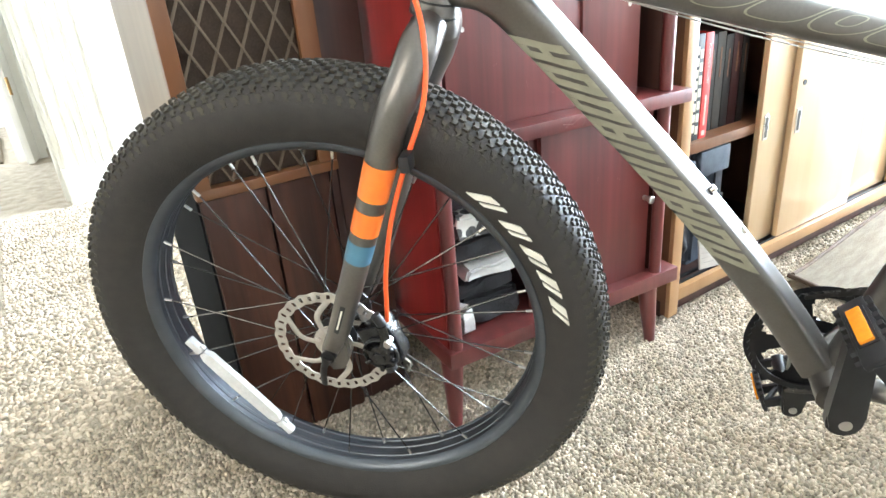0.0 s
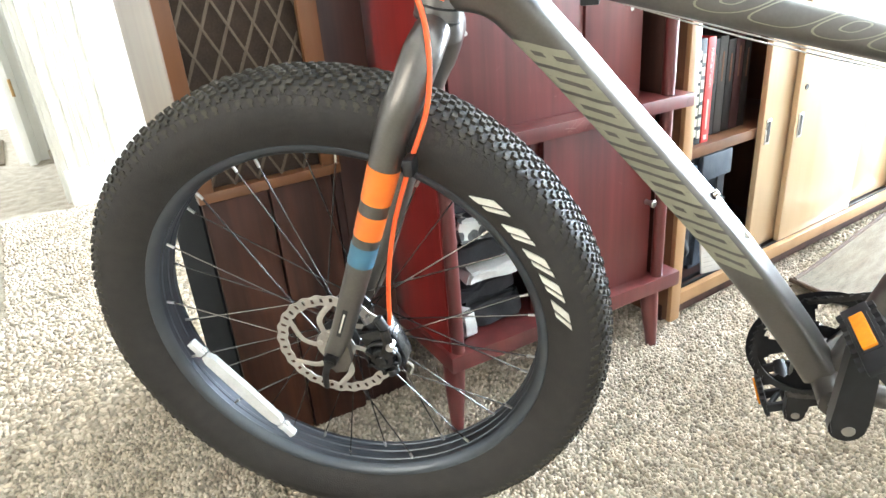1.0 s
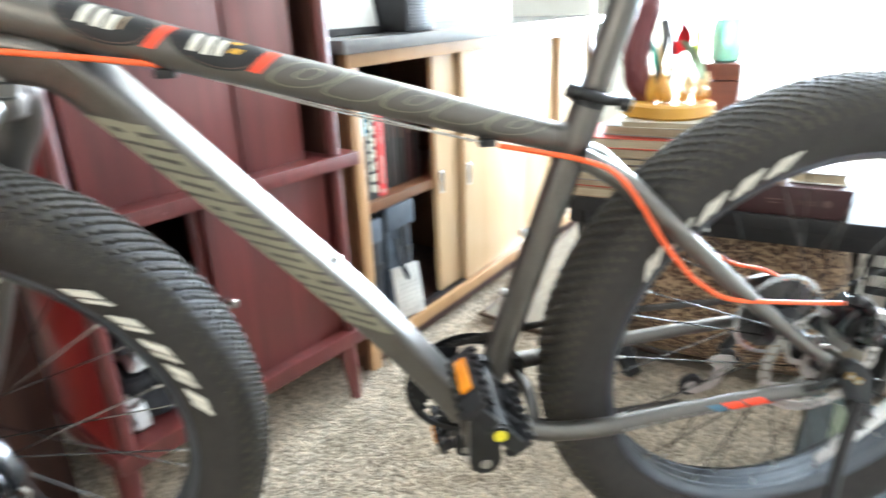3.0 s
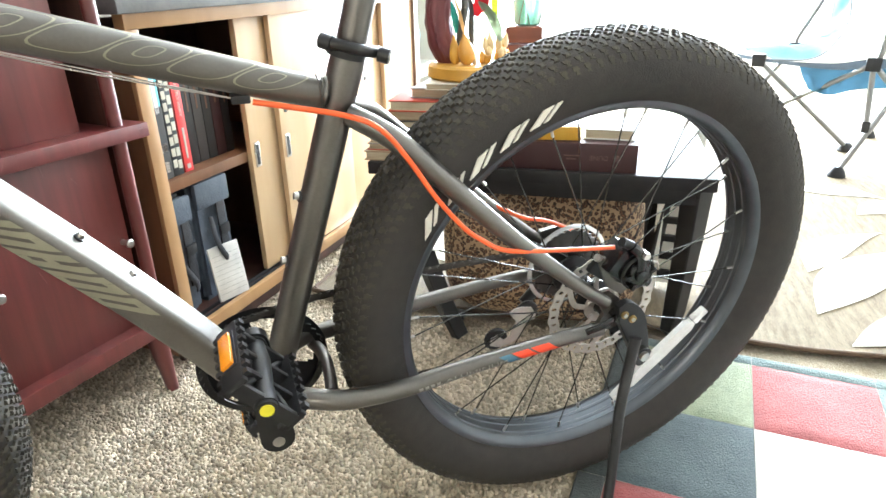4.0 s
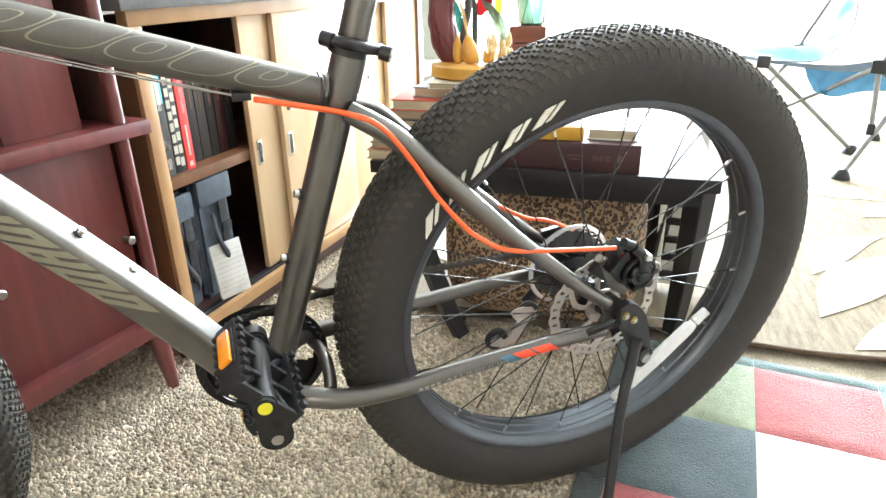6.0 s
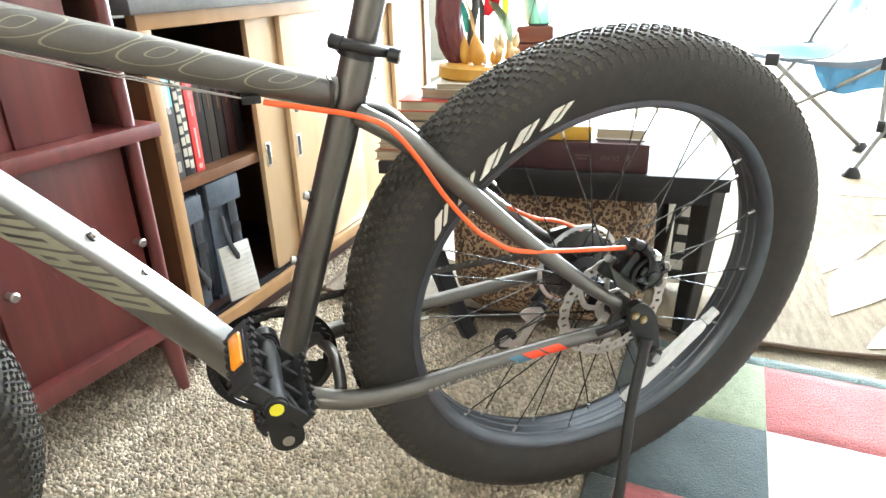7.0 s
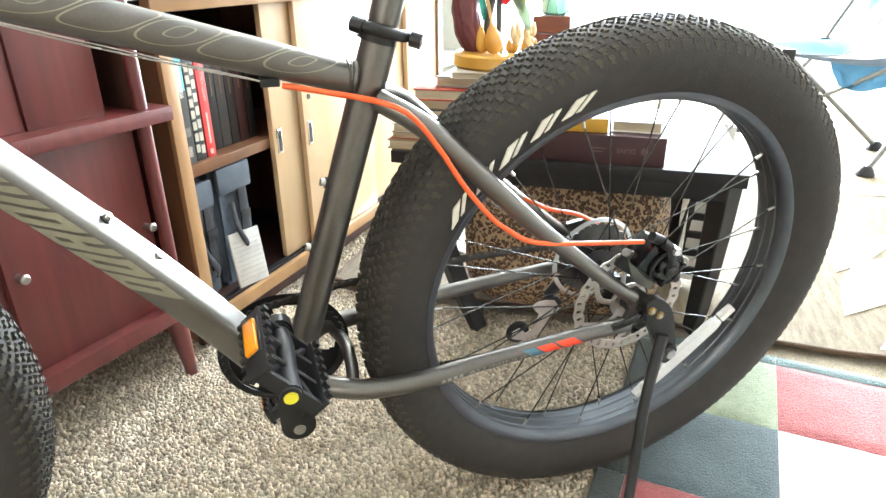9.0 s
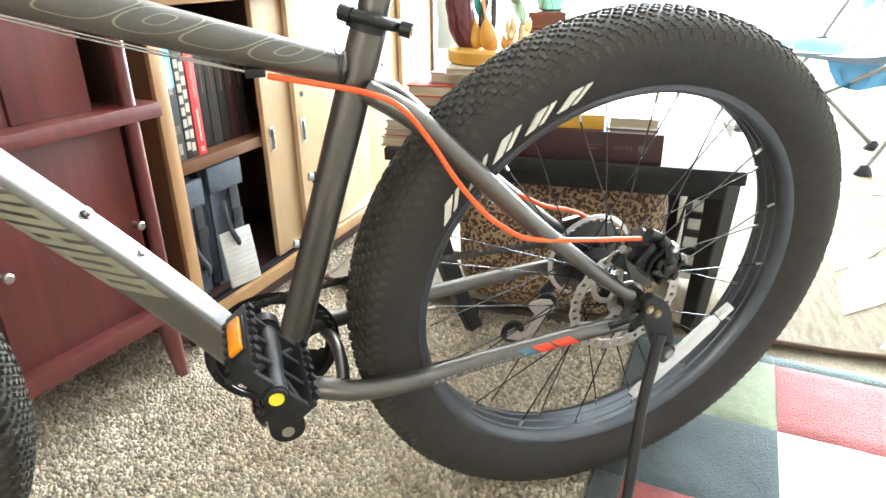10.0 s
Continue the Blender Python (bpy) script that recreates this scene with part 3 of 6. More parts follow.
# ==== lattice-front cabinet ====
def lattice_cabinet():
    t = thing("cabinet", CAB_LATTICE, "old dark wood cabinet with metal lattice front", "cabinet")
    x0, x1, H = -0.886, -0.64, 1.3
    # lower half of the side: the shade it stands in is put into its black
    part("side_panel", box(B(), x0 - 0.004, x0 + 0.010, 0.006, 0.42, 0.0, 0.53), M["shaded_side"], t, "lower side panel, near black for its shade")
    part("side_panel", box(B(), x0 - 0.004, x0 + 0.010, 0.006, 0.42, 0.531, H), M["pale_veneer"], t, "pale upper side panel")
    part("side_panel", box(B(), x1 - 0.014, x1, 0.006, 0.42, 0.0, H), M["dark_wood"], t)
    part("back_panel", box(B(), x0 + 0.010, x1 - 0.014, 0.405, 0.42, 0.0, H), M["black_wood"], t)
    part("top", box(B(), x0 - 0.01, x1 + 0.005, -0.005, 0.43, H, H + 0.02, 0.003), M["dark_wood"], t)
    part("stile", box(B(), x0 - 0.004, x0 + 0.022, -0.012, 0.006, 0.53, H, 0.002), M["amber_wood"], t, "orange-brown wooden edge trim")
    part("stile", box(B(), x1 - 0.034, x1, -0.006, 0.006, 0.53, H, 0.002), M["amber_wood"], t)
    part("rail", box(B(), x0 - 0.004, x1, -0.008, 0.02, 0.512, 0.53, 0.003), M["amber_wood"], t)
    part("rail", box(B(), x0 + 0.014, x1 - 0.034, -0.006, 0.006, H - 0.04, H, 0.002), M["walnut"], t)
    part("lower_panel", box(B(), x0, -0.777, -0.004, 0.010, 0.0, 0.511, 0.003), M["panel_wood"], t)
    part("lower_panel", box(B(), -0.773, x1 - 0.02, -0.004, 0.010, 0.0, 0.511, 0.003), M["panel_wood"], t)
    # dark strip added in place of the shaded gap beside the red cabinet
    part("gap_shade", box(B(), x1 + 0.001, -0.5575, 0.004, 0.020, 0.0, H, 0.002), M["dark_wood"], t)
    part("speaker_cloth", box(B(), x0 + 0.012, x1 - 0.03, 0.020, 0.026, 0.53, H - 0.04), M["grille_cloth"], t, "dark brown cloth behind the lattice")
    # the lattice: two sets of flat slanting wires
    wx0, wx1, wz0, wz1, pitch, rise = x0 + 0.022, x1 - 0.034, 0.531, H - 0.041, 0.040, 2.05
    for sgn in (1, -1):
        k = -40
        while k < 60:
            c = wx0 + k * pitch
            k += 1
            # x = c + sgn * (z - wz0) / rise
            za = wz0 + sgn * ((wx0 if sgn > 0 else wx1) - c) * rise
            zb = wz0 + sgn * ((wx1 if sgn > 0 else wx0) - c) * rise
            za, zb = max(za, wz0), min(zb, wz1)
            if zb - za < 0.01:
                continue
            pts = [(c + sgn * (z - wz0) / rise, 0.006 + 0.002 * sgn, z) for z in (za, zb)]
            part("lattice_wire", tube(B(), pts, 0.0027 if sgn > 0 else 0.0022, 6, flat=0.5), M["lattice"], t)
    return t


lattice_cabinet()


# carpet pile: short curled tufts standing on the floor sheet
tuft_mat = mat("beige_tufts", (0.66, 0.582, 0.472), 0.95, var=(0.43, 0.363, 0.274), scale=14, detail=3, spec=0.2)
_nt = tuft_mat.node_tree
_geo = _nt.nodes.new("ShaderNodeNewGeometry")
_hsv = _nt.nodes.new("ShaderNodeHueSaturation")
_rg = _nt.nodes.new("ShaderNodeMapRange")
_rg.inputs["To Min"].default_value, _rg.inputs["To Max"].default_value = 0.55, 1.3
_src = _nt.nodes["Principled BSDF"].inputs["Base Color"].links[0].from_socket
_nt.links.new(_geo.outputs["Random Per Island"], _rg.inputs["Value"])
_nt.links.new(_rg.outputs[0], _hsv.inputs["Value"])
_nt.links.new(_src, _hsv.inputs["Color"])
_nt.links.new(_hsv.outputs[0], _nt.nodes["Principled BSDF"].inputs["Base Color"])


def carpet_pile(areas):
    """Tufts: uneven oval domes, bent over at random; areas of (s0, s1, n0, n1, spacing)."""
    rng = np.random.default_rng(4)
    pts = []
    for s0, s1, n0, n1, step in areas:
        nx, ny = int((s1 - s0) / step), int((n1 - n0) / step)
        S, N = np.meshgrid(s0 + (np.arange(nx) + 0.5) * step, n0 + (np.arange(ny) + 0.5) * step, indexing="ij")
        N = N + (np.arange(nx) % 2)[:, None] * step * 0.5
        p = np.stack([S, N], -1).reshape(-1, 2) + (rng.random((nx * ny, 2)) - 0.5) * step * 0.75
        pts.append(np.column_stack([p, np.full(len(p), step)]))
    P = np.concatenate(pts)
    s, n = P[:, 0], P[:, 1]
    def within(m, x0, x1, y0, y1):
        k = np.array(m.inverted() @ ROOM)
        x, y = k[0, 0] * s + k[0, 1] * n + k[0, 3], k[1, 0] * s + k[1, 1] * n + k[1, 3]
        return (x > x0) & (x < x1) & (y > y0) & (y < y1)
    under = within(LEAF_RUG, -0.015, 2.7, -2.7, 0.01) | within(PATCH_RUG, -0.82, 0.512, -2.5, -0.865) | ((s > -0.25) & (n > 0.49) & (n < 0.8))
    P = P[~under]
    k = len(P)
    step = P[:, 2]
    a = rng.random(k) * 6.283
    lx, ly = step * rng.uniform(0.55, 0.85, k), step * rng.uniform(0.36, 0.52, k)
    h = rng.uniform(0.0045, 0.0095, k)
    bend = rng.normal(0, 0.3, (k, 2)) * step[:, None]
    ca, sa = np.cos(a), np.sin(a)
    co = np.zeros((k, 13, 3), np.float32)
    for q in range(6):
        u, v = math.cos(q * math.pi / 3), math.sin(q * math.pi / 3)
        for row, f, g in ((0, 0.85, 0.0), (6, 0.95, 0.62)):
            x, y = lx * u * f, ly * v * f
            co[:, row + q, 0] = P[:, 0] + x * ca - y * sa + bend[:, 0] * g
            co[:, row + q, 1] = P[:, 1] + x * sa + y * ca + bend[:, 1] * g
            co[:, row + q, 2] = h * g - (0.001 if g == 0 else 0)
    co[:, 12, :2] = P[:, :2] + bend
    co[:, 12, 2] = h
    tri = []
    for q in range(6):
        r = (q + 1) % 6
        tri += [(q, r, 6 + r), (q, 6 + r, 6 + q), (6 + q, 6 + r, 12)]
    f = (np.array(tri)[None] + (np.arange(k) * 13)[:, None, None]).reshape(-1, 3).astype(np.int32)
    me = bpy.data.meshes.new("carpet_pile")
    me.vertices.add(k * 13)
    me.vertices.foreach_set("co", co.ravel())
    me.loops.add(f.size)
    me.loops.foreach_set("vertex_index", f.ravel())
    me.polygons.add(len(f))
    me.polygons.foreach_set("loop_start", np.arange(0, f.size, 3, dtype=np.int32))
    me.update(calc_edges=True)
    me.shade_smooth()
    me.materials.append(tuft_mat)
    ob = new("carpet_pile", me)
    ob.parent = floor
    ob["kind"] = "stuff"


carpet_pile([(-1.1, 0.90, -1.0, 0.54, 0.0067), (0.90, 1.6, 0.0, 0.46, 0.010), (-2.05, -1.1, -0.6, 1.3, 0.011), (-1.1, -0.3, 0.54, 2.3, 0.011)])


# ==== the bicycle ====
REAR, FRONT, BB = (0.0, 0.0, 0.3728), (1.107, 0.0317, 0.3667), (0.476, 0.0, 0.291)
bike = thing("fat_bike", BIKE, "matte grey fat-tyre mountain bike leaning on its kickstand", "bicycle")


def tyre_mesh(R):
    prof = []
    half = [(R - 0.0875, 0.0325), (R - 0.080, 0.038), (R - 0.068, 0.0465), (R - 0.05, 0.0525), (R - 0.034, 0.0515), (R - 0.02, 0.046), (R - 0.0125, 0.036), (R - 0.0085, 0.02), (R - 0.0075, 0.0)]
    prof = half + [(r, -y) for r, y in half[-2::-1]]
    inner = [(R - 0.0875, -0.026), (R - 0.06, -0.026), (R - 0.06, 0.026), (R - 0.0875, 0.026)]
    return lathe(B(), prof + inner, 128, "y")


def tread_mesh(R, worn=1.0, n=142):
    """Low interlocking knobs that follow the casing's curve, with zigzag shoulder lugs."""
    prof = [(0.0, R - 0.0075), (0.02, R - 0.0085), (0.036, R - 0.0125), (0.046, R - 0.02), (0.0515, R - 0.034), (0.0525, R - 0.05)]
    arc = np.concatenate([[0], np.cumsum([math.hypot(b[0] - a[0], b[1] - a[1]) for a, b in zip(prof, prof[1:])])])
    def at(a):
        s = 1 if a >= 0 else -1
        y, r = float(np.interp(abs(a), arc, [p[0] for p in prof])), float(np.interp(abs(a), arc, [p[1] for p in prof]))
        y2, r2 = float(np.interp(abs(a) + 0.003, arc, [p[0] for p in prof])), float(np.interp(abs(a) + 0.003, arc, [p[1] for p in prof]))
        d = math.hypot(y2 - y, r2 - r) or 1
        return r, s * y, (y2 - y) / d, s * (r - r2) / d        # radius, across, outward normal (radial, across)
    box6 = [(-0.5, -0.5), (0.35, -0.5), (0.55, 0.05), (0.3, 0.5), (-0.45, 0.5), (-0.25, 0.0)]
    lug = [(-0.5, -0.5), (0.25, -0.5), (0.55, -0.1), (0.3, 0.1), (0.5, 0.5), (0.0, 0.42), (-0.2, 0.5), (-0.05, 0.1), (-0.35, 0.0)]
    rows = []
    for s in (1, -1):
        h = 0 if s > 0 else 0.5
        rows += [(s * 0.0052, 0.0 + h, 0.0090, 0.0080, 0.0040, box6), (s * 0.0156, 0.45 + h, 0.0090, 0.0078, 0.0040, box6),
                 (s * 0.0256, 0.0 + h, 0.0094, 0.0080, 0.0036, box6), (s * 0.0356, 0.5 + h, 0.0098, 0.0082, 0.0028, box6),
                 (s * 0.0460, 0.05 + h, 0.0112, 0.0105, 0.0020, lug), (s * 0.0575, 0.55 + h, 0.0108, 0.0120, 0.0009, lug)]
    verts, faces = [], []
    rng = random.Random(2)
    for k in range(n):
        for a0, sh, ln, wd, h, shape in rows:
            t0 = 2 * math.pi * (k + sh) / n
            sg = 1 if a0 > 0 else -1
            base = len(verts)
            m = len(shape)
            hh = h * rng.uniform(0.8, 1.15) * (worn if abs(a0) > 0.02 else 0.5 + 0.5 * worn)
            t0 += rng.uniform(-0.0025, 0.0025)
            for top in (0, 1):
                f = 0.86 if top else 1.06
                for u, v in shape:
                    r, y, nr, ny = at(a0 + sg * v * wd * f)
                    o = hh if top else -0.002
                    t = t0 + u * ln * f / R
                    rr = r + nr * o
                    verts.append((rr * math.cos(t), y + ny * o, rr * math.sin(t)))
            faces.append([base + m + i for i in range(m)])
            for i in range(m):
                j = (i + 1) % m
                faces.append([base + i, base + j, base + m + j, base + m + i])
    me = bpy.data.meshes.new("tread")
    me.from_pydata(verts, [], faces)
    me.update()
    bmm = B()
    bmm.from_mesh(me)
    bmesh.ops.recalc_face_normals(bmm, faces=bmm.faces)
    bmm.to_mesh(me)
    bmm.free()
    return me


def wheel(centre, turn, start, marks, R=0.3725, worn=1.0):
    """A fat wheel: hub with tyre, rim, spokes and brake disc under it."""
    w = part("wheel", lathe(B(), [(0.006, -0.062), (0.012, -0.062), (0.012, -0.04), (0.031, -0.037), (0.031, -0.033), (0.016, -0.03), (0.016, 0.028), (0.029, 0.03), (0.029, 0.034), (0.013, 0.038), (0.012, 0.062), (0.006, 0.062)], 40, "y"), M["black_metal"], bike, "black alloy hub")
    w.matrix_basis = Matrix.Translation(centre) @ Matrix.Rotation(radians(turn), 4, "Z")
    part("tyre", tyre_mesh(R), M["rubber"], w, "fat black knobbly tyre")
    tr = part_mesh("tread", tread_mesh(R, worn), M["knob"], w, "chunky tread knobs", smooth=False)
    tr["kind"] = "stuff"
    lip = [(0.2915, 0.0315), (0.2895, 0.0335), (0.285, 0.0325), (0.2785, 0.0275), (0.2762, 0.0205), (0.2776, 0.0190), (0.2776, 0.0120), (0.2762, 0.0105), (0.2762, 0.0065), (0.2776, 0.005)]
    part("rim", lathe(B(), lip + [(r, -y) for r, y in lip[::-1]] + [(0.287, -0.026), (0.287, 0.026)], 128, "y"), M["rim"], w, "wide black alloy rim")
    # thirty-two crossed spokes
    for side in (1, -1):
        for k in range(16):
            a = start + 2 * math.pi * (k + (0.5 if side < 0 else 0)) / 16
            lead = 1 if k % 2 else -1
            h = a + lead * radians(52)
            y0, y1 = side * (0.032 if side > 0 else 0.035), side * 0.013
            p0 = (0.027 * math.cos(h), y0, 0.027 * math.sin(h))
            p1 = (0.262 * math.cos(a), y1, 0.262 * math.sin(a))
            p2 = (0.2735 * math.cos(a), y1, 0.2735 * math.sin(a))
            s = part("spoke", rod(B(), p0, p1, 0.00105, 6), M["spoke"], w)
            part("nipple", rod(B(), p1, p2, 0.0021, 8), M["steel"], s, "silver spoke nipple")
    # white maker's mark on the side wall: a thick and a thin slanted bar for each sign
    rr = R - 0.0625
    for mark, width in marks:
        bm = B()
        for shape in ([(-0.82, -0.5), (-0.34, -0.5), (0.46, 0.5), (-0.02, 0.5)], [(-0.14, -0.5), (0.10, -0.5), (0.86, 0.5), (0.62, 0.5)]):
            rings = []
            for lift in (-0.002, 0.0004):
                rings.append([bm.verts.new(((rr + v * 0.0165) * math.cos(radians(mark) + u * width / rr), 0.0508 + v * 0.0036 + lift, (rr + v * 0.0165) * math.sin(radians(mark) + u * width / rr))) for u, v in shape])
            bm.faces.new(rings[1])
            for i in range(4):
                bm.faces.new((rings[0][i], rings[0][(i + 1) % 4], rings[1][(i + 1) % 4], rings[1][i]))
        bmesh.ops.recalc_face_normals(bm, faces=bm.faces)
        part("printed_mark", bm, M["letter"], w, "white printed mark")
    return w


def rotor(w, y=0.05, R=0.086):
    """A wavy brake disc with slots, six arms and a carrier."""
    n = 180
    bm = B()
    out0, out1, in0, in1 = [], [], [], []
    for k in range(n):
        t = 2 * math.pi * k / n
        ro = R - 0.0022 * (0.5 + 0.5 * math.cos(24 * t))
        ri = R - 0.0155 - 0.0015 * (0.5 + 0.5 * math.cos(24 * t))
        c, s = math.cos(t), math.sin(t)
        out0.append(bm.verts.new((ro * c, y, ro * s))); out1.append(bm.verts.new((ro * c, y + 0.0018, ro * s)))
        in0.append(bm.verts.new((ri * c, y, ri * s))); in1.append(bm.verts.new((ri * c, y + 0.0018, ri * s)))
    for k in range(n):
        j = (k + 1) % n
        # cut a slot through the band at regular steps
        hole = k % 5 in (2, 3)
        if not hole:
            bm.faces.new((out1[k], out1[j], in1[j], in1[k])); bm.faces.new((out0[j], out0[k], in0[k], in0[j]))
        else:
            mid = []
            for a, b in ((out0, in0), (out1, in1)):
                for f in (0.24, 0.74):
                    mid.append([bm.verts.new(a[i].co.lerp(b[i].co, f)) for i in (k, j)])
            (a0, a1), (b0, b1), (c0, c1), (d0, d1) = mid
            bm.faces.new((out1[k], out1[j], c1, c0)); bm.faces.new((d0, d1, in1[j], in1[k]))
            bm.faces.new((out0[j], out0[k], a0, a1)); bm.faces.new((b1, b0, in0[k], in0[j]))
        bm.faces.new((out0[k], out0[j], out1[j], out1[k])); bm.faces.new((in0[j], in0[k], in1[k], in1[j]))
    d = part("brake_disc", bm, M["rotor"], w, "wavy perforated steel brake disc")
    for k in range(6):
        t = 2 * math.pi * k / 6
        arm = B()
        pts = [(0.024 * math.cos(t), y + 0.0009, 0.024 * math.sin(t)), (0.048 * math.cos(t + 0.22), y + 0.0009, 0.048 * math.sin(t + 0.22)), (0.0725 * math.cos(t + 0.62), y + 0.0009, 0.0725 * math.sin(t + 0.62))]
        tube(arm, smooth_path(pts, 5), 0.0042, 8, flat=0.22)
        part("arm", arm, M["rotor"], d)
        part("bolt", lathe(B(), [(0.0, y - 0.001), (0.0038, y - 0.001), (0.0038, y + 0.0045), (0.0, y + 0.0045)], 10, "y", (0.022 * math.cos(t + 0.3), 0, 0.022 * math.sin(t + 0.3)), closed=False), M["steel"], d)
    part("carrier", lathe(B(), [(0.014, y - 0.001), (0.028, y - 0.0005), (0.028, y + 0.002), (0.014, y + 0.002)], 36, "y"), M["rotor"], d)
    return d


wf = wheel(FRONT, 3.66, 0.155, [(136.8, 0.030), (145.8, 0.026), (153.9, 0.030), (161.2, 0.028), (168.8, 0.028)], R=0.378)
rotor(wf)
wr = wheel(REAR, 0.0, 0.047, [(33.9, 0.030), (42.6, 0.026), (50.4, 0.030), (58.8, 0.028), (66.7, 0.028)], R=0.3768, worn=0.55)
rotor(wr)

fm = M["frame"]


SPEC = {}


def frame_tube(name, pts, r, flat=1.0, n=6, label="", seg=24, material=None, square=2.0, side=(0, 1, 0)):
    P = smooth_path(pts, n) if len(pts) > 2 else [np.array(pts[0]) + (np.array(pts[1]) - np.array(pts[0])) * k / 12 for k in range(13)]
    if hasattr(r, "__len__"):
        r = list(float(v) for v in np.interp(np.linspace(0, 1, len(P)), np.linspace(0, 1, len(r)), r))
    if not hasattr(r, "__len__"):
        r = [r] * len(P)
    SPEC[name] = ([Vector(p) for p in P], r, flat, square, side)
    return part(name, tube(B(), P, r, seg, flat, side=side, square=square), material or fm, bike, label)


def decal(spec, s0, s1, a0, a1, skew=0.0, lift=0.0005, nu=4, nv=6, bm=None):
    """A patch lying on a tube: s along it (0 to 1), a round it in degrees; skew shifts the far edge along."""
    P, r, flat, square, side = SPEC[spec]
    bm = bm or B()
    dist = np.concatenate([[0], np.cumsum([(q - p).length for p, q in zip(P, P[1:])])])
    grid = []
    for j in range(nv + 1):
        v = j / nv
        row = []
        for i in range(nu + 1):
            s = (s0 + (s1 - s0) * i / nu + skew * (v - 0.5)) * dist[-1]
            k = min(max(int(np.searchsorted(dist, s)) - 1, 0), len(P) - 2)
            f = (s - dist[k]) / (dist[k + 1] - dist[k])
            ang = radians(a0 + (a1 - a0) * v)
            p0 = ring_at(P, k, r[k] + lift, [ang], flat, side=side, square=square)[0]
            p1 = ring_at(P, k + 1, r[k + 1] + lift, [ang], flat, side=side, square=square)[0]
            row.append(bm.verts.new(p0.lerp(p1, f)))
        grid.append(row)
    for j in range(nv):
        for i in range(nu):
            bm.faces.new((grid[j][i], grid[j + 1][i], grid[j + 1][i + 1], grid[j][i + 1]))
    return bm


down = frame_tube("down_tube", [(0.935, 0, 0.806), (0.887, 0, 0.793), (0.8425, 0, 0.750), (0.7605, 0, 0.655), (0.6325, 0, 0.503), (0.5425, 0, 0.383), (0.488, 0, 0.300)], [0.024, 0.0245, 0.0235, 0.0225, 0.0215, 0.0212, 0.0212], square=5.0, seg=48, side=(0.213, 0.959, -0.187), label="thick grey down tube with olive lettering blocks")
top = frame_tube("top_tube", [(0.935, 0, 0.848), (0.74, 0, 0.790), (0.562, 0, 0.738), (0.375, 0, 0.684)], [0.024, 0.0205, 0.019, 0.0165], square=2.4)
seat = frame_tube("seat_tube", [(0.470, 0, 0.292), (0.343, 0, 0.728)], 0.019)
post = frame_tube("seat_post", [(0.345, 0, 0.72), (0.282, 0, 0.95)], 0.0165)
part("head_tube", tube(B(), [(0.957, 0, 0.772), (0.9545, 0, 0.786), (0.951, 0, 0.80), (0.941, 0, 0.85), (0.935, 0, 0.885), (0.932, 0, 0.90)], (0.028, 0.028, 0.0245, 0.0245, 0.027, 0.027), 24), fm, bike)
for p, q in (((0.9578, 0, 0.7695), (0.9570, 0, 0.7725)), ((0.9548, 0, 0.7850), (0.9541, 0, 0.7875)), ((0.9368, 0, 0.874), (0.9362, 0, 0.877))):
    part("headset_ring", tube(B(), [p, q], 0.0287, 32), M["black_metal"], bike, "thin black headset ring")
for ux in (0.3745, 0.3795):
    part("weld_bead", tube(B(), [(ux - 0.0022, 0, 0.6842), (ux, 0, 0.6848), (ux + 0.0022, 0, 0.6854)], (0.0168, 0.0186, 0.0168), 24), fm, bike)
part("bottom_bracket", lathe(B(), [(0.012, -0.05), (0.023, -0.05), (0.023, 0.05), (0.012, 0.05)], 32, "y", BB), fm, bike)
for side in (1, -1):
    frame_tube("seat_stay", [(0.352, 0.018 * side, 0.665), (0.318, 0.04 * side, 0.648), (0.29, 0.048 * side, 0.626), (0.22, 0.062 * side, 0.560), (0.158, 0.072 * side, 0.503), (0.068, 0.078 * side, 0.428), (0.012, 0.08 * side, 0.385)], [0.012, 0.013, 0.0125, 0.0115, 0.010, 0.009])
    frame_tube("chain_stay", [(0.472, 0.03 * side, 0.302), (0.43, 0.06 * side, 0.316), (0.385, 0.074 * side, 0.313), (0.309, 0.08 * side, 0.316), (0.23, 0.08 * side, 0.326), (0.104, 0.08 * side, 0.337), (0.012, 0.08 * side, 0.341)], [0.015, 0.0135, 0.0125, 0.0115, 0.0105, 0.010])
    SPEC["chain_stay_%d" % side] = SPEC["chain_stay"]
# fork
for side in (1, -1):
    frame_tube("fork_leg", [(0.957, 0.028 * side, 0.764), (0.962, 0.055 * side, 0.750), (0.978, 0.071 * side, 0.716), (0.998, 0.075 * side + 0.004, 0.68), (1.03, 0.075 * side + 0.008, 0.60), (1.072, 0.075 * side + 0.015, 0.495), (1.116, 0.073 * side + 0.024, 0.39), (1.136, 0.071 * side + 0.029, 0.354)], [0.020, 0.0225, 0.022, 0.020, 0.0175, 0.016, 0.013], seg=20)
    SPEC["fork_leg_%d" % side] = SPEC["fork_leg"]
part("fork_crown", lathe(B(), [(0.0, 0.742), (0.024, 0.744), (0.028, 0.756), (0.028, 0.768), (0.0, 0.77)], 28, "z", (0.9575, 0, 0), closed=False), fm, bike)


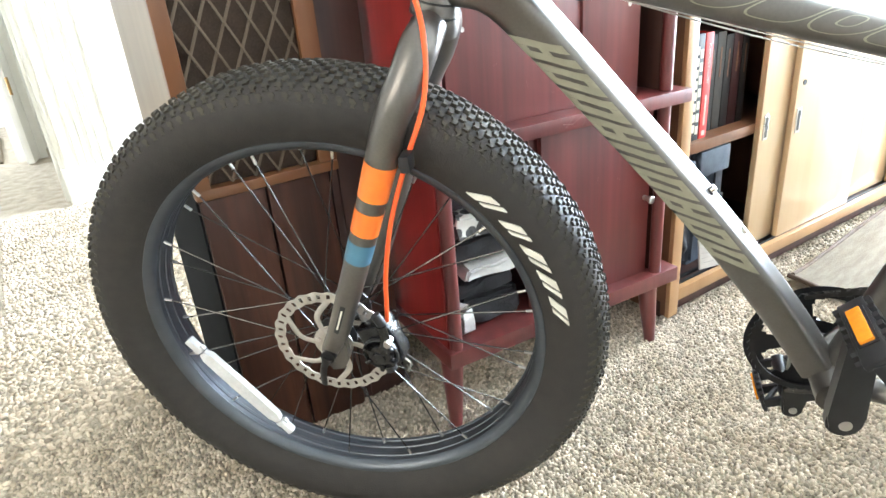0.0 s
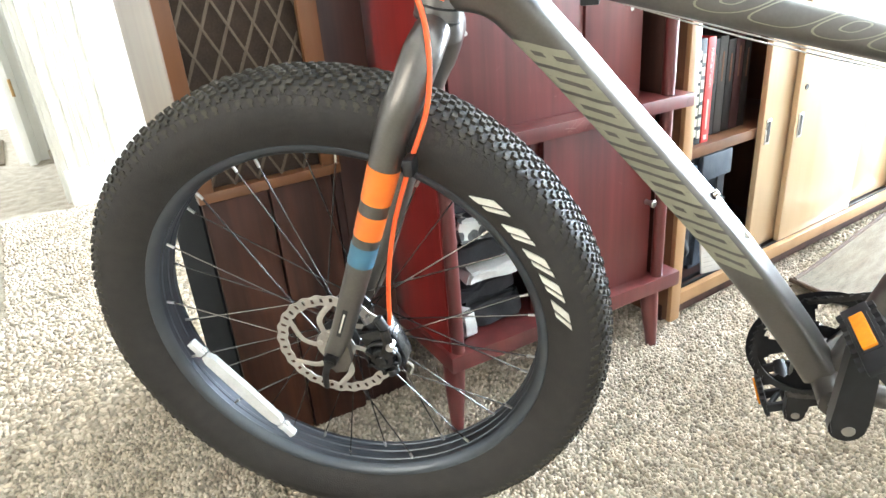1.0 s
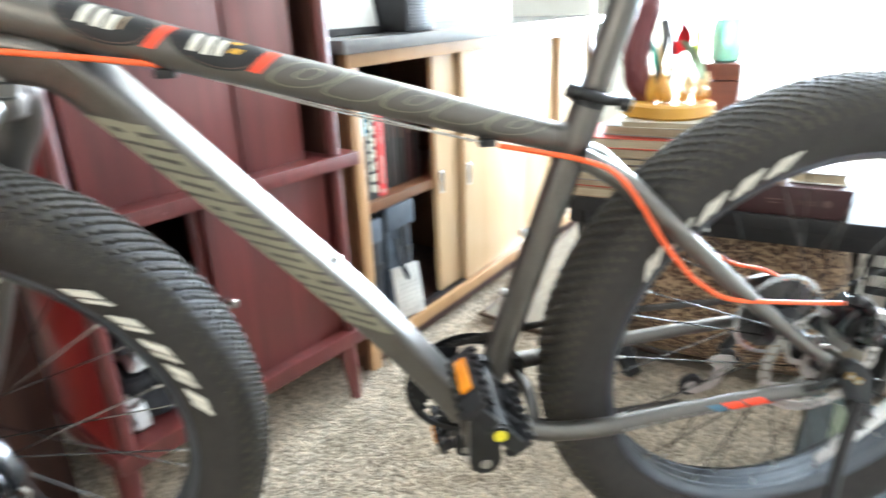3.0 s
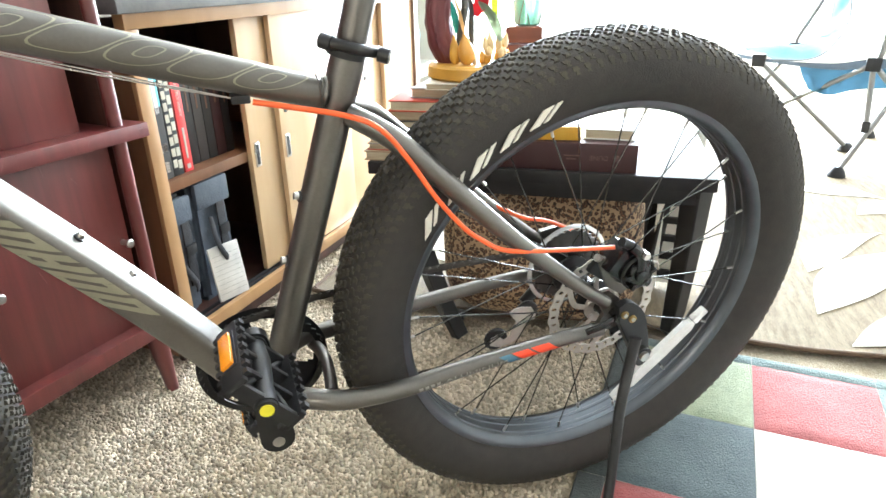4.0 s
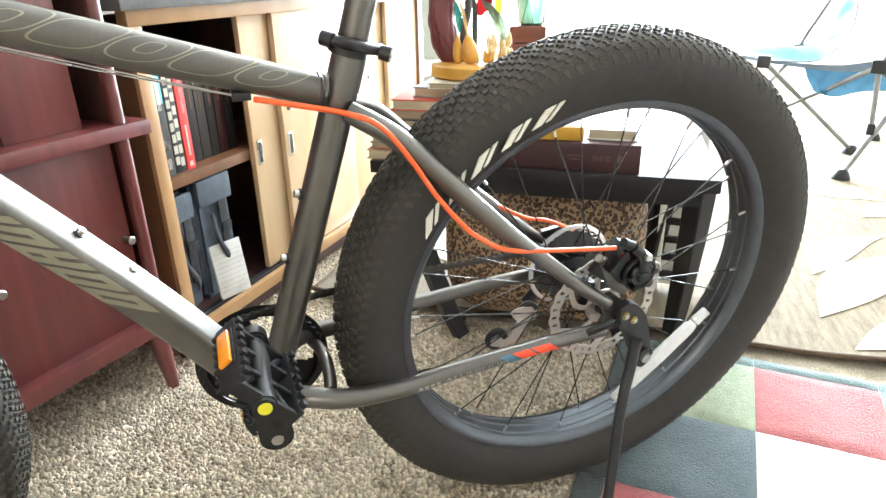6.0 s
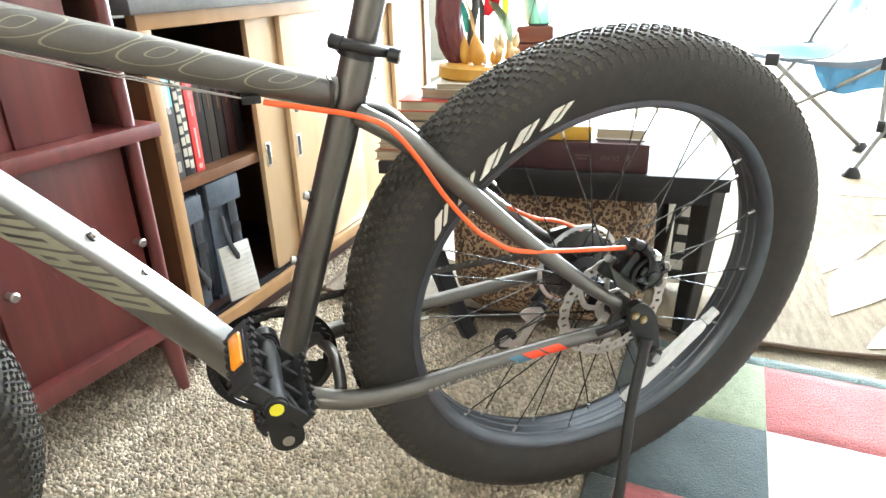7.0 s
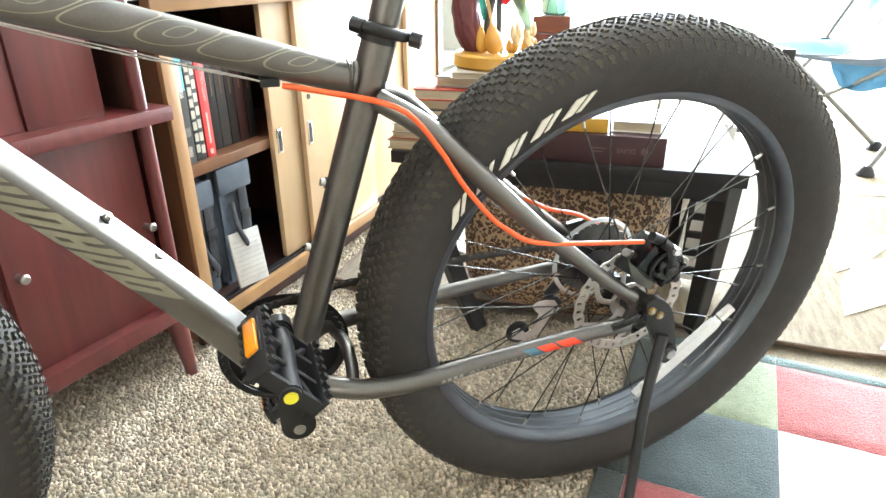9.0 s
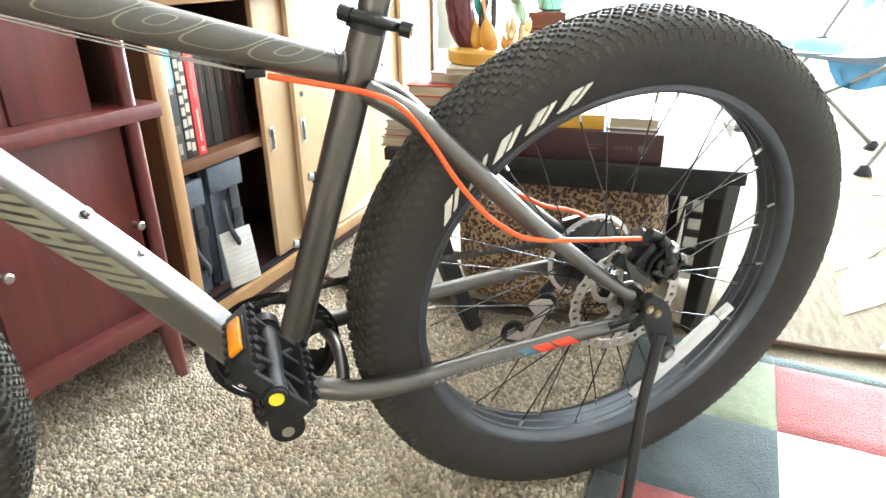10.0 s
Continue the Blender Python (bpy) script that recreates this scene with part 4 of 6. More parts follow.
# ---- decals: plain blocks in the colours of the print ----
for k in range(9):
    s0 = 0.172 + k * 0.0598
    ring = k != 4
    for a, w in ((0.0, 0.0195), (0.031, 0.0195)):
        part("decal_block", decal("down_tube", s0 + a, s0 + a + w, -39, 41, skew=-0.072), M["decal"], down, "olive printed block")
    if ring:
        for a0, a1 in ((-39, -24), (26, 41)) if k % 3 else ((-8, 8), (26, 41)):
            mid = ((a0 + a1) / 2 - 1) / 80
            part("decal_block", decal("down_tube", s0 + 0.0195 - 0.072 * mid, s0 + 0.031 - 0.072 * mid, a0, a1, skew=-0.072 * 15 / 80), M["decal"], down, "olive printed block")
def loop_decal(spec, s, a, ds, da, skew, line, power=3.0, n=36):
    """A thin closed outline lying on a tube."""
    P, r, flat, square, side = SPEC[spec]
    dist = np.concatenate([[0], np.cumsum([(q - p).length for p, q in zip(P, P[1:])])])
    bm = B()
    rings = []
    for q in range(n):
        t = 2 * math.pi * q / n
        c, e = math.cos(t), math.sin(t)
        k = (abs(c) ** power + abs(e) ** power) ** (-1 / power)
        pair = []
        for f in (1.0, line):
            v = k * e * (da - (1 - f) * da * 0.7)
            x = (s + k * c * (ds - (1 - f) * ds) + skew * v / da) * dist[-1]
            i = min(max(int(np.searchsorted(dist, x)) - 1, 0), len(P) - 2)
            w = (x - dist[i]) / (dist[i + 1] - dist[i])
            p0 = ring_at(P, i, r[i] + 0.0006, [radians(a + v)], flat, side=side, square=square)[0]
            p1 = ring_at(P, i + 1, r[i + 1] + 0.0006, [radians(a + v)], flat, side=side, square=square)[0]
            pair.append(bm.verts.new(p0.lerp(p1, w)))
        rings.append(pair)
    for q in range(n):
        (a0, a1), (b0, b1) = rings[q], rings[(q + 1) % n]
        bm.faces.new((a0, b0, b1, a1))
    bmesh.ops.recalc_face_normals(bm, faces=bm.faces)
    return bm


for k in range(5):
    s0 = 0.505 + k * 0.099
    part("decal_outline", loop_decal("top_tube", s0, -30, 0.047, 48, -0.04, 0.925, 3.5 if k % 2 else 2.4), M["decal"], top, "thin olive printed outline")
    if k % 2 == 0:
        part("decal_outline", loop_decal("top_tube", s0, -30, 0.016, 20, -0.016, 0.82, 3.0), M["decal"], top, "thin olive printed outline")
def disc_decal(spec, s, a, ds, da, lift=0.0006, n=40, rings=6):
    """A round sticker wrapped on a tube."""
    P, r, flat, square, side = SPEC[spec]
    dist = np.concatenate([[0], np.cumsum([(q - p).length for p, q in zip(P, P[1:])])])
    bm = B()
    def at(u, t):
        x = (s + u * ds * math.cos(t)) * dist[-1]
        i = min(max(int(np.searchsorted(dist, x)) - 1, 0), len(P) - 2)
        w = (x - dist[i]) / (dist[i + 1] - dist[i])
        ang = radians(a + u * da * math.sin(t))
        return ring_at(P, i, r[i] + lift, [ang], flat, side=side, square=square)[0].lerp(ring_at(P, i + 1, r[i + 1] + lift, [ang], flat, side=side, square=square)[0], w)
    g = [[bm.verts.new(at((k + 1) / rings, 2 * math.pi * q / n)) for q in range(n)] for k in range(rings)]
    bm.faces.new(g[0])
    for k in range(rings - 1):
        for q in range(n):
            bm.faces.new((g[k][q], g[k][(q + 1) % n], g[k + 1][(q + 1) % n], g[k + 1][q]))
    bmesh.ops.recalc_face_normals(bm, faces=bm.faces)
    return bm


for s0 in (0.180, 0.352):
    disc = part("sticker", disc_decal("top_tube", s0, -48, 0.076, 62), M["black_plastic"], top, "black round sticker")
    part("sticker_ring", loop_decal("top_tube", s0, -48, 0.070, 57, 0.0, 0.955, 2.0), M["c_faint"], disc, "faint printed ring")
for s0, s1, a0, a1, mt in ((0.145, 0.157, -78, -22, "letter"), (0.166, 0.178, -74, -20, "letter"), (0.184, 0.196, -60, -20, "letter"), (0.204, 0.209, -66, -26, "c_tan"), (0.312, 0.324, -72, -18, "letter"), (0.333, 0.345, -76, -16, "letter"), (0.352, 0.364, -70, -20, "letter"), (0.374, 0.390, -50, -34, "c_yellow"), (0.374, 0.390, -78, -62, "c_yellow")):
    part("sticker_bar", decal("top_tube", s0, s1, a0, a1, skew=-0.010, lift=0.0011), M[mt], top, "pale printed bar")
for s0, s1 in ((0.252, 0.270), (0.420, 0.440)):
    part("sticker_wedge", decal("top_tube", s0, s1, -70, 0, skew=-0.03, lift=0.0012), M["redorange"], top, "orange printed wedge")
for s0, s1, mt in ((0.36, 0.46, "orange"), (0.495, 0.565, "orange"), (0.592, 0.655, "blue")):
    part("stripe", decal("fork_leg_1", s0, s1, -120, 120, nv=16), M[mt], bike, "painted fork stripe")
for s0, s1, mt in ((0.678, 0.714, "blue"), (0.720, 0.770, "redorange"), (0.779, 0.838, "redorange")):
    part("stripe", decal("chain_stay_1", s0, s1, -42, 74, skew=0.055, nv=12), M[mt], bike, "painted stay stripe")
for k in range(4):
    part("decal_bar", decal("chain_stay_1", 0.407 + k * 0.017, 0.418 + k * 0.017, -10, 14, lift=0.0007), M["c_grey"], bike, "tiny printed bar")

txt = bpy.data.curves.new("print", "FONT")
txt.body, txt.size, txt.align_x, txt.align_y = "ALUMINUM", 0.0078, "CENTER", "CENTER"
tob = new("print", txt)
tme = bpy.data.meshes.new_from_object(tob.evaluated_get(bpy.context.evaluated_depsgraph_get()))
bpy.data.objects.remove(tob)
def wrap_print(me, spec, s0, s1, a):
    """Bends a flat printed word on to a tube, from s0 to s1 along it, centred a degrees round it."""
    P, r, flat, square, side = SPEC[spec]
    dist = np.concatenate([[0], np.cumsum([(q - p).length for p, q in zip(P, P[1:])])])
    lo, hi = min(v.co.x for v in me.vertices), max(v.co.x for v in me.vertices)
    for v in me.vertices:
        x = (s0 + (s1 - s0) * (v.co.x - lo) / (hi - lo)) * dist[-1]
        i = min(max(int(np.searchsorted(dist, x)) - 1, 0), len(P) - 2)
        f = (x - dist[i]) / (dist[i + 1] - dist[i])
        ang = radians(a) - v.co.y / (r[i] + (r[i + 1] - r[i]) * f)
        v.co = ring_at(P, i, r[i] + 0.0007, [ang], flat, side=side, square=square)[0].lerp(ring_at(P, i + 1, r[i + 1] + 0.0007, [ang], flat, side=side, square=square)[0], f)
    return me


part_mesh("stay_print", wrap_print(tme, "chain_stay_1", 0.484, 0.676, 6), M["c_grey"], bike, "small pale printed word", smooth=False)

# ---- seat clamp, bolts and cable guides ----
clamp = part("seat_clamp", tube(B(), [(0.3475, 0, 0.722), (0.3435, 0, 0.7375)], 0.0215, 28), M["black_metal"], bike, "black seat clamp with lever")
part("lever", tube(B(), smooth_path([(0.372, 0.018, 0.742), (0.352, 0.026, 0.738), (0.33, 0.022, 0.731), (0.312, 0.008, 0.726)], 5), 0.0062, 12), M["black_metal"], clamp)
part("lever_nut", tube(B(), [(0.316, 0.020, 0.727), (0.306, 0.026, 0.7245)], 0.008, 16), M["black_metal"], clamp)
part("lever_pin", tube(B(), [(0.307, 0.0255, 0.7247), (0.305, 0.0265, 0.7243)], 0.004, 12), M["steel"], clamp)
part("lever_nut", tube(B(), [(0.376, 0.014, 0.743), (0.366, 0.022, 0.7405)], 0.008, 16), M["black_metal"], clamp)
for f, u, d in ((0.653, 0.5466, (-0.75, 0, 0.66)), (0.613, 0.4915, (-0.75, 0, 0.66)), (0.434, 0.485, (0.96, 0, 0.26)), (0.411, 0.567, (0.96, 0, 0.26))):
    base = Vector((f, 0, u)) + Vector(d) * (0.006 if u > f - 0.15 and d[0] < 0 else -0.004)
    b1 = part("bottle_bolt", tube(B(), [base, base + Vector(d) * 0.005], 0.0065, 16), M["black_metal"], bike)
    part("bolt_head", tube(B(), [base + Vector(d) * 0.005, base + Vector(d) * 0.0105], 0.0045, 14), M["steel"], b1, "bright bolt head")
for f, u in ((0.462, 0.690), (0.79, 0.782)):
    part("cable_guide", box(B(), f - 0.010, f + 0.010, -0.004, 0.012, u - 0.007, u + 0.002, 0.002), M["black_plastic"], bike)
part("cable_clip", box(B(), 0.974, 0.986, 0.088, 0.112, 0.628, 0.648, 0.003), M["black_metal"], bike)
part("weld_bead", lathe(B(), [(0.0175, 0.0), (0.0195, 0.002), (0.0175, 0.004)], 24, "x", (0.378, 0, 0.6855), closed=False), fm, bike)

# ---- cables ----
def cable(pts, r=0.0031, m="cable", label="orange brake cable"):
    return part("cable", tube(B(), smooth_path(pts, 6), r, 10), M[m], bike, label)


cable([(0.995, 0.11, 0.93), (0.984, 0.085, 0.871), (0.962, 0.072, 0.82), (0.951, 0.074, 0.768), (0.957, 0.082, 0.70), (0.985, 0.09, 0.632), (1.016, 0.088, 0.555), (1.037, 0.086, 0.477), (1.047, 0.088, 0.402)])
cable([(1.04, 0.09, 0.90), (1.022, 0.062, 0.870), (0.992, 0.05, 0.836), (0.962, 0.045, 0.8195), (0.905, 0.04, 0.811), (0.842, 0.032, 0.801), (0.785, 0.008, 0.787)])
cable([(1.0, 0.06, 0.92), (0.985, 0.045, 0.868), (0.976, 0.04, 0.836), (0.966, 0.038, 0.81), (0.94, 0.03, 0.795)])
cable([(0.45, 0.010, 0.684), (0.405, 0.024, 0.678), (0.355, 0.034, 0.668), (0.325, 0.052, 0.657), (0.296, 0.062, 0.622), (0.268, 0.071, 0.579), (0.236, 0.078, 0.540), (0.215, 0.08, 0.522), (0.178, 0.082, 0.500), (0.105, 0.08, 0.486), (0.012, 0.075, 0.471)], label="red-orange rear brake cable")
cable([(0.12, -0.07, 0.478), (0.079, -0.055, 0.460), (0.035, -0.055, 0.447), (-0.018, -0.06, 0.418)], label="red-orange shift cable")
cable([(0.78, 0.006, 0.782), (0.651, 0.012, 0.744), (0.564, 0.012, 0.718), (0.465, 0.01, 0.688)], 0.0009, "steel", "thin bare wire")
cable([(0.78, -0.004, 0.780), (0.651, -0.006, 0.736), (0.564, -0.006, 0.710), (0.465, -0.004, 0.684)], 0.0009, "steel", "thin bare wire")

# ---- crankset ----
def arm_mesh(a, b, ya, yb, w0, w1, th):
    """A crank arm from a to b in the side view, with rounded ends."""
    a2, b2 = Vector((a[0], 0, a[1])), Vector((b[0], 0, b[1]))
    d = (b2 - a2).normalized()
    nrm = Vector((-d.z, 0, d.x))
    out = []
    for c, w, t0 in ((b2, w1, -90), (a2, w0, 90)):
        for k in range(9):
            t = radians(t0 + 180 * k / 8)
            p = c + d * (w * math.cos(t)) + nrm * (w * math.sin(t))
            out.append((p, 0 if c is a2 else 1))
    bm = B()
    lo = [bm.verts.new(p + Vector((0, (yb if e else ya) - th / 2, 0))) for p, e in out]
    hi = [bm.verts.new(p + Vector((0, (yb if e else ya) + th / 2, 0))) for p, e in out]
    bm.faces.new(lo)
    bm.faces.new(hi[::-1])
    for i in range(len(out)):
        j = (i + 1) % len(out)
        bm.faces.new((lo[i], hi[i], hi[j], lo[j]))
    bmesh.ops.recalc_face_normals(bm, faces=bm.faces)
    bmesh.ops.bevel(bm, geom=[e for e in bm.edges if abs(e.verts[0].co.y - e.verts[1].co.y) < th * 0.4], offset=0.003, segments=2, affect="EDGES")
    return bm


crank = part("crank_arm", arm_mesh((0.477, 0.291), (0.4875, 0.4505), 0.084, 0.098, 0.021, 0.015, 0.018), M["black_metal"], bike, "matte black crank arm")
part("crank_bolt", tube(B(), [(0.477, 0.092, 0.291), (0.477, 0.0955, 0.291)], 0.0075, 18), M["steel"], crank, "bright crank bolt")
crank2 = part("crank_arm", arm_mesh((0.476, 0.291), (0.474, 0.130), -0.078, -0.092, 0.021, 0.015, 0.018), M["black_metal"], bike, "matte black crank arm")
part("crank_bolt", tube(B(), [(0.474, -0.080, 0.133), (0.474, -0.0825, 0.133)], 0.006, 16), M["steel"], crank2)
part("axle_stub", tube(B(), [(0.476, -0.08, 0.291), (0.476, 0.084, 0.291)], 0.013, 18), M["black_metal"], bike)


def ring_with_holes(R, y, th, holes, hr, hc, inner):
    """A chain guard disc with round openings."""
    bm = B()
    n = 120
    # polar grid with cells inside a hole left out
    rs = np.linspace(inner, R, 12)
    lo = [[bm.verts.new((r * math.cos(2 * math.pi * k / n), y, r * math.sin(2 * math.pi * k / n))) for k in range(n)] for r in rs]
    def inside(r, t):
        for q in range(holes):
            c = 2 * math.pi * q / holes + 0.5
            if (r * math.cos(t) - hc * math.cos(c)) ** 2 + (r * math.sin(t) - hc * math.sin(c)) ** 2 < hr * hr:
                return True
        return False
    for i in range(len(rs) - 1):
        for k in range(n):
            if not inside((rs[i] + rs[i + 1]) / 2, 2 * math.pi * (k + 0.5) / n):
                bm.faces.new((lo[i][k], lo[i][(k + 1) % n], lo[i + 1][(k + 1) % n], lo[i + 1][k]))
    bmesh.ops.solidify(bm, geom=bm.faces[:], thickness=th)
    bmesh.ops.transform(bm, matrix=Matrix.Translation((BB[0], 0, BB[2])), verts=bm.verts)
    return bm


guard = part("chain_guard", ring_with_holes(0.092, -0.060, 0.004, 5, 0.0225, 0.056, 0.014), M["black_plastic"], bike, "black plastic chain guard ring")
teeth = []
for k in range(88):
    t = 2 * math.pi * k / 88
    r = 0.084 + (0.004 if k % 2 else 0)
    teeth.append((BB[0] + r * math.cos(t), BB[2] + r * math.sin(t)))
bm = B()
ins = [(BB[0] + 0.078 * math.cos(2 * math.pi * k / 88), BB[2] + 0.078 * math.sin(2 * math.pi * k / 88)) for k in range(88)]
vs = [[bm.verts.new((p[0], y, p[1])) for p in ring] for y, ring in ((-0.056, teeth), (-0.053, teeth), (-0.053, ins), (-0.056, ins))]
for a in range(4):
    for k in range(88):
        bm.faces.new((vs[a][k], vs[a][(k + 1) % 88], vs[(a + 1) % 4][(k + 1) % 88], vs[(a + 1) % 4][k]))
bmesh.ops.recalc_face_normals(bm, faces=bm.faces)
part("chainring", bm, M["black_metal"], bike, "black steel chainring")
# chain: alternating links along both runs
def chain_run(pts, n):
    P = smooth_path(pts, 12)
    d = np.concatenate([[0], np.cumsum([np.linalg.norm(q - p) for p, q in zip(P, P[1:])])])
    at = lambda s: Vector([float(np.interp(s, d, [p[i] for p in P])) for i in range(3)])
    for k in range(n):
        a, b2 = at(d[-1] * k / n), at(d[-1] * (k + 1) / n)
        bm = B()
        for off in ((0.0028, -0.0028) if k % 2 else (0.0018, -0.0018)):
            tube(bm, [a + Vector((0, off, 0)) - (b2 - a) * 0.15, b2 + Vector((0, off, 0)) + (b2 - a) * 0.15], 0.0042, 8, flat=0.16)
        rod(bm, a + Vector((0, -0.003, 0)), a + Vector((0, 0.003, 0)), 0.0036, 8)
        part("link", bm, M["chain"], bike)


chain_run([(0.50, -0.055, 0.369), (0.40, -0.055, 0.386), (0.233, -0.055, 0.398), (0.078, -0.052, 0.400), (0.0, -0.05, 0.402)], 40)
chain_run([(0.50, -0.055, 0.201), (0.3, -0.058, 0.20), (0.12, -0.062, 0.203)], 30)
# cassette, guard disc and rear derailleur
for k, r in enumerate((0.058, 0.052, 0.046, 0.040, 0.034, 0.028)):
    pts = []
    for q in range(64):
        t = 2 * math.pi * q / 64
        rr = r + (0.0025 if q % 2 else -0.0015)
        pts.append((REAR[0] + rr * math.cos(t), REAR[2] + rr * math.sin(t)))
    part("sprocket", prism(B(), pts, -0.046 - 0.0045 * k, -0.044 - 0.0045 * k), M["chain"], bike)
part("spoke_guard", lathe(B(), [(0.0635, -0.040), (0.068, -0.0405), (0.070, -0.042), (0.068, -0.0435), (0.0635, -0.042)], 64, "y", (REAR[0], 0, REAR[2])), M["clear"], bike, "clear plastic spoke guard disc")
der = part("derailleur", tube(B(), smooth_path([(0.0, -0.085, 0.345), (0.006, -0.092, 0.315), (0.026, -0.092, 0.292), (0.046, -0.086, 0.278)], 5), [0.012] * 16, 12, flat=0.6), M["black_metal"], bike, "rear derailleur with silver cage")
cage = [(0.086, 0.286), (0.078, 0.293), (0.064, 0.294), (0.046, 0.290), (0.036, 0.276), (0.038, 0.265), (0.052, 0.262), (0.058, 0.240), (0.070, 0.228), (0.097, 0.221), (0.116, 0.228), (0.116, 0.242), (0.104, 0.247), (0.092, 0.234), (0.081, 0.240), (0.072, 0.268)]
part("cage_plate", prism(B(), cage, -0.0595, -0.0575), M["rotor"], der, "silver cage plate")
for f, u in ((0.050, 0.277), (0.103, 0.234)):
    part("jockey_wheel", lathe(B(), [(0.004, -0.07), (0.019, -0.07), (0.021, -0.066), (0.019, -0.062), (0.004, -0.062)], 22, "y", (f, 0, u)), M["black_plastic"], der)

# ---- pedals ----
def pedal(m, with_sticker):
    """A plastic platform pedal with a cage, a spindle and amber reflectors."""
    p = part("pedal", tube(B(), [(0, -0.008, 0), (0, 0.03, 0), (0, 0.07, 0), (0, 0.098, 0)], (0.009, 0.0125, 0.0105, 0.012), 16), M["black_plastic"], bike, "black plastic platform pedal")
    p.matrix_basis = m
    for x in (-0.037, 0.037):
        part("cage_bar", box(B(), x - 0.004, x + 0.004, 0.004, 0.096, -0.013, 0.013, 0.002), M["black_plastic"], p)
        for k in range(7):
            y = 0.010 + k * 0.013
            for zz in (-0.0155, 0.0155):
                part("cage_tooth", box(B(), x - 0.003, x + 0.003, y - 0.003, y + 0.003, zz - 0.003, zz + 0.003), M["black_plastic"], p, smooth=False)
        sx = 1 if x > 0 else -1
        r = part("reflector", box(B(), x + sx * 0.0042, x + sx * 0.009, 0.022, 0.070, -0.0070, 0.0070, 0.0015), M["amber"], p, "amber pedal reflector")
        part("reflector_rim", box(B(), x + sx * 0.0038, x + sx * 0.0056, 0.019, 0.073, -0.0098, 0.0098, 0.001), M["black_plastic"], r)
    for y in (0.006, 0.036, 0.066, 0.094):
        part("cross_bar", box(B(), -0.036, 0.036, y - 0.003, y + 0.003, -0.008, 0.008, 0.0015), M["black_plastic"], p)
    for s in (-1, 1):
        part("brace", tube(B(), [(s * 0.034, 0.008, 0), (s * 0.012, 0.036, 0), (s * 0.012, 0.066, 0), (s * 0.034, 0.092, 0)], 0.0045, 8), M["black_plastic"], p)
    if with_sticker:
        part("end_cap", tube(B(), [(0, 0.097, 0), (0, 0.102, 0)], 0.0105, 24), M["black_plastic"], p)
        part("end_mark", tube(B(), [(0, 0.102, 0), (0, 0.1032, 0)], 0.0068, 24), M["yellow"], p, "round yellow sticker")
    return p


pedal(Matrix.Translation((0.475, 0.103, 0.463)) @ Matrix.Rotation(radians(-50), 4, "Y"), True)
pedal(Matrix.Translation((0.462, -0.100, 0.150)) @ Matrix.Rotation(radians(180), 4, "Z") @ Matrix.Rotation(radians(-20), 4, "Y"), False)

# ---- brake calipers ----
def caliper(m):
    """A mechanical disc brake caliper: body, round actuator, arm, barrel and mount."""
    c = part("brake_caliper", box(B(), -0.019, 0.019, -0.016, 0.016, -0.028, 0.028, 0.006), M["gloss_black"], bike, "black mechanical disc brake caliper")
    c.matrix_basis = FRAME @ m
    part("actuator", lathe(B(), [(0.0, 0.015), (0.0150, 0.015), (0.0150, 0.022), (0.013, 0.025), (0.0, 0.0255)], 32, "y", (0.0, 0, -0.006), closed=False), M["gloss_black"], c)
    part("actuator_cap", lathe(B(), [(0.0, 0.025), (0.008, 0.025), (0.007, 0.0285), (0.0, 0.029)], 28, "y", (0.0, 0, -0.006), closed=False), M["gloss_black"], c)
    for k in range(5):
        a = radians(40 + 62 * k)
        part("rib", box(B(), -0.0025, 0.0025, 0.014, 0.0265, 0.012, 0.0205, 0.001, Matrix.Translation((0, 0, -0.006)) @ Matrix.Rotation(a, 4, "Y")), M["gloss_black"], c)
    part("adjuster", tube(B(), [(0.004, 0.010, -0.028), (0.004, 0.010, -0.037)], 0.0075, 10), M["black_plastic"], c)
    part("pad_cover", box(B(), -0.021, -0.010, -0.012, 0.012, -0.02, 0.016, 0.003), M["gloss_black"], c)
    part("arm_spring", lathe(B(), [(0.0195, 0.017), (0.0215, 0.018), (0.0215, 0.0205), (0.0195, 0.0215)], 24, "y", (0.0, 0, -0.006)), M["black_metal"], c)
    part("lever_arm", tube(B(), smooth_path([(0.0, 0.024, -0.006), (-0.018, 0.025, 0.012), (-0.022, 0.024, 0.032)], 4), 0.006, 10, flat=0.6), M["gloss_black"], c)
    part("cable_barrel", tube(B(), [(-0.022, 0.02, 0.030), (-0.020, 0.02, 0.046)], 0.0055, 14), M["black_plastic"], c)
    part("pinch_bolt", tube(B(), [(-0.022, 0.02, 0.012), (-0.022, 0.032, 0.012)], 0.0045, 6), M["steel"], c)
    for zz in (-0.03, 0.03):
        part("mount_bolt", tube(B(), [(0.012, -0.004, zz - 0.006), (0.012, -0.004, zz + 0.006)], 0.0048, 12), M["steel"], c)
    part("mount_plate", box(B(), 0.010, 0.032, -0.010, -0.002, -0.034, 0.034, 0.003), M["black_metal"], c)
    part("pad_spring", tube(B(), smooth_path([(-0.014, 0.004, -0.028), (-0.02, 0.006, -0.036), (-0.014, 0.008, -0.044)], 4), 0.0016, 8), M["steel"], c)
    return c


caliper(Matrix.Translation((1.060, 0.082, 0.366)) @ Matrix.Rotation(radians(18), 4, "Y") @ Matrix.Scale(1.2, 4))
caliper(Matrix.Translation((-0.018, 0.066, 0.437)) @ Matrix.Rotation(radians(55), 4, "Y") @ Matrix.Scale(1.2, 4))

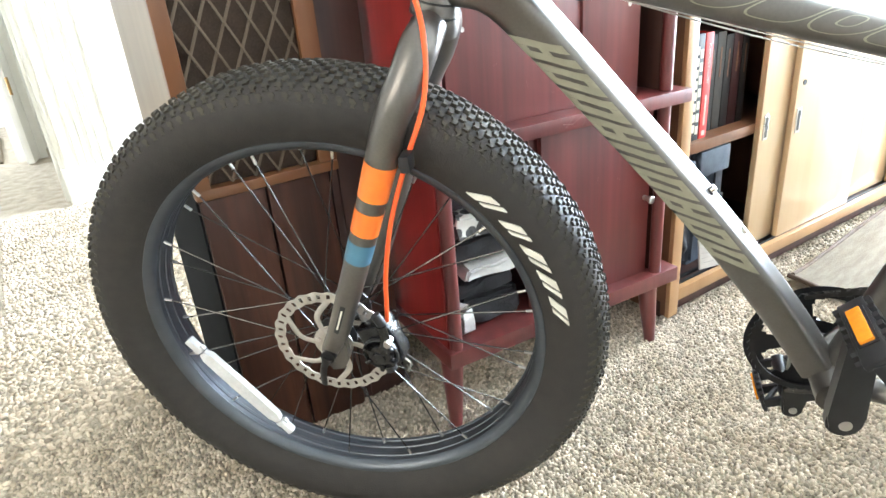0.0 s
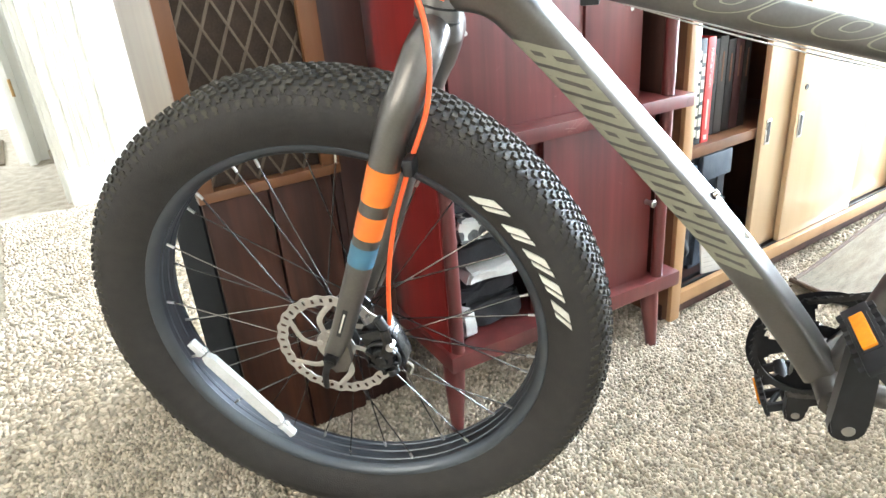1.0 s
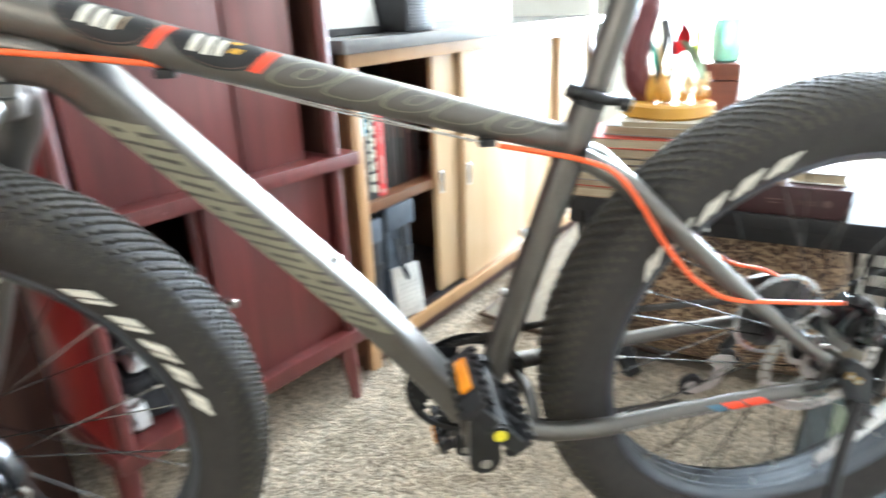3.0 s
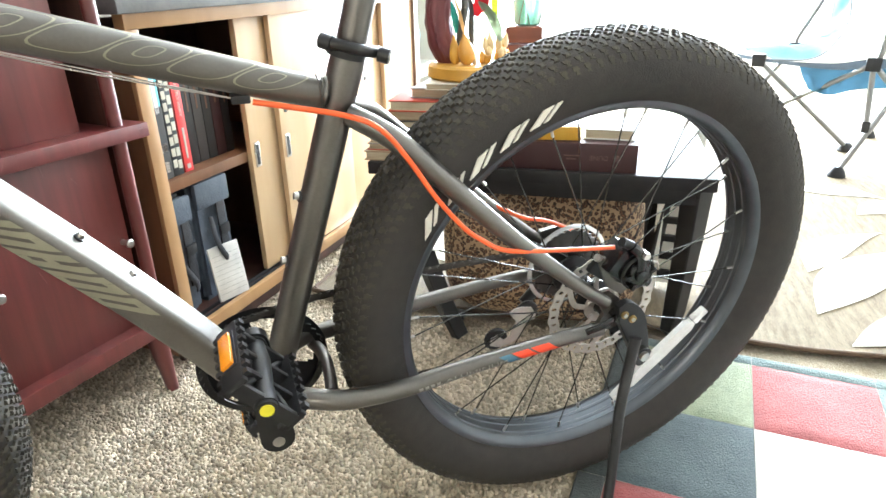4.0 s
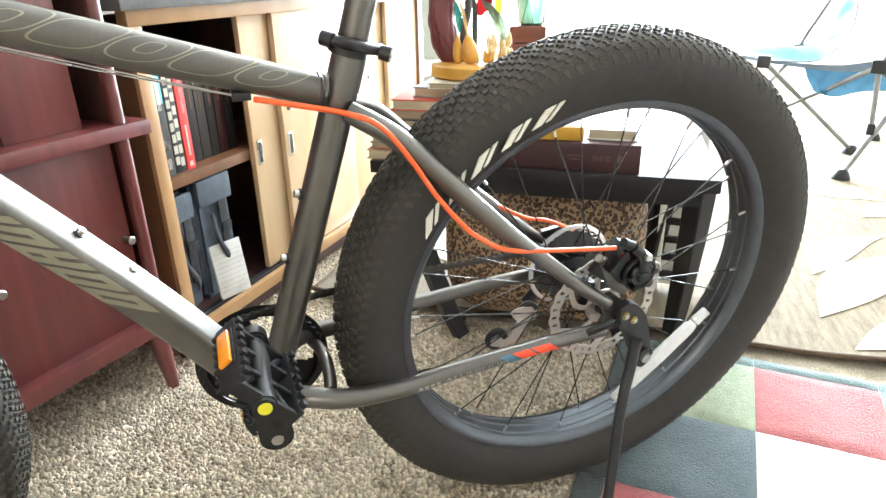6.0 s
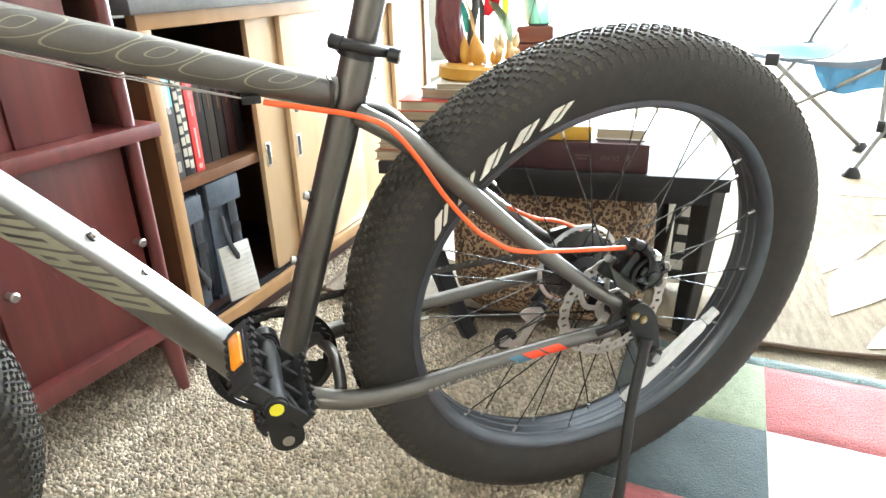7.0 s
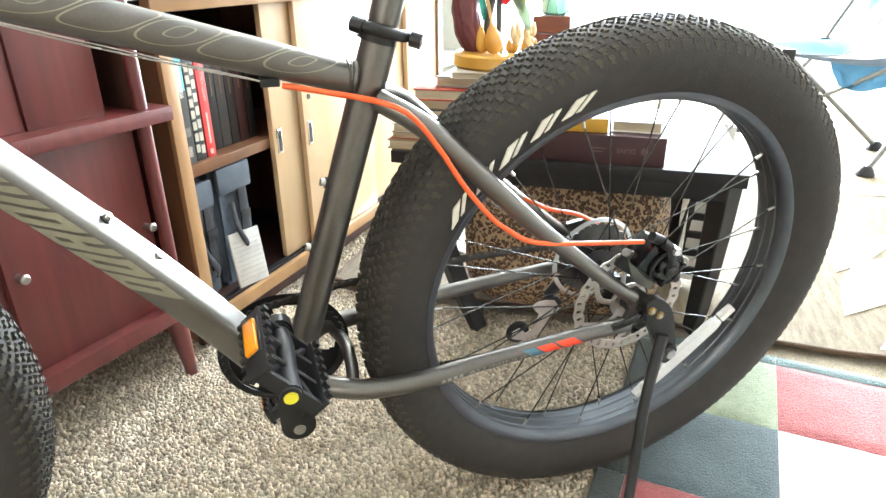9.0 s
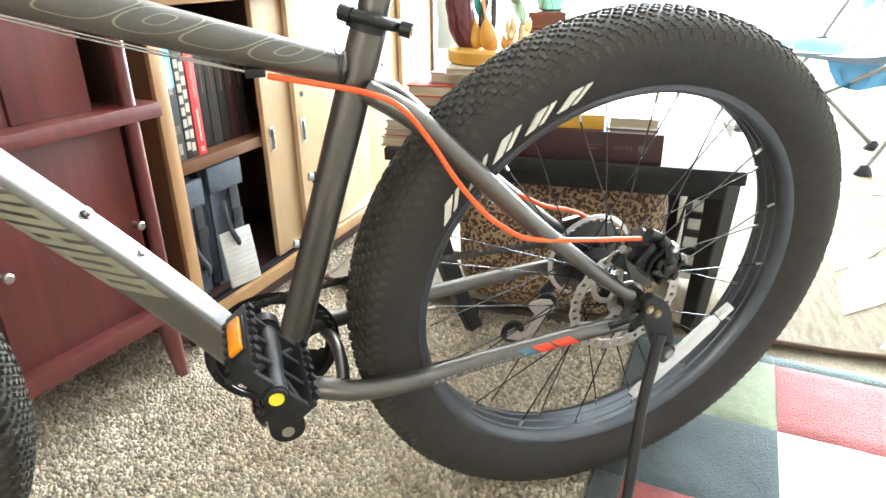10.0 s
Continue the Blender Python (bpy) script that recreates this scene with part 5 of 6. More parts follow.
# ---- dropouts, quick release, kickstand ----
part("dropout", prism(B(), [(1.108, 0.392), (1.128, 0.396), (1.146, 0.362), (1.150, 0.340), (1.136, 0.322), (1.118, 0.326), (1.108, 0.345)], 0.094, 0.104), fm, bike)
qr = part("quick_release", tube(B(), [(1.134, 0.104, 0.354), (1.134, 0.116, 0.354)], 0.0105, 18), M["black_metal"], bike, "black quick release lever")
part("qr_lever", tube(B(), smooth_path([(1.134, 0.117, 0.354), (1.142, 0.121, 0.335), (1.148, 0.118, 0.306)], 5), [0.007, 0.0075, 0.006, 0.005, 0.005, 0.005, 0.005, 0.005, 0.005, 0.005, 0.004], 12, flat=0.5), M["black_metal"], qr)
part("fork_label", decal("fork_leg_1", 0.80, 0.90, -12, 12), M["black_plastic"], bike, "narrow black label")
part("fork_label_bar", decal("fork_leg_1", 0.815, 0.885, -4, 4, lift=0.0008), M["letter"], bike, "pale printed bar")
part("dropout", prism(B(), [(0.018, 0.398), (0.024, 0.388), (0.012, 0.366), (0.02, 0.345), (0.0, 0.336), (-0.022, 0.342), (-0.026, 0.372), (-0.012, 0.386), (0.006, 0.400)], 0.073, 0.080), fm, bike)
part("dropout", prism(B(), [(0.035, 0.42), (0.045, 0.40), (0.03, 0.36), (0.04, 0.332), (0.0, 0.325), (-0.03, 0.335), (-0.02, 0.39), (0.0, 0.425)], -0.080, -0.073), fm, bike)
part("axle_nut", tube(B(), [(-0.004, 0.08, 0.366), (-0.004, 0.098, 0.366)], 0.009, 6), M["black_metal"], bike)
part("qr_lever", tube(B(), smooth_path([(-0.004, 0.09, 0.366), (0.022, 0.098, 0.363), (0.048, 0.094, 0.352)], 5), 0.006, 12, flat=0.5), M["gloss_black"], bike, "black quick release lever")
part("caliper_mount", prism(B(), [(0.016, 0.452), (0.026, 0.444), (0.006, 0.402), (-0.022, 0.384), (-0.034, 0.394), (-0.014, 0.404), (0.002, 0.418)], 0.062, 0.067), fm, bike, "grey caliper bracket")
_pl = smooth_path([(0.0, p, q) for p, q in ((0.004, 0.388), (-0.008, 0.394), (-0.022, 0.389), (-0.038, 0.374), (-0.049, 0.352), (-0.058, 0.322), (-0.066, 0.292), (-0.063, 0.275), (-0.050, 0.272), (-0.036, 0.296), (-0.018, 0.330), (-0.002, 0.360), (0.004, 0.388))], 3)
stand = part("kickstand", prism(B(), [(p[1], p[2]) for p in _pl[:-1]], 0.089, 0.100), M["black_plastic"], bike, "black metal kickstand")
for f, u in ((-0.006, 0.375), (-0.021, 0.365)):
    bolt = part("stand_bolt", tube(B(), [(f, 0.100, u), (f, 0.103, u)], 0.0058, 18), M["brass"], stand, "brass-coloured bolt")
    part("bolt_socket", tube(B(), [(f, 0.103, u), (f, 0.1045, u)], 0.0030, 12), M["steel"], bolt)
part("stand_pivot", tube(B(), [(-0.050, 0.09, 0.297), (-0.050, 0.112, 0.297)], 0.0075, 18), M["steel"], stand, "silver pivot pin")
part("stand_boss", tube(B(), [(-0.050, 0.100, 0.297), (-0.050, 0.107, 0.297)], 0.0125, 22), M["black_plastic"], stand)
_sl = smooth_path([(-0.028, 0.108, 0.335), (-0.018, 0.118, 0.296), (0.0, 0.138, 0.235), (0.018, 0.168, 0.15), (0.034, 0.193, 0.07), (0.044, 0.207, 0.022), (0.050, 0.2165, -0.0035)], 4)
part("stand_leg", tube(B(), _sl, list(np.linspace(0.0095, 0.0075, len(_sl))), 14, flat=0.75), M["black_plastic"], stand)

# ---- wheel reflectors ----
def reflector(w, a0, a1, r, side):
    """A clear plastic spoke reflector: lens, two clips."""
    mid, half = radians((a0 + a1) / 2), radians(abs(a1 - a0) / 2)
    d = r * math.cos(half)
    L = r * math.sin(half)
    m = Matrix.Rotation(-mid, 4, "Y") @ Matrix.Translation((d, side * 0.02, 0))
    body = part("reflector", prism(B(), [(-0.0105, -L * 0.62), (-0.005, -L * 0.72), (0.005, -L * 0.72), (0.0105, -L * 0.62), (0.012, 0), (0.0105, L * 0.62), (0.005, L * 0.72), (-0.005, L * 0.72), (-0.0105, L * 0.62), (-0.0115, 0)], -0.005, 0.005), M["lens"], w, "clear plastic wheel reflector")
    body.matrix_basis = m
    for s in (-1, 1):
        part("reflector_clip", box(B(), -0.006, 0.006, -0.006, 0.006, s * L * 0.86 - 0.014, s * L * 0.86 + 0.014, 0.002), M["lens"], body)
        part("reflector_tab", box(B(), -0.011, 0.011, -0.003, 0.003, s * L * 0.78 - 0.004, s * L * 0.78 + 0.004, 0.001), M["lens"], body)


reflector(wf, -6, -60, 0.255, 1)
reflector(wr, -161, -109, 0.245, 1)

# bridge between the chain stays
part("stay_bridge", tube(B(), smooth_path([(0.405, 0.066, 0.303), (0.398, 0.035, 0.31), (0.396, 0.0, 0.316), (0.398, -0.035, 0.31), (0.405, -0.066, 0.303)], 5), 0.0085, 14), fm, bike)


# ==== rugs ====
def rug_tiles():
    """A tufted rug of coloured squares with a narrow teal border."""
    rug = thing("patchwork_rug", PATCH_RUG, "tufted rug of red, white, green and blue squares", "rug")
    cols = {"r": M["rug_red"], "w": M["rug_white"], "g": M["rug_green"], "b": M["rug_blue"], "t": M["rug_teal"], "n": M["rug_navy"]}
    s_edge = [0.500, 0.461, 0.206, -0.049, -0.304, -0.559, -0.814]
    n_edge = [-0.872, -0.925, -1.180, -1.432, -1.685, -1.94, -2.195, -2.45]
    layout = ["tttttttt", "ngrtgwbr", "nbwrbgwt", "nrbgwrtb", "nwgtbrwg", "ngrwtbgr"]
    for i in range(6):
        for j in range(7):
            c = layout[i][j]
            x0, x1, y0, y1 = s_edge[i + 1], s_edge[i], n_edge[j + 1], n_edge[j]
            bm = B()
            nx, ny = (14, 14) if (x1 - x0) > 0.1 else (3, 14)
            g = [[bm.verts.new((x0 + 0.0006 + (x1 - x0 - 0.0012) * a / nx, y0 + 0.0006 + (y1 - y0 - 0.0012) * b / ny,
                                0.0165 + 0.0015 * noise.noise((a * 3.1 + i * 17, b * 3.3 + j * 11, 0.3)) - (0.004 if a in (0, nx) or b in (0, ny) else 0))) for b in range(ny + 1)] for a in range(nx + 1)]
            for a in range(nx):
                for b in range(ny):
                    bm.faces.new((g[a][b], g[a + 1][b], g[a + 1][b + 1], g[a][b + 1]))
            part("rug_square", bm, cols[c], rug)
    part("rug_backing", box(B(), s_edge[-1], s_edge[0], n_edge[-1], n_edge[0], 0.001, 0.0105, 0.003), M["rug_edge"], rug, "pale whipped rug edge")


rug_tiles()


def leaf_rug():
    """A flat-woven beige rug with pale leaf shapes and a dark bound, rippled edge."""
    rug = thing("leaf_rug", LEAF_RUG, "flat woven beige rug with pale leaf pattern", "rug")
    L, Wd = 2.6, 2.6
    nx, ny = 90, 90
    def h(x, y):
        edge = math.exp(-x / 0.10)
        return 0.019 + 0.004 * noise.noise((x * 2.0, y * 2.0, 1.7)) + edge * (0.006 + 0.005 * math.sin(y * 7.0) + 0.003 * math.sin(y * 17 + 1))
    def wob(y):
        return 0.012 * math.sin(y * 5.0) + 0.006 * math.sin(y * 13)
    bm = B()
    g = [[bm.verts.new((wob(-Wd * b / ny) * math.exp(-a / 10) + L * a / nx, -Wd * b / ny, h(L * a / nx, -Wd * b / ny))) for b in range(ny + 1)] for a in range(nx + 1)]
    for a in range(nx):
        for b in range(ny):
            bm.faces.new((g[a][b], g[a][b + 1], g[a + 1][b + 1], g[a + 1][b]))
    part("woven_field", bm, M["rug_beige"], rug)
    ys = np.linspace(0.01, -Wd, 80)
    part("edge_binding", tube(B(), [(wob(y), y, max(h(0, y) - 0.002, 0.0075)) for y in ys], 0.0065, 8), M["rug_brown"], rug, "dark brown bound edge")
    part("edge_binding", tube(B(), [(x, 0.002, h(x, 0) - 0.001) for x in np.linspace(0.01, L, 40)], 0.006, 8), M["rug_brown"], rug)
    # large pale leaves: curved blades between a tip and a stem end
    for tx, ty, bx, by, wd, bend in ((0.176, -1.278, 0.70, -1.72, 0.10, 0.05), (0.030, -1.315, 0.36, -1.66, 0.085, -0.03), (0.435, -1.313, 0.80, -1.60, 0.075, 0.05), (1.22, -1.43, 1.17, -1.72, 0.09, 0.05), (0.97, -1.578, 1.15, -1.85, 0.07, 0.03),
                                     (0.25, -0.35, 0.75, -0.12, 0.09, 0.08), (0.45, -0.85, 0.95, -0.55, 0.09, -0.08), (1.0, -0.35, 1.6, -0.2, 0.1, 0.08), (1.15, -1.1, 1.7, -0.8, 0.1, -0.1), (0.1, -0.62, 0.42, -1.0, 0.08, 0.08), (1.75, -1.25, 2.3, -1.4, 0.1, 0.08), (0.45, -1.95, 0.95, -2.2, 0.1, 0.1)):
        bm = B()
        cen, lf, rt = [], [], []
        dx, dy = bx - tx, by - ty
        ln = math.hypot(dx, dy)
        px, py = -dy / ln, dx / ln
        for q in range(25):
            u = q / 24
            c = bend * math.sin(math.pi * u)
            w = 0.8 * wd * math.sin(math.pi * min(u ** 0.85, 0.985)) ** 1.25 + 0.001
            for lst, o in ((cen, 0.0), (lf, w), (rt, -w)):
                x, y = tx + dx * u + px * (c + o), ty + dy * u + py * (c + o)
                x, y = min(max(x, 0.02), L - 0.02), max(min(y, -0.02), -Wd + 0.02)
                lst.append(bm.verts.new((x, y, h(x, y) + 0.0026)))
        for q in range(24):
            bm.faces.new((cen[q], cen[q + 1], lf[q + 1], lf[q]))
            bm.faces.new((rt[q], rt[q + 1], cen[q + 1], cen[q]))
        bmesh.ops.recalc_face_normals(bm, faces=bm.faces)
        part("leaf", bm, M["rug_leaf"], rug, "pale woven leaf")


leaf_rug()


# ==== black table with its load ====
def black_table():
    t = thing("side_table", TABLE @ Matrix.Translation((0.27, -1.07, 0)), "black lacquered low table piled with books", "table")
    part("tabletop", box(B(), 0.0, 0.50, 0.0, 0.725, 0.442, 0.470, 0.004), M["black_wood"], t)
    part("apron", box(B(), 0.025, 0.04, 0.03, 0.695, 0.405, 0.4415, 0.002), M["black_wood"], t)
    for x, y, dx, dy in ((0.05, 0.03, 0.13, 0.0), (0.05, 0.66, 0.0, -0.13), (0.45, 0.04, -0.02, 0.05), (0.45, 0.66, -0.02, -0.08)):
        bm = B()
        tube(bm, [(x, y, 0.4415), (x + dx * 0.12, y + dy * 0.12, 0.34), (x + dx * 0.38, y + dy * 0.38, 0.22), (x + dx * 0.72, y + dy * 0.72, 0.10), (x + dx, y + dy, 0.023)], (0.033, 0.031, 0.029, 0.027, 0.024), 4, square=2.0)
        bmesh.ops.bevel(bm, geom=bm.edges[:], offset=0.003, segments=1, affect="EDGES")
        part("leg", bm, M["black_wood"], t)
    return t


black_table()


def book(name, m, sx, sy, sz, cover, label, pages=True, group="", spine="x0"):
    """A hardback lying flat: two boards, a spine and a page block set back from the boards."""
    t = thing(name, m, label, "book", group)
    th = min(0.003, sz * 0.12)
    part("page_block", box(B(), 0.003, sx - 0.004, 0.004, sy - 0.004, th, sz - th), M["paper"], t, smooth=False)
    part("cover", box(B(), 0, sx, 0, sy, 0, th, 0.0008), cover, t)
    part("cover", box(B(), 0, sx, 0, sy, sz - th, sz, 0.0008), cover, t)
    if spine == "x0":
        part("spine", box(B(), -0.002, 0.002, 0.0, sy, 0.0, sz, 0.001), cover, t)
    elif spine == "x1":
        part("spine", box(B(), sx - 0.002, sx + 0.002, 0.0, sy, 0.0, sz, 0.001), cover, t)
    else:
        part("spine", box(B(), 0.0, sx, sy - 0.002, sy + 0.002, 0.0, sz, 0.001), cover, t)
    return t


# stack on the far end of the table, page edges towards the camera
covers = [("c_tan", "tan cloth"), ("c_red", "red"), ("c_grey", "grey"), ("c_brown", "brown"), ("c_dark", "dark grey"), ("c_tan", "tan cloth"), ("c_red", "red"), ("c_grey", "grey"), ("c_cream", "cream")]
z = 0.470
rnd = random.Random(11)
for i, (c, word) in enumerate(covers):
    hgt = (0.021, 0.0145, 0.020, 0.0175, 0.0145, 0.020, 0.0235, 0.021, 0.0125)[i]
    sx, sy = (0.19, 0.25) if i < 4 else (0.17, 0.23)
    off = (0.0, 0.006, 0.012, 0.030, 0.052, 0.055, 0.066, 0.105, 0.145)[i]
    m = TABLE @ Matrix.Translation((0.285 + rnd.uniform(-0.004, 0.006), -0.584 - off + (0.25 - sy), z)) @ Matrix.Rotation(radians(rnd.uniform(-4, 4)), 4, "Z")
    book("book", m, sx, sy, hgt, M[c], "hardback book with %s cover lying flat" % word, group="books stacked on the table", spine="x1")
    z += hgt + 0.0006
STACK_TOP = z
# box set lying flat near the table edge, with its upside-down title
slip_set = thing("box_set", TABLE @ Matrix.Translation((0.280, -0.914, 0.4705)), "dark brown slipcased book lying on the table", "book")
part("slipcase", box(B(), 0, 0.19, 0, 0.34, 0, 0.058, 0.0015), M["c_maroon"], slip_set)
txt = bpy.data.curves.new("title", "FONT")
txt.body, txt.size, txt.extrude, txt.align_x, txt.align_y = "DUNE", 0.0135, 0.0002, "CENTER", "CENTER"
tob = new("title", txt)
dg = bpy.context.evaluated_depsgraph_get()
tme = bpy.data.meshes.new_from_object(tob.evaluated_get(dg))
bpy.data.objects.remove(tob)
title = part_mesh("title", tme, M["c_faint"], slip_set, "pale printed title, upside down", smooth=False)
title.matrix_basis = Matrix.Translation((-0.0006, 0.075, 0.029)) @ Matrix.Rotation(radians(-90), 4, "Z") @ Matrix.Rotation(radians(90), 4, "X") @ Matrix.Rotation(radians(180), 4, "Z")
for y0, y1, zz in ((0.115, 0.145, 0.032), (0.12, 0.14, 0.025)):
    part("print_bar", box(B(), -0.0008, -0.0002, y0, y1, zz - 0.0012, zz + 0.0012), M["c_faint"], slip_set, smooth=False)
part("emblem", tube(B(), [(-0.0008, 0.040, 0.029), (-0.0002, 0.040, 0.029)], 0.007, 20), M["c_faint"], slip_set, "small round faint emblem")
book("book", TABLE @ Matrix.Translation((0.30, -0.80, 0.529)) @ Matrix.Rotation(radians(3), 4, "Z"), 0.15, 0.20, 0.028, M["c_yellow"], "yellow paperback book lying on the slipcase", spine="x0")
book("book", TABLE @ Matrix.Translation((0.31, -0.905, 0.529)) @ Matrix.Rotation(radians(-2), 4, "Z"), 0.13, 0.10, 0.022, M["c_white"], "white paperback book lying on the slipcase", spine="x1")


# carved folk-art figure: one plain mesh shape with painted parts around it
def carving():
    t = thing("wood_carving", TABLE @ Matrix.Translation((0.385, -0.555, STACK_TOP)), "carved dark red wood ornament with yellow mushrooms", "ornament")
    base = B()
    lathe(base, [(0.0, 0.0), (0.088, 0.0), (0.094, 0.005), (0.093, 0.025), (0.087, 0.030), (0.0, 0.030)], 48, "z", closed=False)
    for v in base.verts:
        v.co += Vector((noise.noise(v.co * 14), noise.noise(v.co * 14 + Vector((3, 3, 3))), 0)) * 0.009
    part("base_slab", base, M["yellow_wood"], t, "waxy yellow wooden base slab")
    # trunk: a leaning log with long gouged ridges
    body = B()
    P = smooth_path([(0.0, 0.042, 0.030), (-0.003, 0.056, 0.06), (-0.006, 0.071, 0.10), (-0.006, 0.077, 0.15), (0.0, 0.072, 0.21), (0.008, 0.056, 0.28), (0.014, 0.04, 0.33)], 9)
    tube(body, P, [float(v) for v in np.interp(np.linspace(0, 1, len(P)), [0, 0.12, 0.35, 0.6, 0.85, 1], [0.027, 0.036, 0.043, 0.044, 0.04, 0.018])], 72, flat=0.85)
    for v in body.verts:
        c = min(P, key=lambda p: abs(p[2] - v.co.z))
        a = math.atan2(v.co.y - c[1], v.co.x - c[0])
        ridge = abs(math.sin(a * 5.5 + 2.2 * noise.noise(Vector((0, a, v.co.z * 14)))))
        v.co += Vector((math.cos(a), math.sin(a), 0)) * (0.0035 * (ridge - 0.6) + 0.004 * noise.noise(Vector((a * 2.2, 4, v.co.z * 30))))
    part("trunk", body, M["maroon_wax"], t, "dark red gouged trunk")
    arch = smooth_path([(-0.02, -0.022, 0.07), (-0.02, -0.021, 0.13), (-0.018, -0.019, 0.19), (-0.012, -0.004, 0.25), (-0.006, 0.012, 0.29)], 6)
    part("branch", tube(B(), arch, [0.008 + 0.0035 * math.sin(k * 0.25) for k in range(len(arch))], 14, flat=0.7), M["c_dark"], t, "dark carved branch")
    rear = smooth_path([(0.012, 0.022, 0.036), (0.012, 0.016, 0.12), (0.012, 0.004, 0.19), (0.010, 0.012, 0.25)], 6)
    part("branch", tube(B(), rear, 0.018, 14, flat=0.6), M["c_dark"], t, "dark carved branch")
    def bud(x, y, z0, z1, r, key, lean=0.0, seed=0):
        """A pod swollen below and drawn out to a point."""
        n = 9
        pts = [(x, y + lean * k / n, z0 + (z1 - z0) * k / n) for k in range(n + 1)]
        rad = [r * max(0.12, math.sin(math.pi * min(0.10 + 0.9 * (k / n) ** 0.75, 1.0)) ** 0.8) for k in range(n + 1)]
        bm = tube(B(), pts, rad, 18)
        for v in bm.verts:
            v.co += v.co.normalized() * 0.003 * noise.noise(v.co * 70 + Vector((seed, 0, 0)))
        part("bud", bm, M[key], t, "yellow or cream waxy bud")
    bud(-0.045, 0.020, 0.034, 0.112, 0.0145, "yellow_wood", 0.004, 1)
    bud(-0.050, -0.018, 0.034, 0.118, 0.0235, "amber_wax", 0.012, 2)
    bud(-0.048, -0.036, 0.034, 0.094, 0.009, "cream_wax", 0.014, 3)
    rr = random.Random(3)
    for k in range(13):
        y = -0.052 - 0.006 * k + rr.uniform(-0.006, 0.006)
        z0 = 0.036 if k % 3 == 0 else rr.uniform(0.036, 0.075)
        bud(-0.030 + rr.uniform(-0.016, 0.012) + max(0, -y - 0.085) * 1.2, max(y, -0.112), z0, z0 + rr.uniform(0.026, 0.052), rr.uniform(0.007, 0.013), "cream_wax" if k % 3 else "amber_wax", rr.uniform(-0.012, 0.012), k)
    def leaf(p, q, width, key, bow=0.012, label="painted leaf"):
        """A thin curved leaf from p to q."""
        p, q = Vector(p), Vector(q)
        d = (q - p).normalized()
        w = Vector((0.35, 1, 0)).cross(d).cross(d).normalized()
        nrm = d.cross(w)
        bm = B()
        rows = []
        for k in range(11):
            f = k / 10
            half = width * (0.12 + 0.88 * math.sin(math.pi * min(0.08 + 0.9 * f, 1.0)))
            c = p.lerp(q, f) + nrm * bow * math.sin(math.pi * f)
            rows.append([bm.verts.new(c + w * half * e - nrm * 0.004 * e * e) for e in (-1, -0.5, 0, 0.5, 1)])
        for a, b in zip(rows, rows[1:]):
            for k in range(4):
                bm.faces.new((a[k], a[k + 1], b[k + 1], b[k]))
        bmesh.ops.solidify(bm, geom=bm.faces[:], thickness=0.0025)
        part("painted_leaf", bm, M[key], t, label)
    leaf((-0.052, 0.012, 0.120), (-0.052, 0.026, 0.200), 0.011, "green_glass", 0.006, "green painted leaf")
    leaf((-0.050, -0.012, 0.104), (-0.048, 0.018, 0.215), 0.006, "cream_wax", 0.004, "pale painted stem")
    leaf((-0.03, -0.108, 0.098), (-0.03, -0.060, 0.192), 0.017, "sage", 0.010, "sage green painted leaf")
    leaf((-0.03, -0.086, 0.150), (-0.03, -0.044, 0.200), 0.014, "sage", 0.008, "sage green painted leaf")
    leaf((-0.022, -0.036, 0.160), (-0.022, -0.050, 0.240), 0.022, "red_cloth", 0.012, "red painted petal")
    leaf((-0.018, -0.062, 0.175), (-0.018, -0.040, 0.245), 0.016, "red_cloth", 0.010, "red painted petal")
    leaf((-0.014, -0.086, 0.135), (-0.014, -0.078, 0.262), 0.010, "lime", 0.008, "lime painted leaf")
    # all but the slab brought down to size
    small = Matrix.Translation((0, 0.05, 0.030)) @ Matrix.Scale(0.755, 4) @ Matrix.Translation((0, -0.05, -0.036))
    for piece in t.children:
        if piece.name.split(".")[0] != "base_slab":
            piece.data.transform(small)


carving()

# mint glass float in cord net on a block
blk = thing("wood_block_stand", TABLE @ Matrix.Translation((0.62, -0.642, 0.470)), "reddish wooden block stand on the table", "stand")
part("block", box(B(), -0.05, 0.05, -0.0435, 0.0435, 0.0, 0.218, 0.004), M["cedar"], blk)
part("block", box(B(), -0.048, 0.048, -0.0435, 0.0435, 0.2205, 0.257, 0.004), M["cedar"], blk)
vase = thing("glass_jar", TABLE @ Matrix.Translation((0.62, -0.645, 0.7275)) @ Matrix.Diagonal((0.84, 0.84, 1.0, 1.0)), "mint green glass jar in a brown cord net", "jar")
part("jar", lathe(B(), [(0.0, 0.0), (0.032, 0.001), (0.038, 0.005), (0.0405, 0.016), (0.0425, 0.05), (0.043, 0.072), (0.041, 0.086), (0.034, 0.096), (0.0, 0.097)], 40, "z", closed=False), M["mint"], vase)
for k in range(8):
    a = k * math.pi / 4 + 0.25
    w = 0.39 if k % 2 else -0.39
    part("cord", tube(B(), smooth_path([(0.041 * math.cos(a), 0.041 * math.sin(a), 0.004), (0.0437 * math.cos(a + w * 0.45), 0.0437 * math.sin(a + w * 0.45), 0.030), (0.0455 * math.cos(a + w), 0.0455 * math.sin(a + w), 0.060), (0.0445 * math.cos(a + w), 0.0445 * math.sin(a + w), 0.084), (0.030 * math.cos(a + w), 0.030 * math.sin(a + w), 0.100)], 5), 0.0011, 6), M["c_brown"], vase, "thin brown cord")


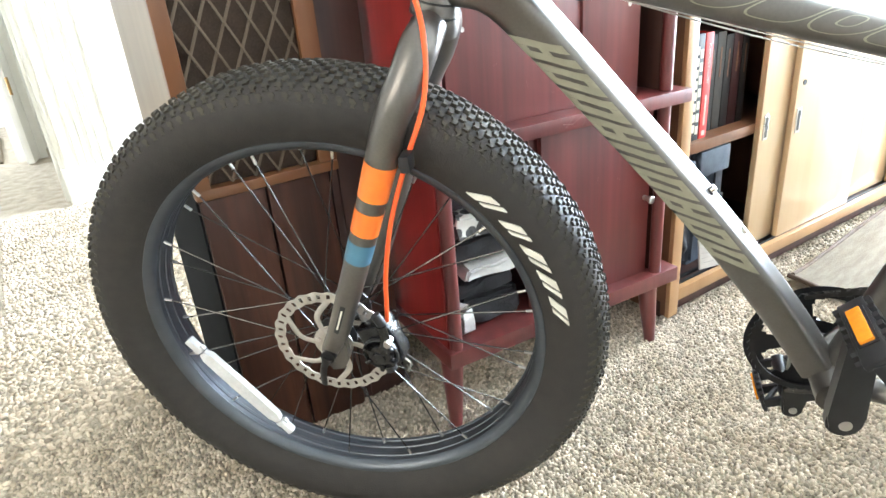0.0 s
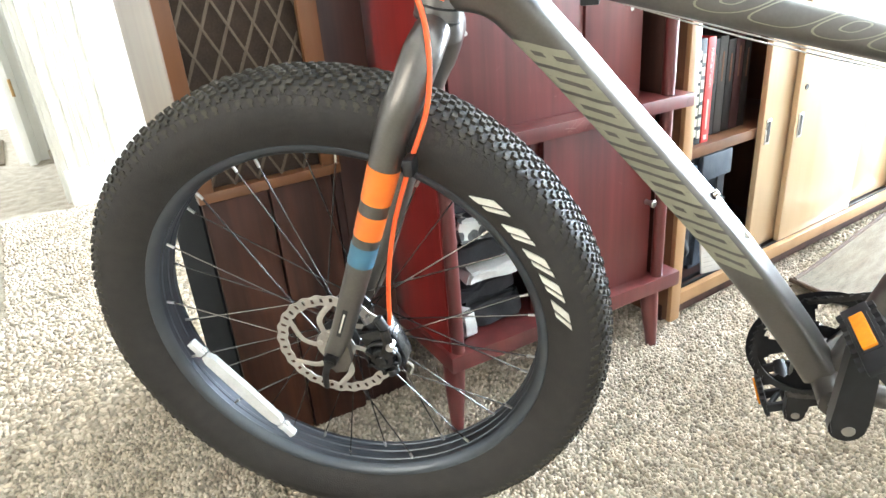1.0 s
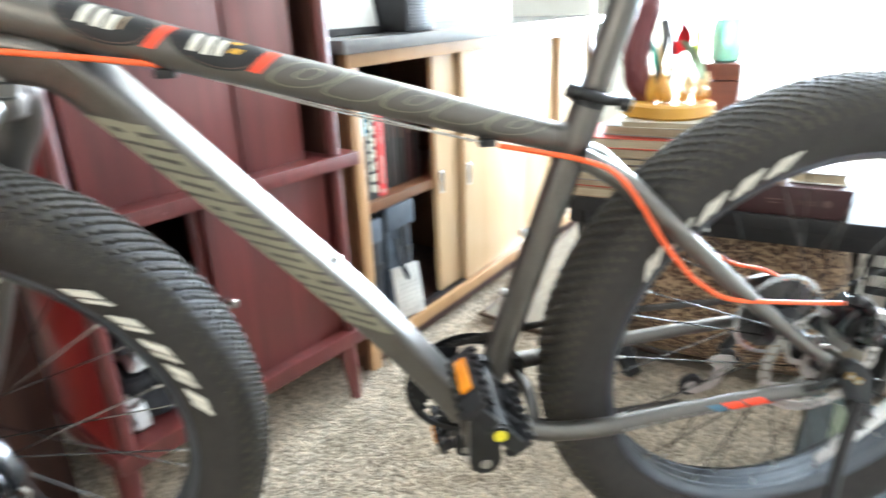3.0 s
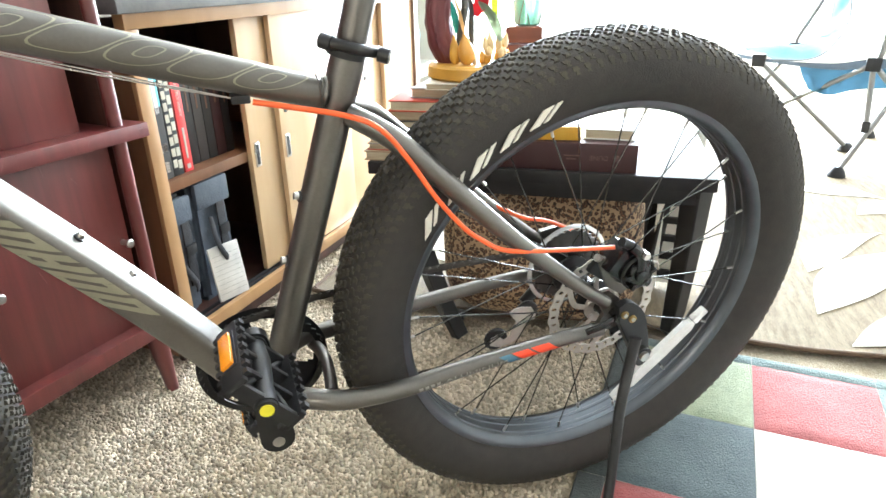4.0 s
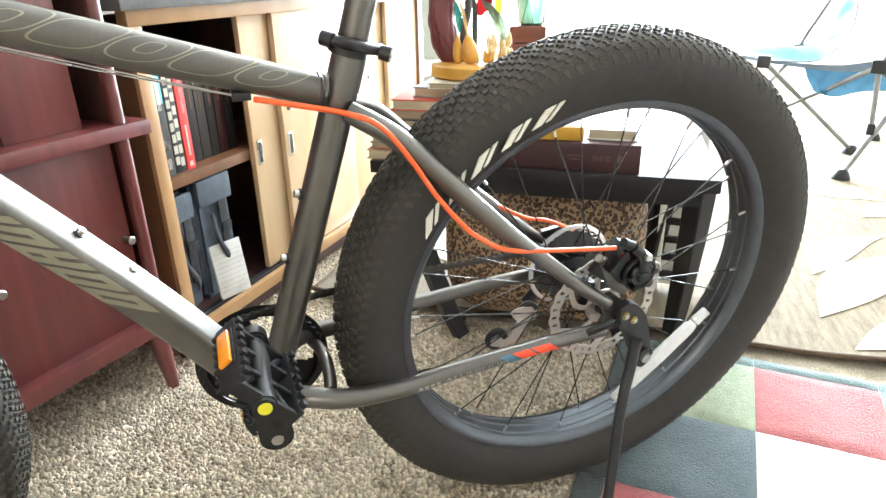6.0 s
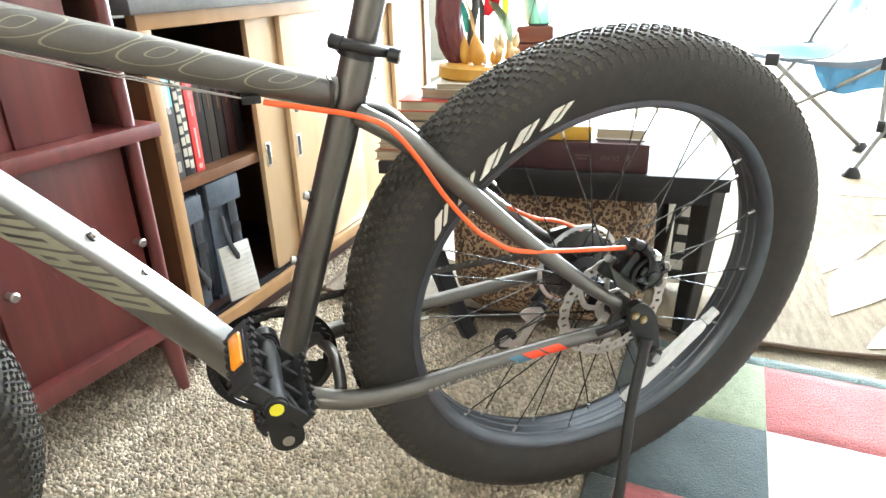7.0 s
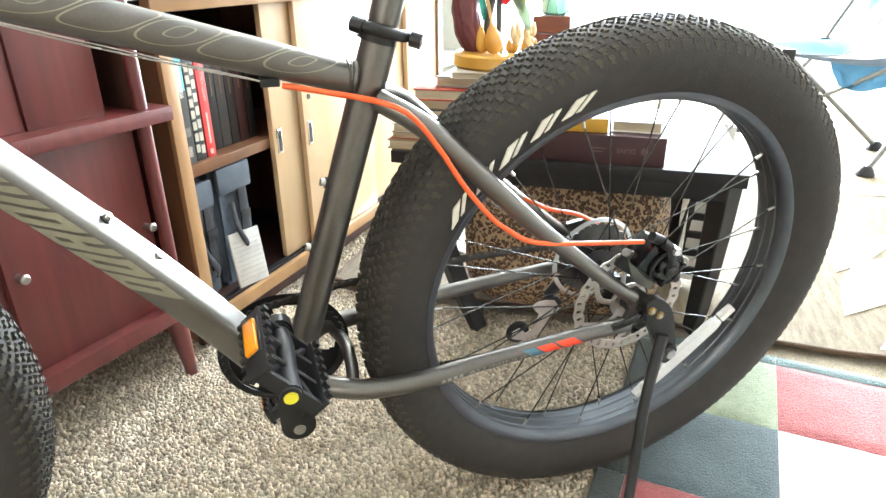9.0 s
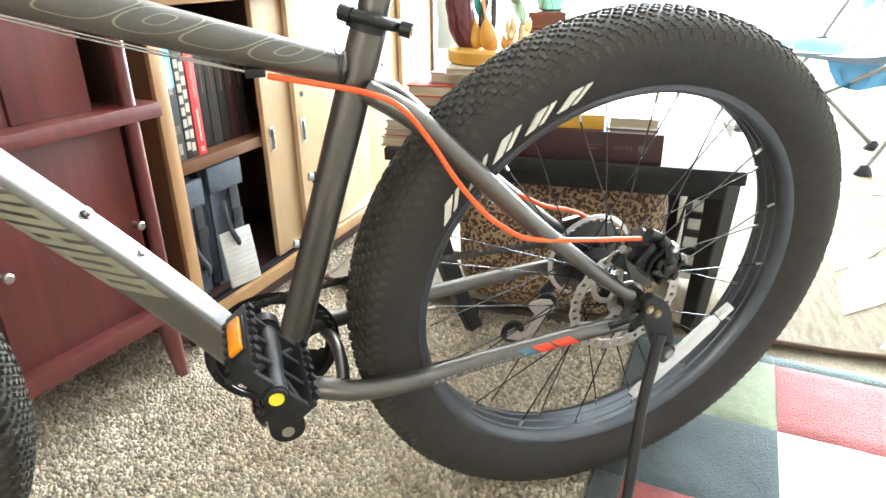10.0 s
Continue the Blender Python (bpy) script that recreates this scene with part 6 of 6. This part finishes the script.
# ==== leopard ottoman ====
def ottoman():
    t = thing("ottoman", TABLE @ Matrix.Translation((0.60, -0.715, 0.020)), "leopard print cube ottoman on the beige rug", "ottoman")
    bm = B()
    # a soft cube: flat faces, well rounded upright edges and shoulders
    for k in range(33):
        w = -1 + 2 * k / 32
        zz = math.copysign(min(abs(math.sin(w * math.pi / 2)), 1.0) ** 0.42, w)
        q = max(1 - abs(zz) ** 3.6, 0.0) ** (1 / 3.6)
        for i in range(64):
            a = 2 * math.pi * i / 64
            c, e = math.cos(a), math.sin(a)
            f = (abs(c) ** 6 + abs(e) ** 6) ** (-1 / 6) * q
            bm.verts.new((0.262 * f * c, 0.242 * f * e, 0.222 + 0.210 * zz))
    bm.verts.ensure_lookup_table()
    for k in range(32):
        for i in range(64):
            p, r = k * 64, k * 64 + 64
            bm.faces.new((bm.verts[p + i], bm.verts[p + (i + 1) % 64], bm.verts[r + (i + 1) % 64], bm.verts[r + i]))
    bmesh.ops.remove_doubles(bm, verts=bm.verts[:], dist=0.0005)
    part("cushion", bm, M["leopard"], t)
    for x in (-0.2, 0.2):
        for y in (-0.2, 0.2):
            part("foot", tube(B(), ((x, y, 0.0), (x, y, 0.022)), (0.016, 0.02), 12), M["black_plastic"], t)


ottoman()

# dark cushion and white wire rack behind the ottoman
cush = thing("floor_cushion", ROOM @ Matrix.Translation((1.04, -0.725, 0.028)), "dark fuzzy cushion standing behind the ottoman", "cushion")
bm = B()
bmesh.ops.create_uvsphere(bm, u_segments=28, v_segments=18, radius=0.185)
for v in bm.verts:
    v.co.x *= 0.4
    v.co.z = v.co.z + 0.187
    v.co += v.normal * 0.01 * noise.noise(v.co * 18)
part("cover", bm, M["cloth_black"], cush)
rack = thing("wire_rack", ROOM @ Matrix.Translation((0.97, -0.912, 0.022)), "white rack with dark slats behind the ottoman", "rack")
for y in (-0.036, 0.040):
    part("upright", box(B(), -0.009, 0.009, y - 0.009, y + 0.009, 0.0, 0.43, 0.003), M["white_paint"], rack)
for k in range(8):
    part("slat", box(B(), -0.006, 0.006, -0.0268, 0.0308, 0.035 + k * 0.05, 0.053 + k * 0.05, 0.002), M["black_plastic"], rack)
part("back_board", box(B(), 0.010, 0.014, -0.045, 0.049, 0.01, 0.43, 0.001), M["white_paint"], rack)


# ==== folding camp chair ====
def thin_cloth(name, base, deep):
    """Nylon that lets part of the daylight through."""
    m = mat(name, base, 0.6, var=deep, scale=30, bump=0.0008, bump_scale=150)
    nt = m.node_tree
    mixer, glow = nt.nodes.new("ShaderNodeMixShader"), nt.nodes.new("ShaderNodeBsdfTranslucent")
    glow.inputs["Color"].default_value = (*base, 1)
    mixer.inputs[0].default_value = 0.35
    nt.links.new(nt.nodes["Principled BSDF"].outputs[0], mixer.inputs[1])
    nt.links.new(glow.outputs[0], mixer.inputs[2])
    nt.links.new(mixer.outputs[0], nt.nodes["Material Output"].inputs["Surface"])
    return m


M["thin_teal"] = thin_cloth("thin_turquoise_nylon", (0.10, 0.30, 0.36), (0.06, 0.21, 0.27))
# less than half as bright as thin_teal; the seat's shade is in this blue
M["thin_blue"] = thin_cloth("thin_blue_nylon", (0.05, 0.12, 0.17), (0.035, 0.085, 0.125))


def camp_chair():
    t = thing("camping_chair", CHAIR, "turquoise folding camping chair with grey steel legs", "chair")
    near, left, right, back = (0.038, 0.05, 0.458), (-0.37, 0.10, 0.448), (0.19, 0.16, 0.462), (-0.27, 0.40, 0.47)
    hub = (0.060, 0.03, 0.224)
    feet = [(0.0, 0.0), (0.094, 0.80), (0.0116, 0.46), (-0.556, 0.495), (0.42, 0.22)]
    for f, end in ((0, right), (1, right), (2, left), (3, near), (4, near)):
        part("leg", rod(B(), (feet[f][0], feet[f][1], 0.04), end, 0.0105, 12), M["grey_tube"], t)
    part("leg", rod(B(), near, hub, 0.0105, 12), M["grey_tube"], t)
    part("leg", rod(B(), (feet[3][0], feet[3][1], 0.04), back, 0.0105, 12), M["grey_tube"], t)
    for x, y in feet:
        part("foot", tube(B(), [(x, y, 0.021), (x, y, 0.028), (x, y, 0.048), (x, y, 0.062)], (0.034, 0.034, 0.026, 0.015), 16, flat=0.8), M["black_plastic"], t, "black plastic foot")
    for p in (near, left, right, back):
        part("joint", box(B(), p[0] - 0.026, p[0] + 0.026, p[1] - 0.018, p[1] + 0.018, p[2] - 0.026, p[2] + 0.026, 0.006), M["black_plastic"], t)
    part("joint", box(B(), hub[0] - 0.014, hub[0] + 0.014, hub[1] - 0.014, hub[1] + 0.014, hub[2] - 0.022, hub[2] + 0.022, 0.005), M["black_plastic"], t)
    part("arm_post", tube(B(), smooth_path([near, (0.055, 0.05, 0.50), (0.060, 0.05, 0.593), (0.085, 0.05, 0.70), (0.10, 0.06, 0.80)], 5), 0.0105, 12), M["grey_tube"], t)
    part("back_post", tube(B(), smooth_path([back, (-0.261, 0.40, 0.522), (-0.199, 0.40, 0.664), (-0.12, 0.42, 0.86)], 5), 0.0095, 12), M["grey_tube"], t)

    def cloth(fn, nu, nv, name, mt, label=""):
        bm = B()
        g = [[bm.verts.new(fn(i / nu, j / nv)) for j in range(nv + 1)] for i in range(nu + 1)]
        for i in range(nu):
            for j in range(nv):
                bm.faces.new((g[i][j], g[i + 1][j], g[i + 1][j + 1], g[i][j + 1]))
        bmesh.ops.solidify(bm, geom=bm.faces[:], thickness=0.003)
        return part(name, bm, mt, t, label)

    def between(inner, outer, ripple, seed):
        """A surface from one curve to another, with gathers running across."""
        P, Q = smooth_path(inner, 6), smooth_path(outer, 6)
        def fn(u, v):
            a = [float(np.interp(u * (len(P) - 1), range(len(P)), [p[i] for p in P])) for i in range(3)]
            b = [float(np.interp(u * (len(Q) - 1), range(len(Q)), [q[i] for q in Q])) for i in range(3)]
            n = ripple * math.sin(math.pi * v) * (noise.noise((u * 11, v * 2.0, seed)) + 0.6 * math.sin(26 * u + 3 * v + seed))
            return tuple(a[i] + (b[i] - a[i]) * v + n * (0.4, 0.6, 0.5)[i] for i in range(3))
        return fn

    edge = [(-0.32, 0.10, 0.452), (-0.181, 0.10, 0.462), (-0.111, 0.10, 0.52), (-0.079, 0.10, 0.606), (-0.082, 0.10, 0.689), (-0.10, 0.12, 0.86)]
    body = cloth(between(edge, [(-0.458, 0.22, 0.480), (-0.33, 0.27, 0.497), (-0.226, 0.30, 0.505), (-0.158, 0.30, 0.58), (-0.153, 0.30, 0.68), (-0.15, 0.32, 0.86)], 0.022, 1.0), 48, 14, "sling", M["thin_teal"], "turquoise nylon sling side")
    part("piping", tube(B(), smooth_path(edge, 6), 0.004, 8), M["c_slate"], body, "dark edge piping")
    cloth(between([(-0.47, 0.12, 0.470), (-0.30, 0.10, 0.452), (-0.10, 0.08, 0.452), (0.04, 0.06, 0.478), (0.22, 0.12, 0.474)], [(-0.44, 0.12, 0.450), (-0.30, 0.10, 0.438), (-0.10, 0.09, 0.425), (0.04, 0.075, 0.438), (0.22, 0.13, 0.440)], 0.004, 2.0), 30, 3, "seat_edge", M["c_slate"], "grey bound seat edge")
    cloth(between([(-0.22, 0.12, 0.436), (-0.10, 0.11, 0.424), (0.04, 0.10, 0.438), (0.24, 0.15, 0.44)], [(-0.17, 0.17, 0.33), (-0.09, 0.18, 0.312), (0.02, 0.18, 0.345), (0.24, 0.2, 0.36)], 0.014, 4.0), 24, 10, "seat", M["thin_blue"], "blue nylon seat, darkened for the shade it hangs in")
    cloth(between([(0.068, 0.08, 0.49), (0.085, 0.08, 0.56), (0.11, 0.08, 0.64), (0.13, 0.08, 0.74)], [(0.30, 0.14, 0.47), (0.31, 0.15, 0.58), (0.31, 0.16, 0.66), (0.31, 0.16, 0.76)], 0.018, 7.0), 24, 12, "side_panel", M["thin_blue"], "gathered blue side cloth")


camp_chair()


# ==== in the walnut sideboard ====
def upright_book(x, th, hgt, dep, cover, label, bars, y=0.062, lean=0.0):
    t = thing("book", CAB_BOOK @ Matrix.Translation((x + 0.03, y, 0.4125)) @ Matrix.Rotation(radians(lean), 4, "Y"), label, "book", "books on the sideboard shelf")
    part("page_block", box(B(), 0.002, th - 0.002, 0.006, dep - 0.003, 0.003, hgt - 0.004), M["paper"], t, smooth=False)
    part("cover", box(B(), 0.0, 0.002, 0.0, dep, 0.0, hgt, 0.0005), cover, t)
    part("cover", box(B(), th - 0.002, th, 0.0, dep, 0.0, hgt, 0.0005), cover, t)
    part("spine", box(B(), 0.0, th, -0.002, 0.003, 0.0, hgt, 0.0012), cover, t)
    for z0, z1, x0, x1, mt in bars:
        part("print_bar", box(B(), th * x0, th * x1, -0.0028, -0.0018, hgt * z0, hgt * z1), M[mt], t, smooth=False)
    return t


upright_book(0.004, 0.020, 0.225, 0.15, M["c_maroon"], "maroon hardback book standing upright", [(0.1, 0.4, 0.35, 0.6, "c_pale")])
upright_book(0.026, 0.026, 0.235, 0.16, M["c_teal"], "teal and black illustrated book standing upright", [(0.0, 0.66, 0.0, 1.0, "c_dark"), (0.06, 0.16, 0.3, 0.7, "c_pale"), (0.25, 0.33, 0.25, 0.8, "c_pale"), (0.6, 0.9, 0.3, 0.7, "c_white")])
upright_book(0.054, 0.030, 0.235, 0.16, M["c_black"], "black paperback with bold cream lettering blocks", [(0.08 + 0.105 * q, 0.155 + 0.105 * q, 0.1, 0.46, "c_cream") for q in range(8)] + [(0.06 + 0.12 * q, 0.14 + 0.12 * q, 0.55, 0.92, "c_cream") for q in range(7)])
redbook = upright_book(0.088, 0.026, 0.235, 0.16, M["c_red2"], "bright red book standing upright", [(0.13, 0.42, 0.4, 0.62, "c_pale"), (0.03, 0.075, 0.3, 0.7, "c_pale")])
txt = bpy.data.curves.new("title", "FONT")
txt.body, txt.size, txt.extrude, txt.align_x, txt.align_y = "FURIOUSLY HAPPY", 0.0105, 0.0002, "CENTER", "CENTER"
tob = new("title", txt)
dg = bpy.context.evaluated_depsgraph_get()
tme = bpy.data.meshes.new_from_object(tob.evaluated_get(dg))
bpy.data.objects.remove(tob)
title = part_mesh("title", tme, M["c_pale"], redbook, "white printed title", smooth=False)
title.matrix_basis = Matrix.Translation((0.013, -0.0026, 0.168)) @ Matrix.Rotation(radians(90), 4, "X") @ Matrix.Rotation(radians(-90), 4, "Z")
for x, th, hgt, c, word in ((0.117, 0.024, 0.228, "c_maroon", "dark maroon"), (0.143, 0.026, 0.222, "c_black", "black"), (0.171, 0.03, 0.225, "c_dark", "dark grey"), (0.203, 0.028, 0.215, "c_black", "black"), (0.233, 0.032, 0.23, "c_maroon", "dark maroon"), (0.268, 0.026, 0.22, "c_black", "black")):
    upright_book(x, th, hgt, 0.16, M[c], "%s hardback book standing upright in shadow" % word, [(0.55, 0.85, 0.42, 0.6, "c_brown")], y=0.09)


def nylon_bag(x0, x1, hgt, label, seed):
    """A soft upright nylon case with a lid seam, a webbing strap and a side pocket."""
    t = thing("camera_bag", CAB_BOOK @ Matrix.Translation((0, 0.06, 0.0805)), label, "bag", "bags in the sideboard")
    bm = B()
    box(bm, x0, x1, 0.0, 0.22, 0.0, hgt)
    bmesh.ops.subdivide_edges(bm, edges=bm.edges[:], cuts=6, use_grid_fill=True)
    bmesh.ops.bevel(bm, geom=[e for e in bm.edges if e.calc_face_angle(0) > 0.9], offset=0.014, segments=3, affect="EDGES")
    for v in bm.verts:
        v.co += v.normal * 0.008 * noise.noise(v.co * 16 + Vector((seed, 0, 0)))
    part("body", bm, M["cloth_navy"], t)
    xm = (x0 + x1) / 2
    part("strap", box(B(), xm + 0.006, xm + 0.032, -0.012, -0.007, hgt * 0.25, hgt * 0.98, 0.002), M["cloth_black"], t, "black webbing strap")
    part("flap", box(B(), x0 + 0.004, x1 - 0.004, -0.013, 0.0, hgt * 0.78, hgt * 0.99, 0.006), M["cloth_navy"], t)
    part("strap_loop", tube(B(), smooth_path([(xm - 0.02, -0.012, hgt * 0.70), (xm - 0.028, -0.03, hgt * 0.5), (xm + 0.0, -0.032, hgt * 0.3), (xm + 0.02, -0.012, hgt * 0.2)], 5), 0.008, 8, flat=0.3), M["cloth_black"], t)
    part("buckle", box(B(), xm + 0.003, xm + 0.035, -0.017, -0.011, hgt * 0.52, hgt * 0.60, 0.002), M["black_plastic"], t)


nylon_bag(0.010, 0.105, 0.29, "slate blue nylon case standing in the sideboard", 1)
nylon_bag(0.115, 0.235, 0.305, "dark slate nylon case with webbing straps", 5)
nb = thing("notebook", CAB_BOOK @ Matrix.Translation((0.115, 0.022, 0.0890)) @ Matrix.Rotation(radians(-14), 4, "Z") @ Matrix.Rotation(radians(-9), 4, "X"), "white lined notepad leaning on the bags", "notepad")
part("page_pad", box(B(), 0.0, 0.085, 0.0, 0.006, 0.0, 0.135, 0.0006), M["c_white"], nb)
for k in range(9):
    part("ruled_line", box(B(), 0.006, 0.079, -0.0006, -0.0001, 0.016 + k * 0.012, 0.0166 + k * 0.012), M["c_grey"], nb, smooth=False)

# on the sideboard: picture frame and small black speaker
pf = thing("picture_frame", CAB_BOOK @ Matrix.Translation((0.03, 0.10, 0.7865)) @ Matrix.Rotation(radians(-12), 4, "X"), "black picture frame standing on the sideboard", "picture frame")
for a, b2, c, d2 in ((0.0, 0.20, 0.0, 0.016), (0.0, 0.20, 0.134, 0.15), (0.0, 0.016, 0.0165, 0.1335), (0.184, 0.20, 0.0165, 0.1335)):
    part("frame_bar", box(B(), a, b2, 0.0, 0.014, c, d2, 0.002), M["black_wood"], pf)
part("picture", box(B(), 0.0165, 0.1835, 0.006, 0.010, 0.0165, 0.1335), M["c_white"], pf, "pale photo print", smooth=False)
sp = thing("small_speaker", CAB_BOOK @ Matrix.Translation((0.22, 0.03, 0.7865)), "small black ribbed speaker box", "speaker")
part("body", box(B(), 0.0, 0.11, 0.0, 0.09, 0.0, 0.075, 0.008), M["black_plastic"], sp)
for k in range(9):
    part("rib", box(B(), 0.006, 0.104, -0.003, -0.0002, 0.008 + k * 0.0072, 0.011 + k * 0.0072, 0.0008), M["black_plastic"], sp)

# tall dark shelf beyond the sideboard
sh = thing("bookcase", CAB_BOOK @ Matrix.Translation((1.325, 0.02, 0.0)), "dark open bookcase beside the sideboard", "bookcase")
for x in (0.0, 0.42):
    part("side_panel", box(B(), x, x + 0.02, 0.0, 0.34, 0.0, 1.25, 0.002), M["white_paint"], sh)
for zz in (0.04, 0.44, 0.84, 1.23):
    part("shelf", box(B(), 0.0205, 0.4195, 0.0, 0.34, zz, zz + 0.018, 0.002), M["white_paint"], sh)
part("back_panel", box(B(), 0.0205, 0.4195, 0.325, 0.338, 0.06, 1.228), M["black_wood"], sh)
tin = thing("storage_tin", CAB_BOOK @ Matrix.Translation((1.46, 0.12, 0.4585)) @ Matrix.Scale(0.8, 4), "pale canister with teal folded cloth on top", "canister")
part("body", lathe(B(), [(0.0, 0.0), (0.055, 0.0), (0.06, 0.01), (0.06, 0.14), (0.0, 0.14)], 28, "z", closed=False), M["c_white"], tin)
part("lid", lathe(B(), [(0.0, 0.1405), (0.064, 0.1405), (0.066, 0.16), (0.06, 0.2), (0.0, 0.205)], 28, "z", closed=False), M["teal_cloth"], tin, "teal cloth lid")


# ==== clothes in the red cabinet ====
def folded(name, x0, x1, y0, y1, z0, hgt, mt, label, seed, spots=()):
    t = thing(name, CAB_RED, label, "clothing", "clothes in the red cabinet")
    bm = B()
    box(bm, x0, x1, y0, y1, z0, z0 + hgt)
    bmesh.ops.subdivide_edges(bm, edges=bm.edges[:], cuts=9, use_grid_fill=True)
    bmesh.ops.bevel(bm, geom=[e for e in bm.edges if e.calc_face_angle(0) > 0.9], offset=hgt * 0.3, segments=3, affect="EDGES")
    for v in bm.verts:
        k = (v.co.z - z0) / hgt
        v.co += Vector((noise.noise(v.co * 22 + Vector((seed, 0, 0))), noise.noise(v.co * 22 + Vector((0, seed, 0))), 0.9 * k * noise.noise(v.co * 14 + Vector((0, 0, seed))))) * 0.014
        v.co.z = max(v.co.z, z0 + 0.0005)
    part("cloth", bm, M[mt], t)


folded("folded_shirt", -0.50, -0.345, 0.05, 0.30, 0.181, 0.055, "cloth_black", "dark folded sweater on the cabinet floor", 3)
folded("folded_shirt", -0.505, -0.35, 0.06, 0.30, 0.242, 0.035, "cloth_black", "black folded shirt in a heap", 6)
folded("folded_shirt", -0.48, -0.36, 0.045, 0.27, 0.283, 0.028, "cloth_white", "white folded shirt between dark ones", 9)
folded("folded_shirt", -0.505, -0.345, 0.06, 0.30, 0.316, 0.045, "cloth_black", "black folded trousers in a heap", 12)
folded("folded_shirt", -0.50, -0.36, 0.05, 0.29, 0.366, 0.05, "cloth_dots", "white dotted cloth bundled on top", 15)
folded("folded_shirt", -0.505, -0.35, 0.07, 0.30, 0.421, 0.05, "cloth_black", "black cloth bundle at the top", 18)
folded("sock", -0.515, -0.485, 0.03, 0.10, 0.181, 0.06, "cloth_white", "rolled white sock by the cabinet post", 21)

# ==== beyond the doorway ====
door = thing("door_1", ROOM @ Matrix.Translation((-0.92, 3.30, 0)) @ Matrix.Rotation(radians(78), 4, "Z"), "white panelled door standing open", "door", kind="structure")
part("door_leaf", box(B(), 0, 0.76, 0, 0.035, 0.01, 2.03, 0.002), M["white_paint"], door)
part("hinge", tube(B(), [(-0.004, -0.004, 0.38), (-0.004, -0.004, 0.47)], 0.008, 10), M["brass"], door, "brass door hinge")
wall_piece("trim_hall", -1.0, -0.85, 3.45, 3.55, 0, 2.1, M["white_paint"], "white hall door trim", "trim")
mat1 = thing("door_mat", ROOM @ Matrix.Translation((-1.62, 3.5, 0.0)), "pale woven mat on the hall floor", "mat")
part("mat_body", box(B(), 0, 0.55, 0, 0.8, 0.001, 0.012, 0.003), M["rug_beige"], mat1)
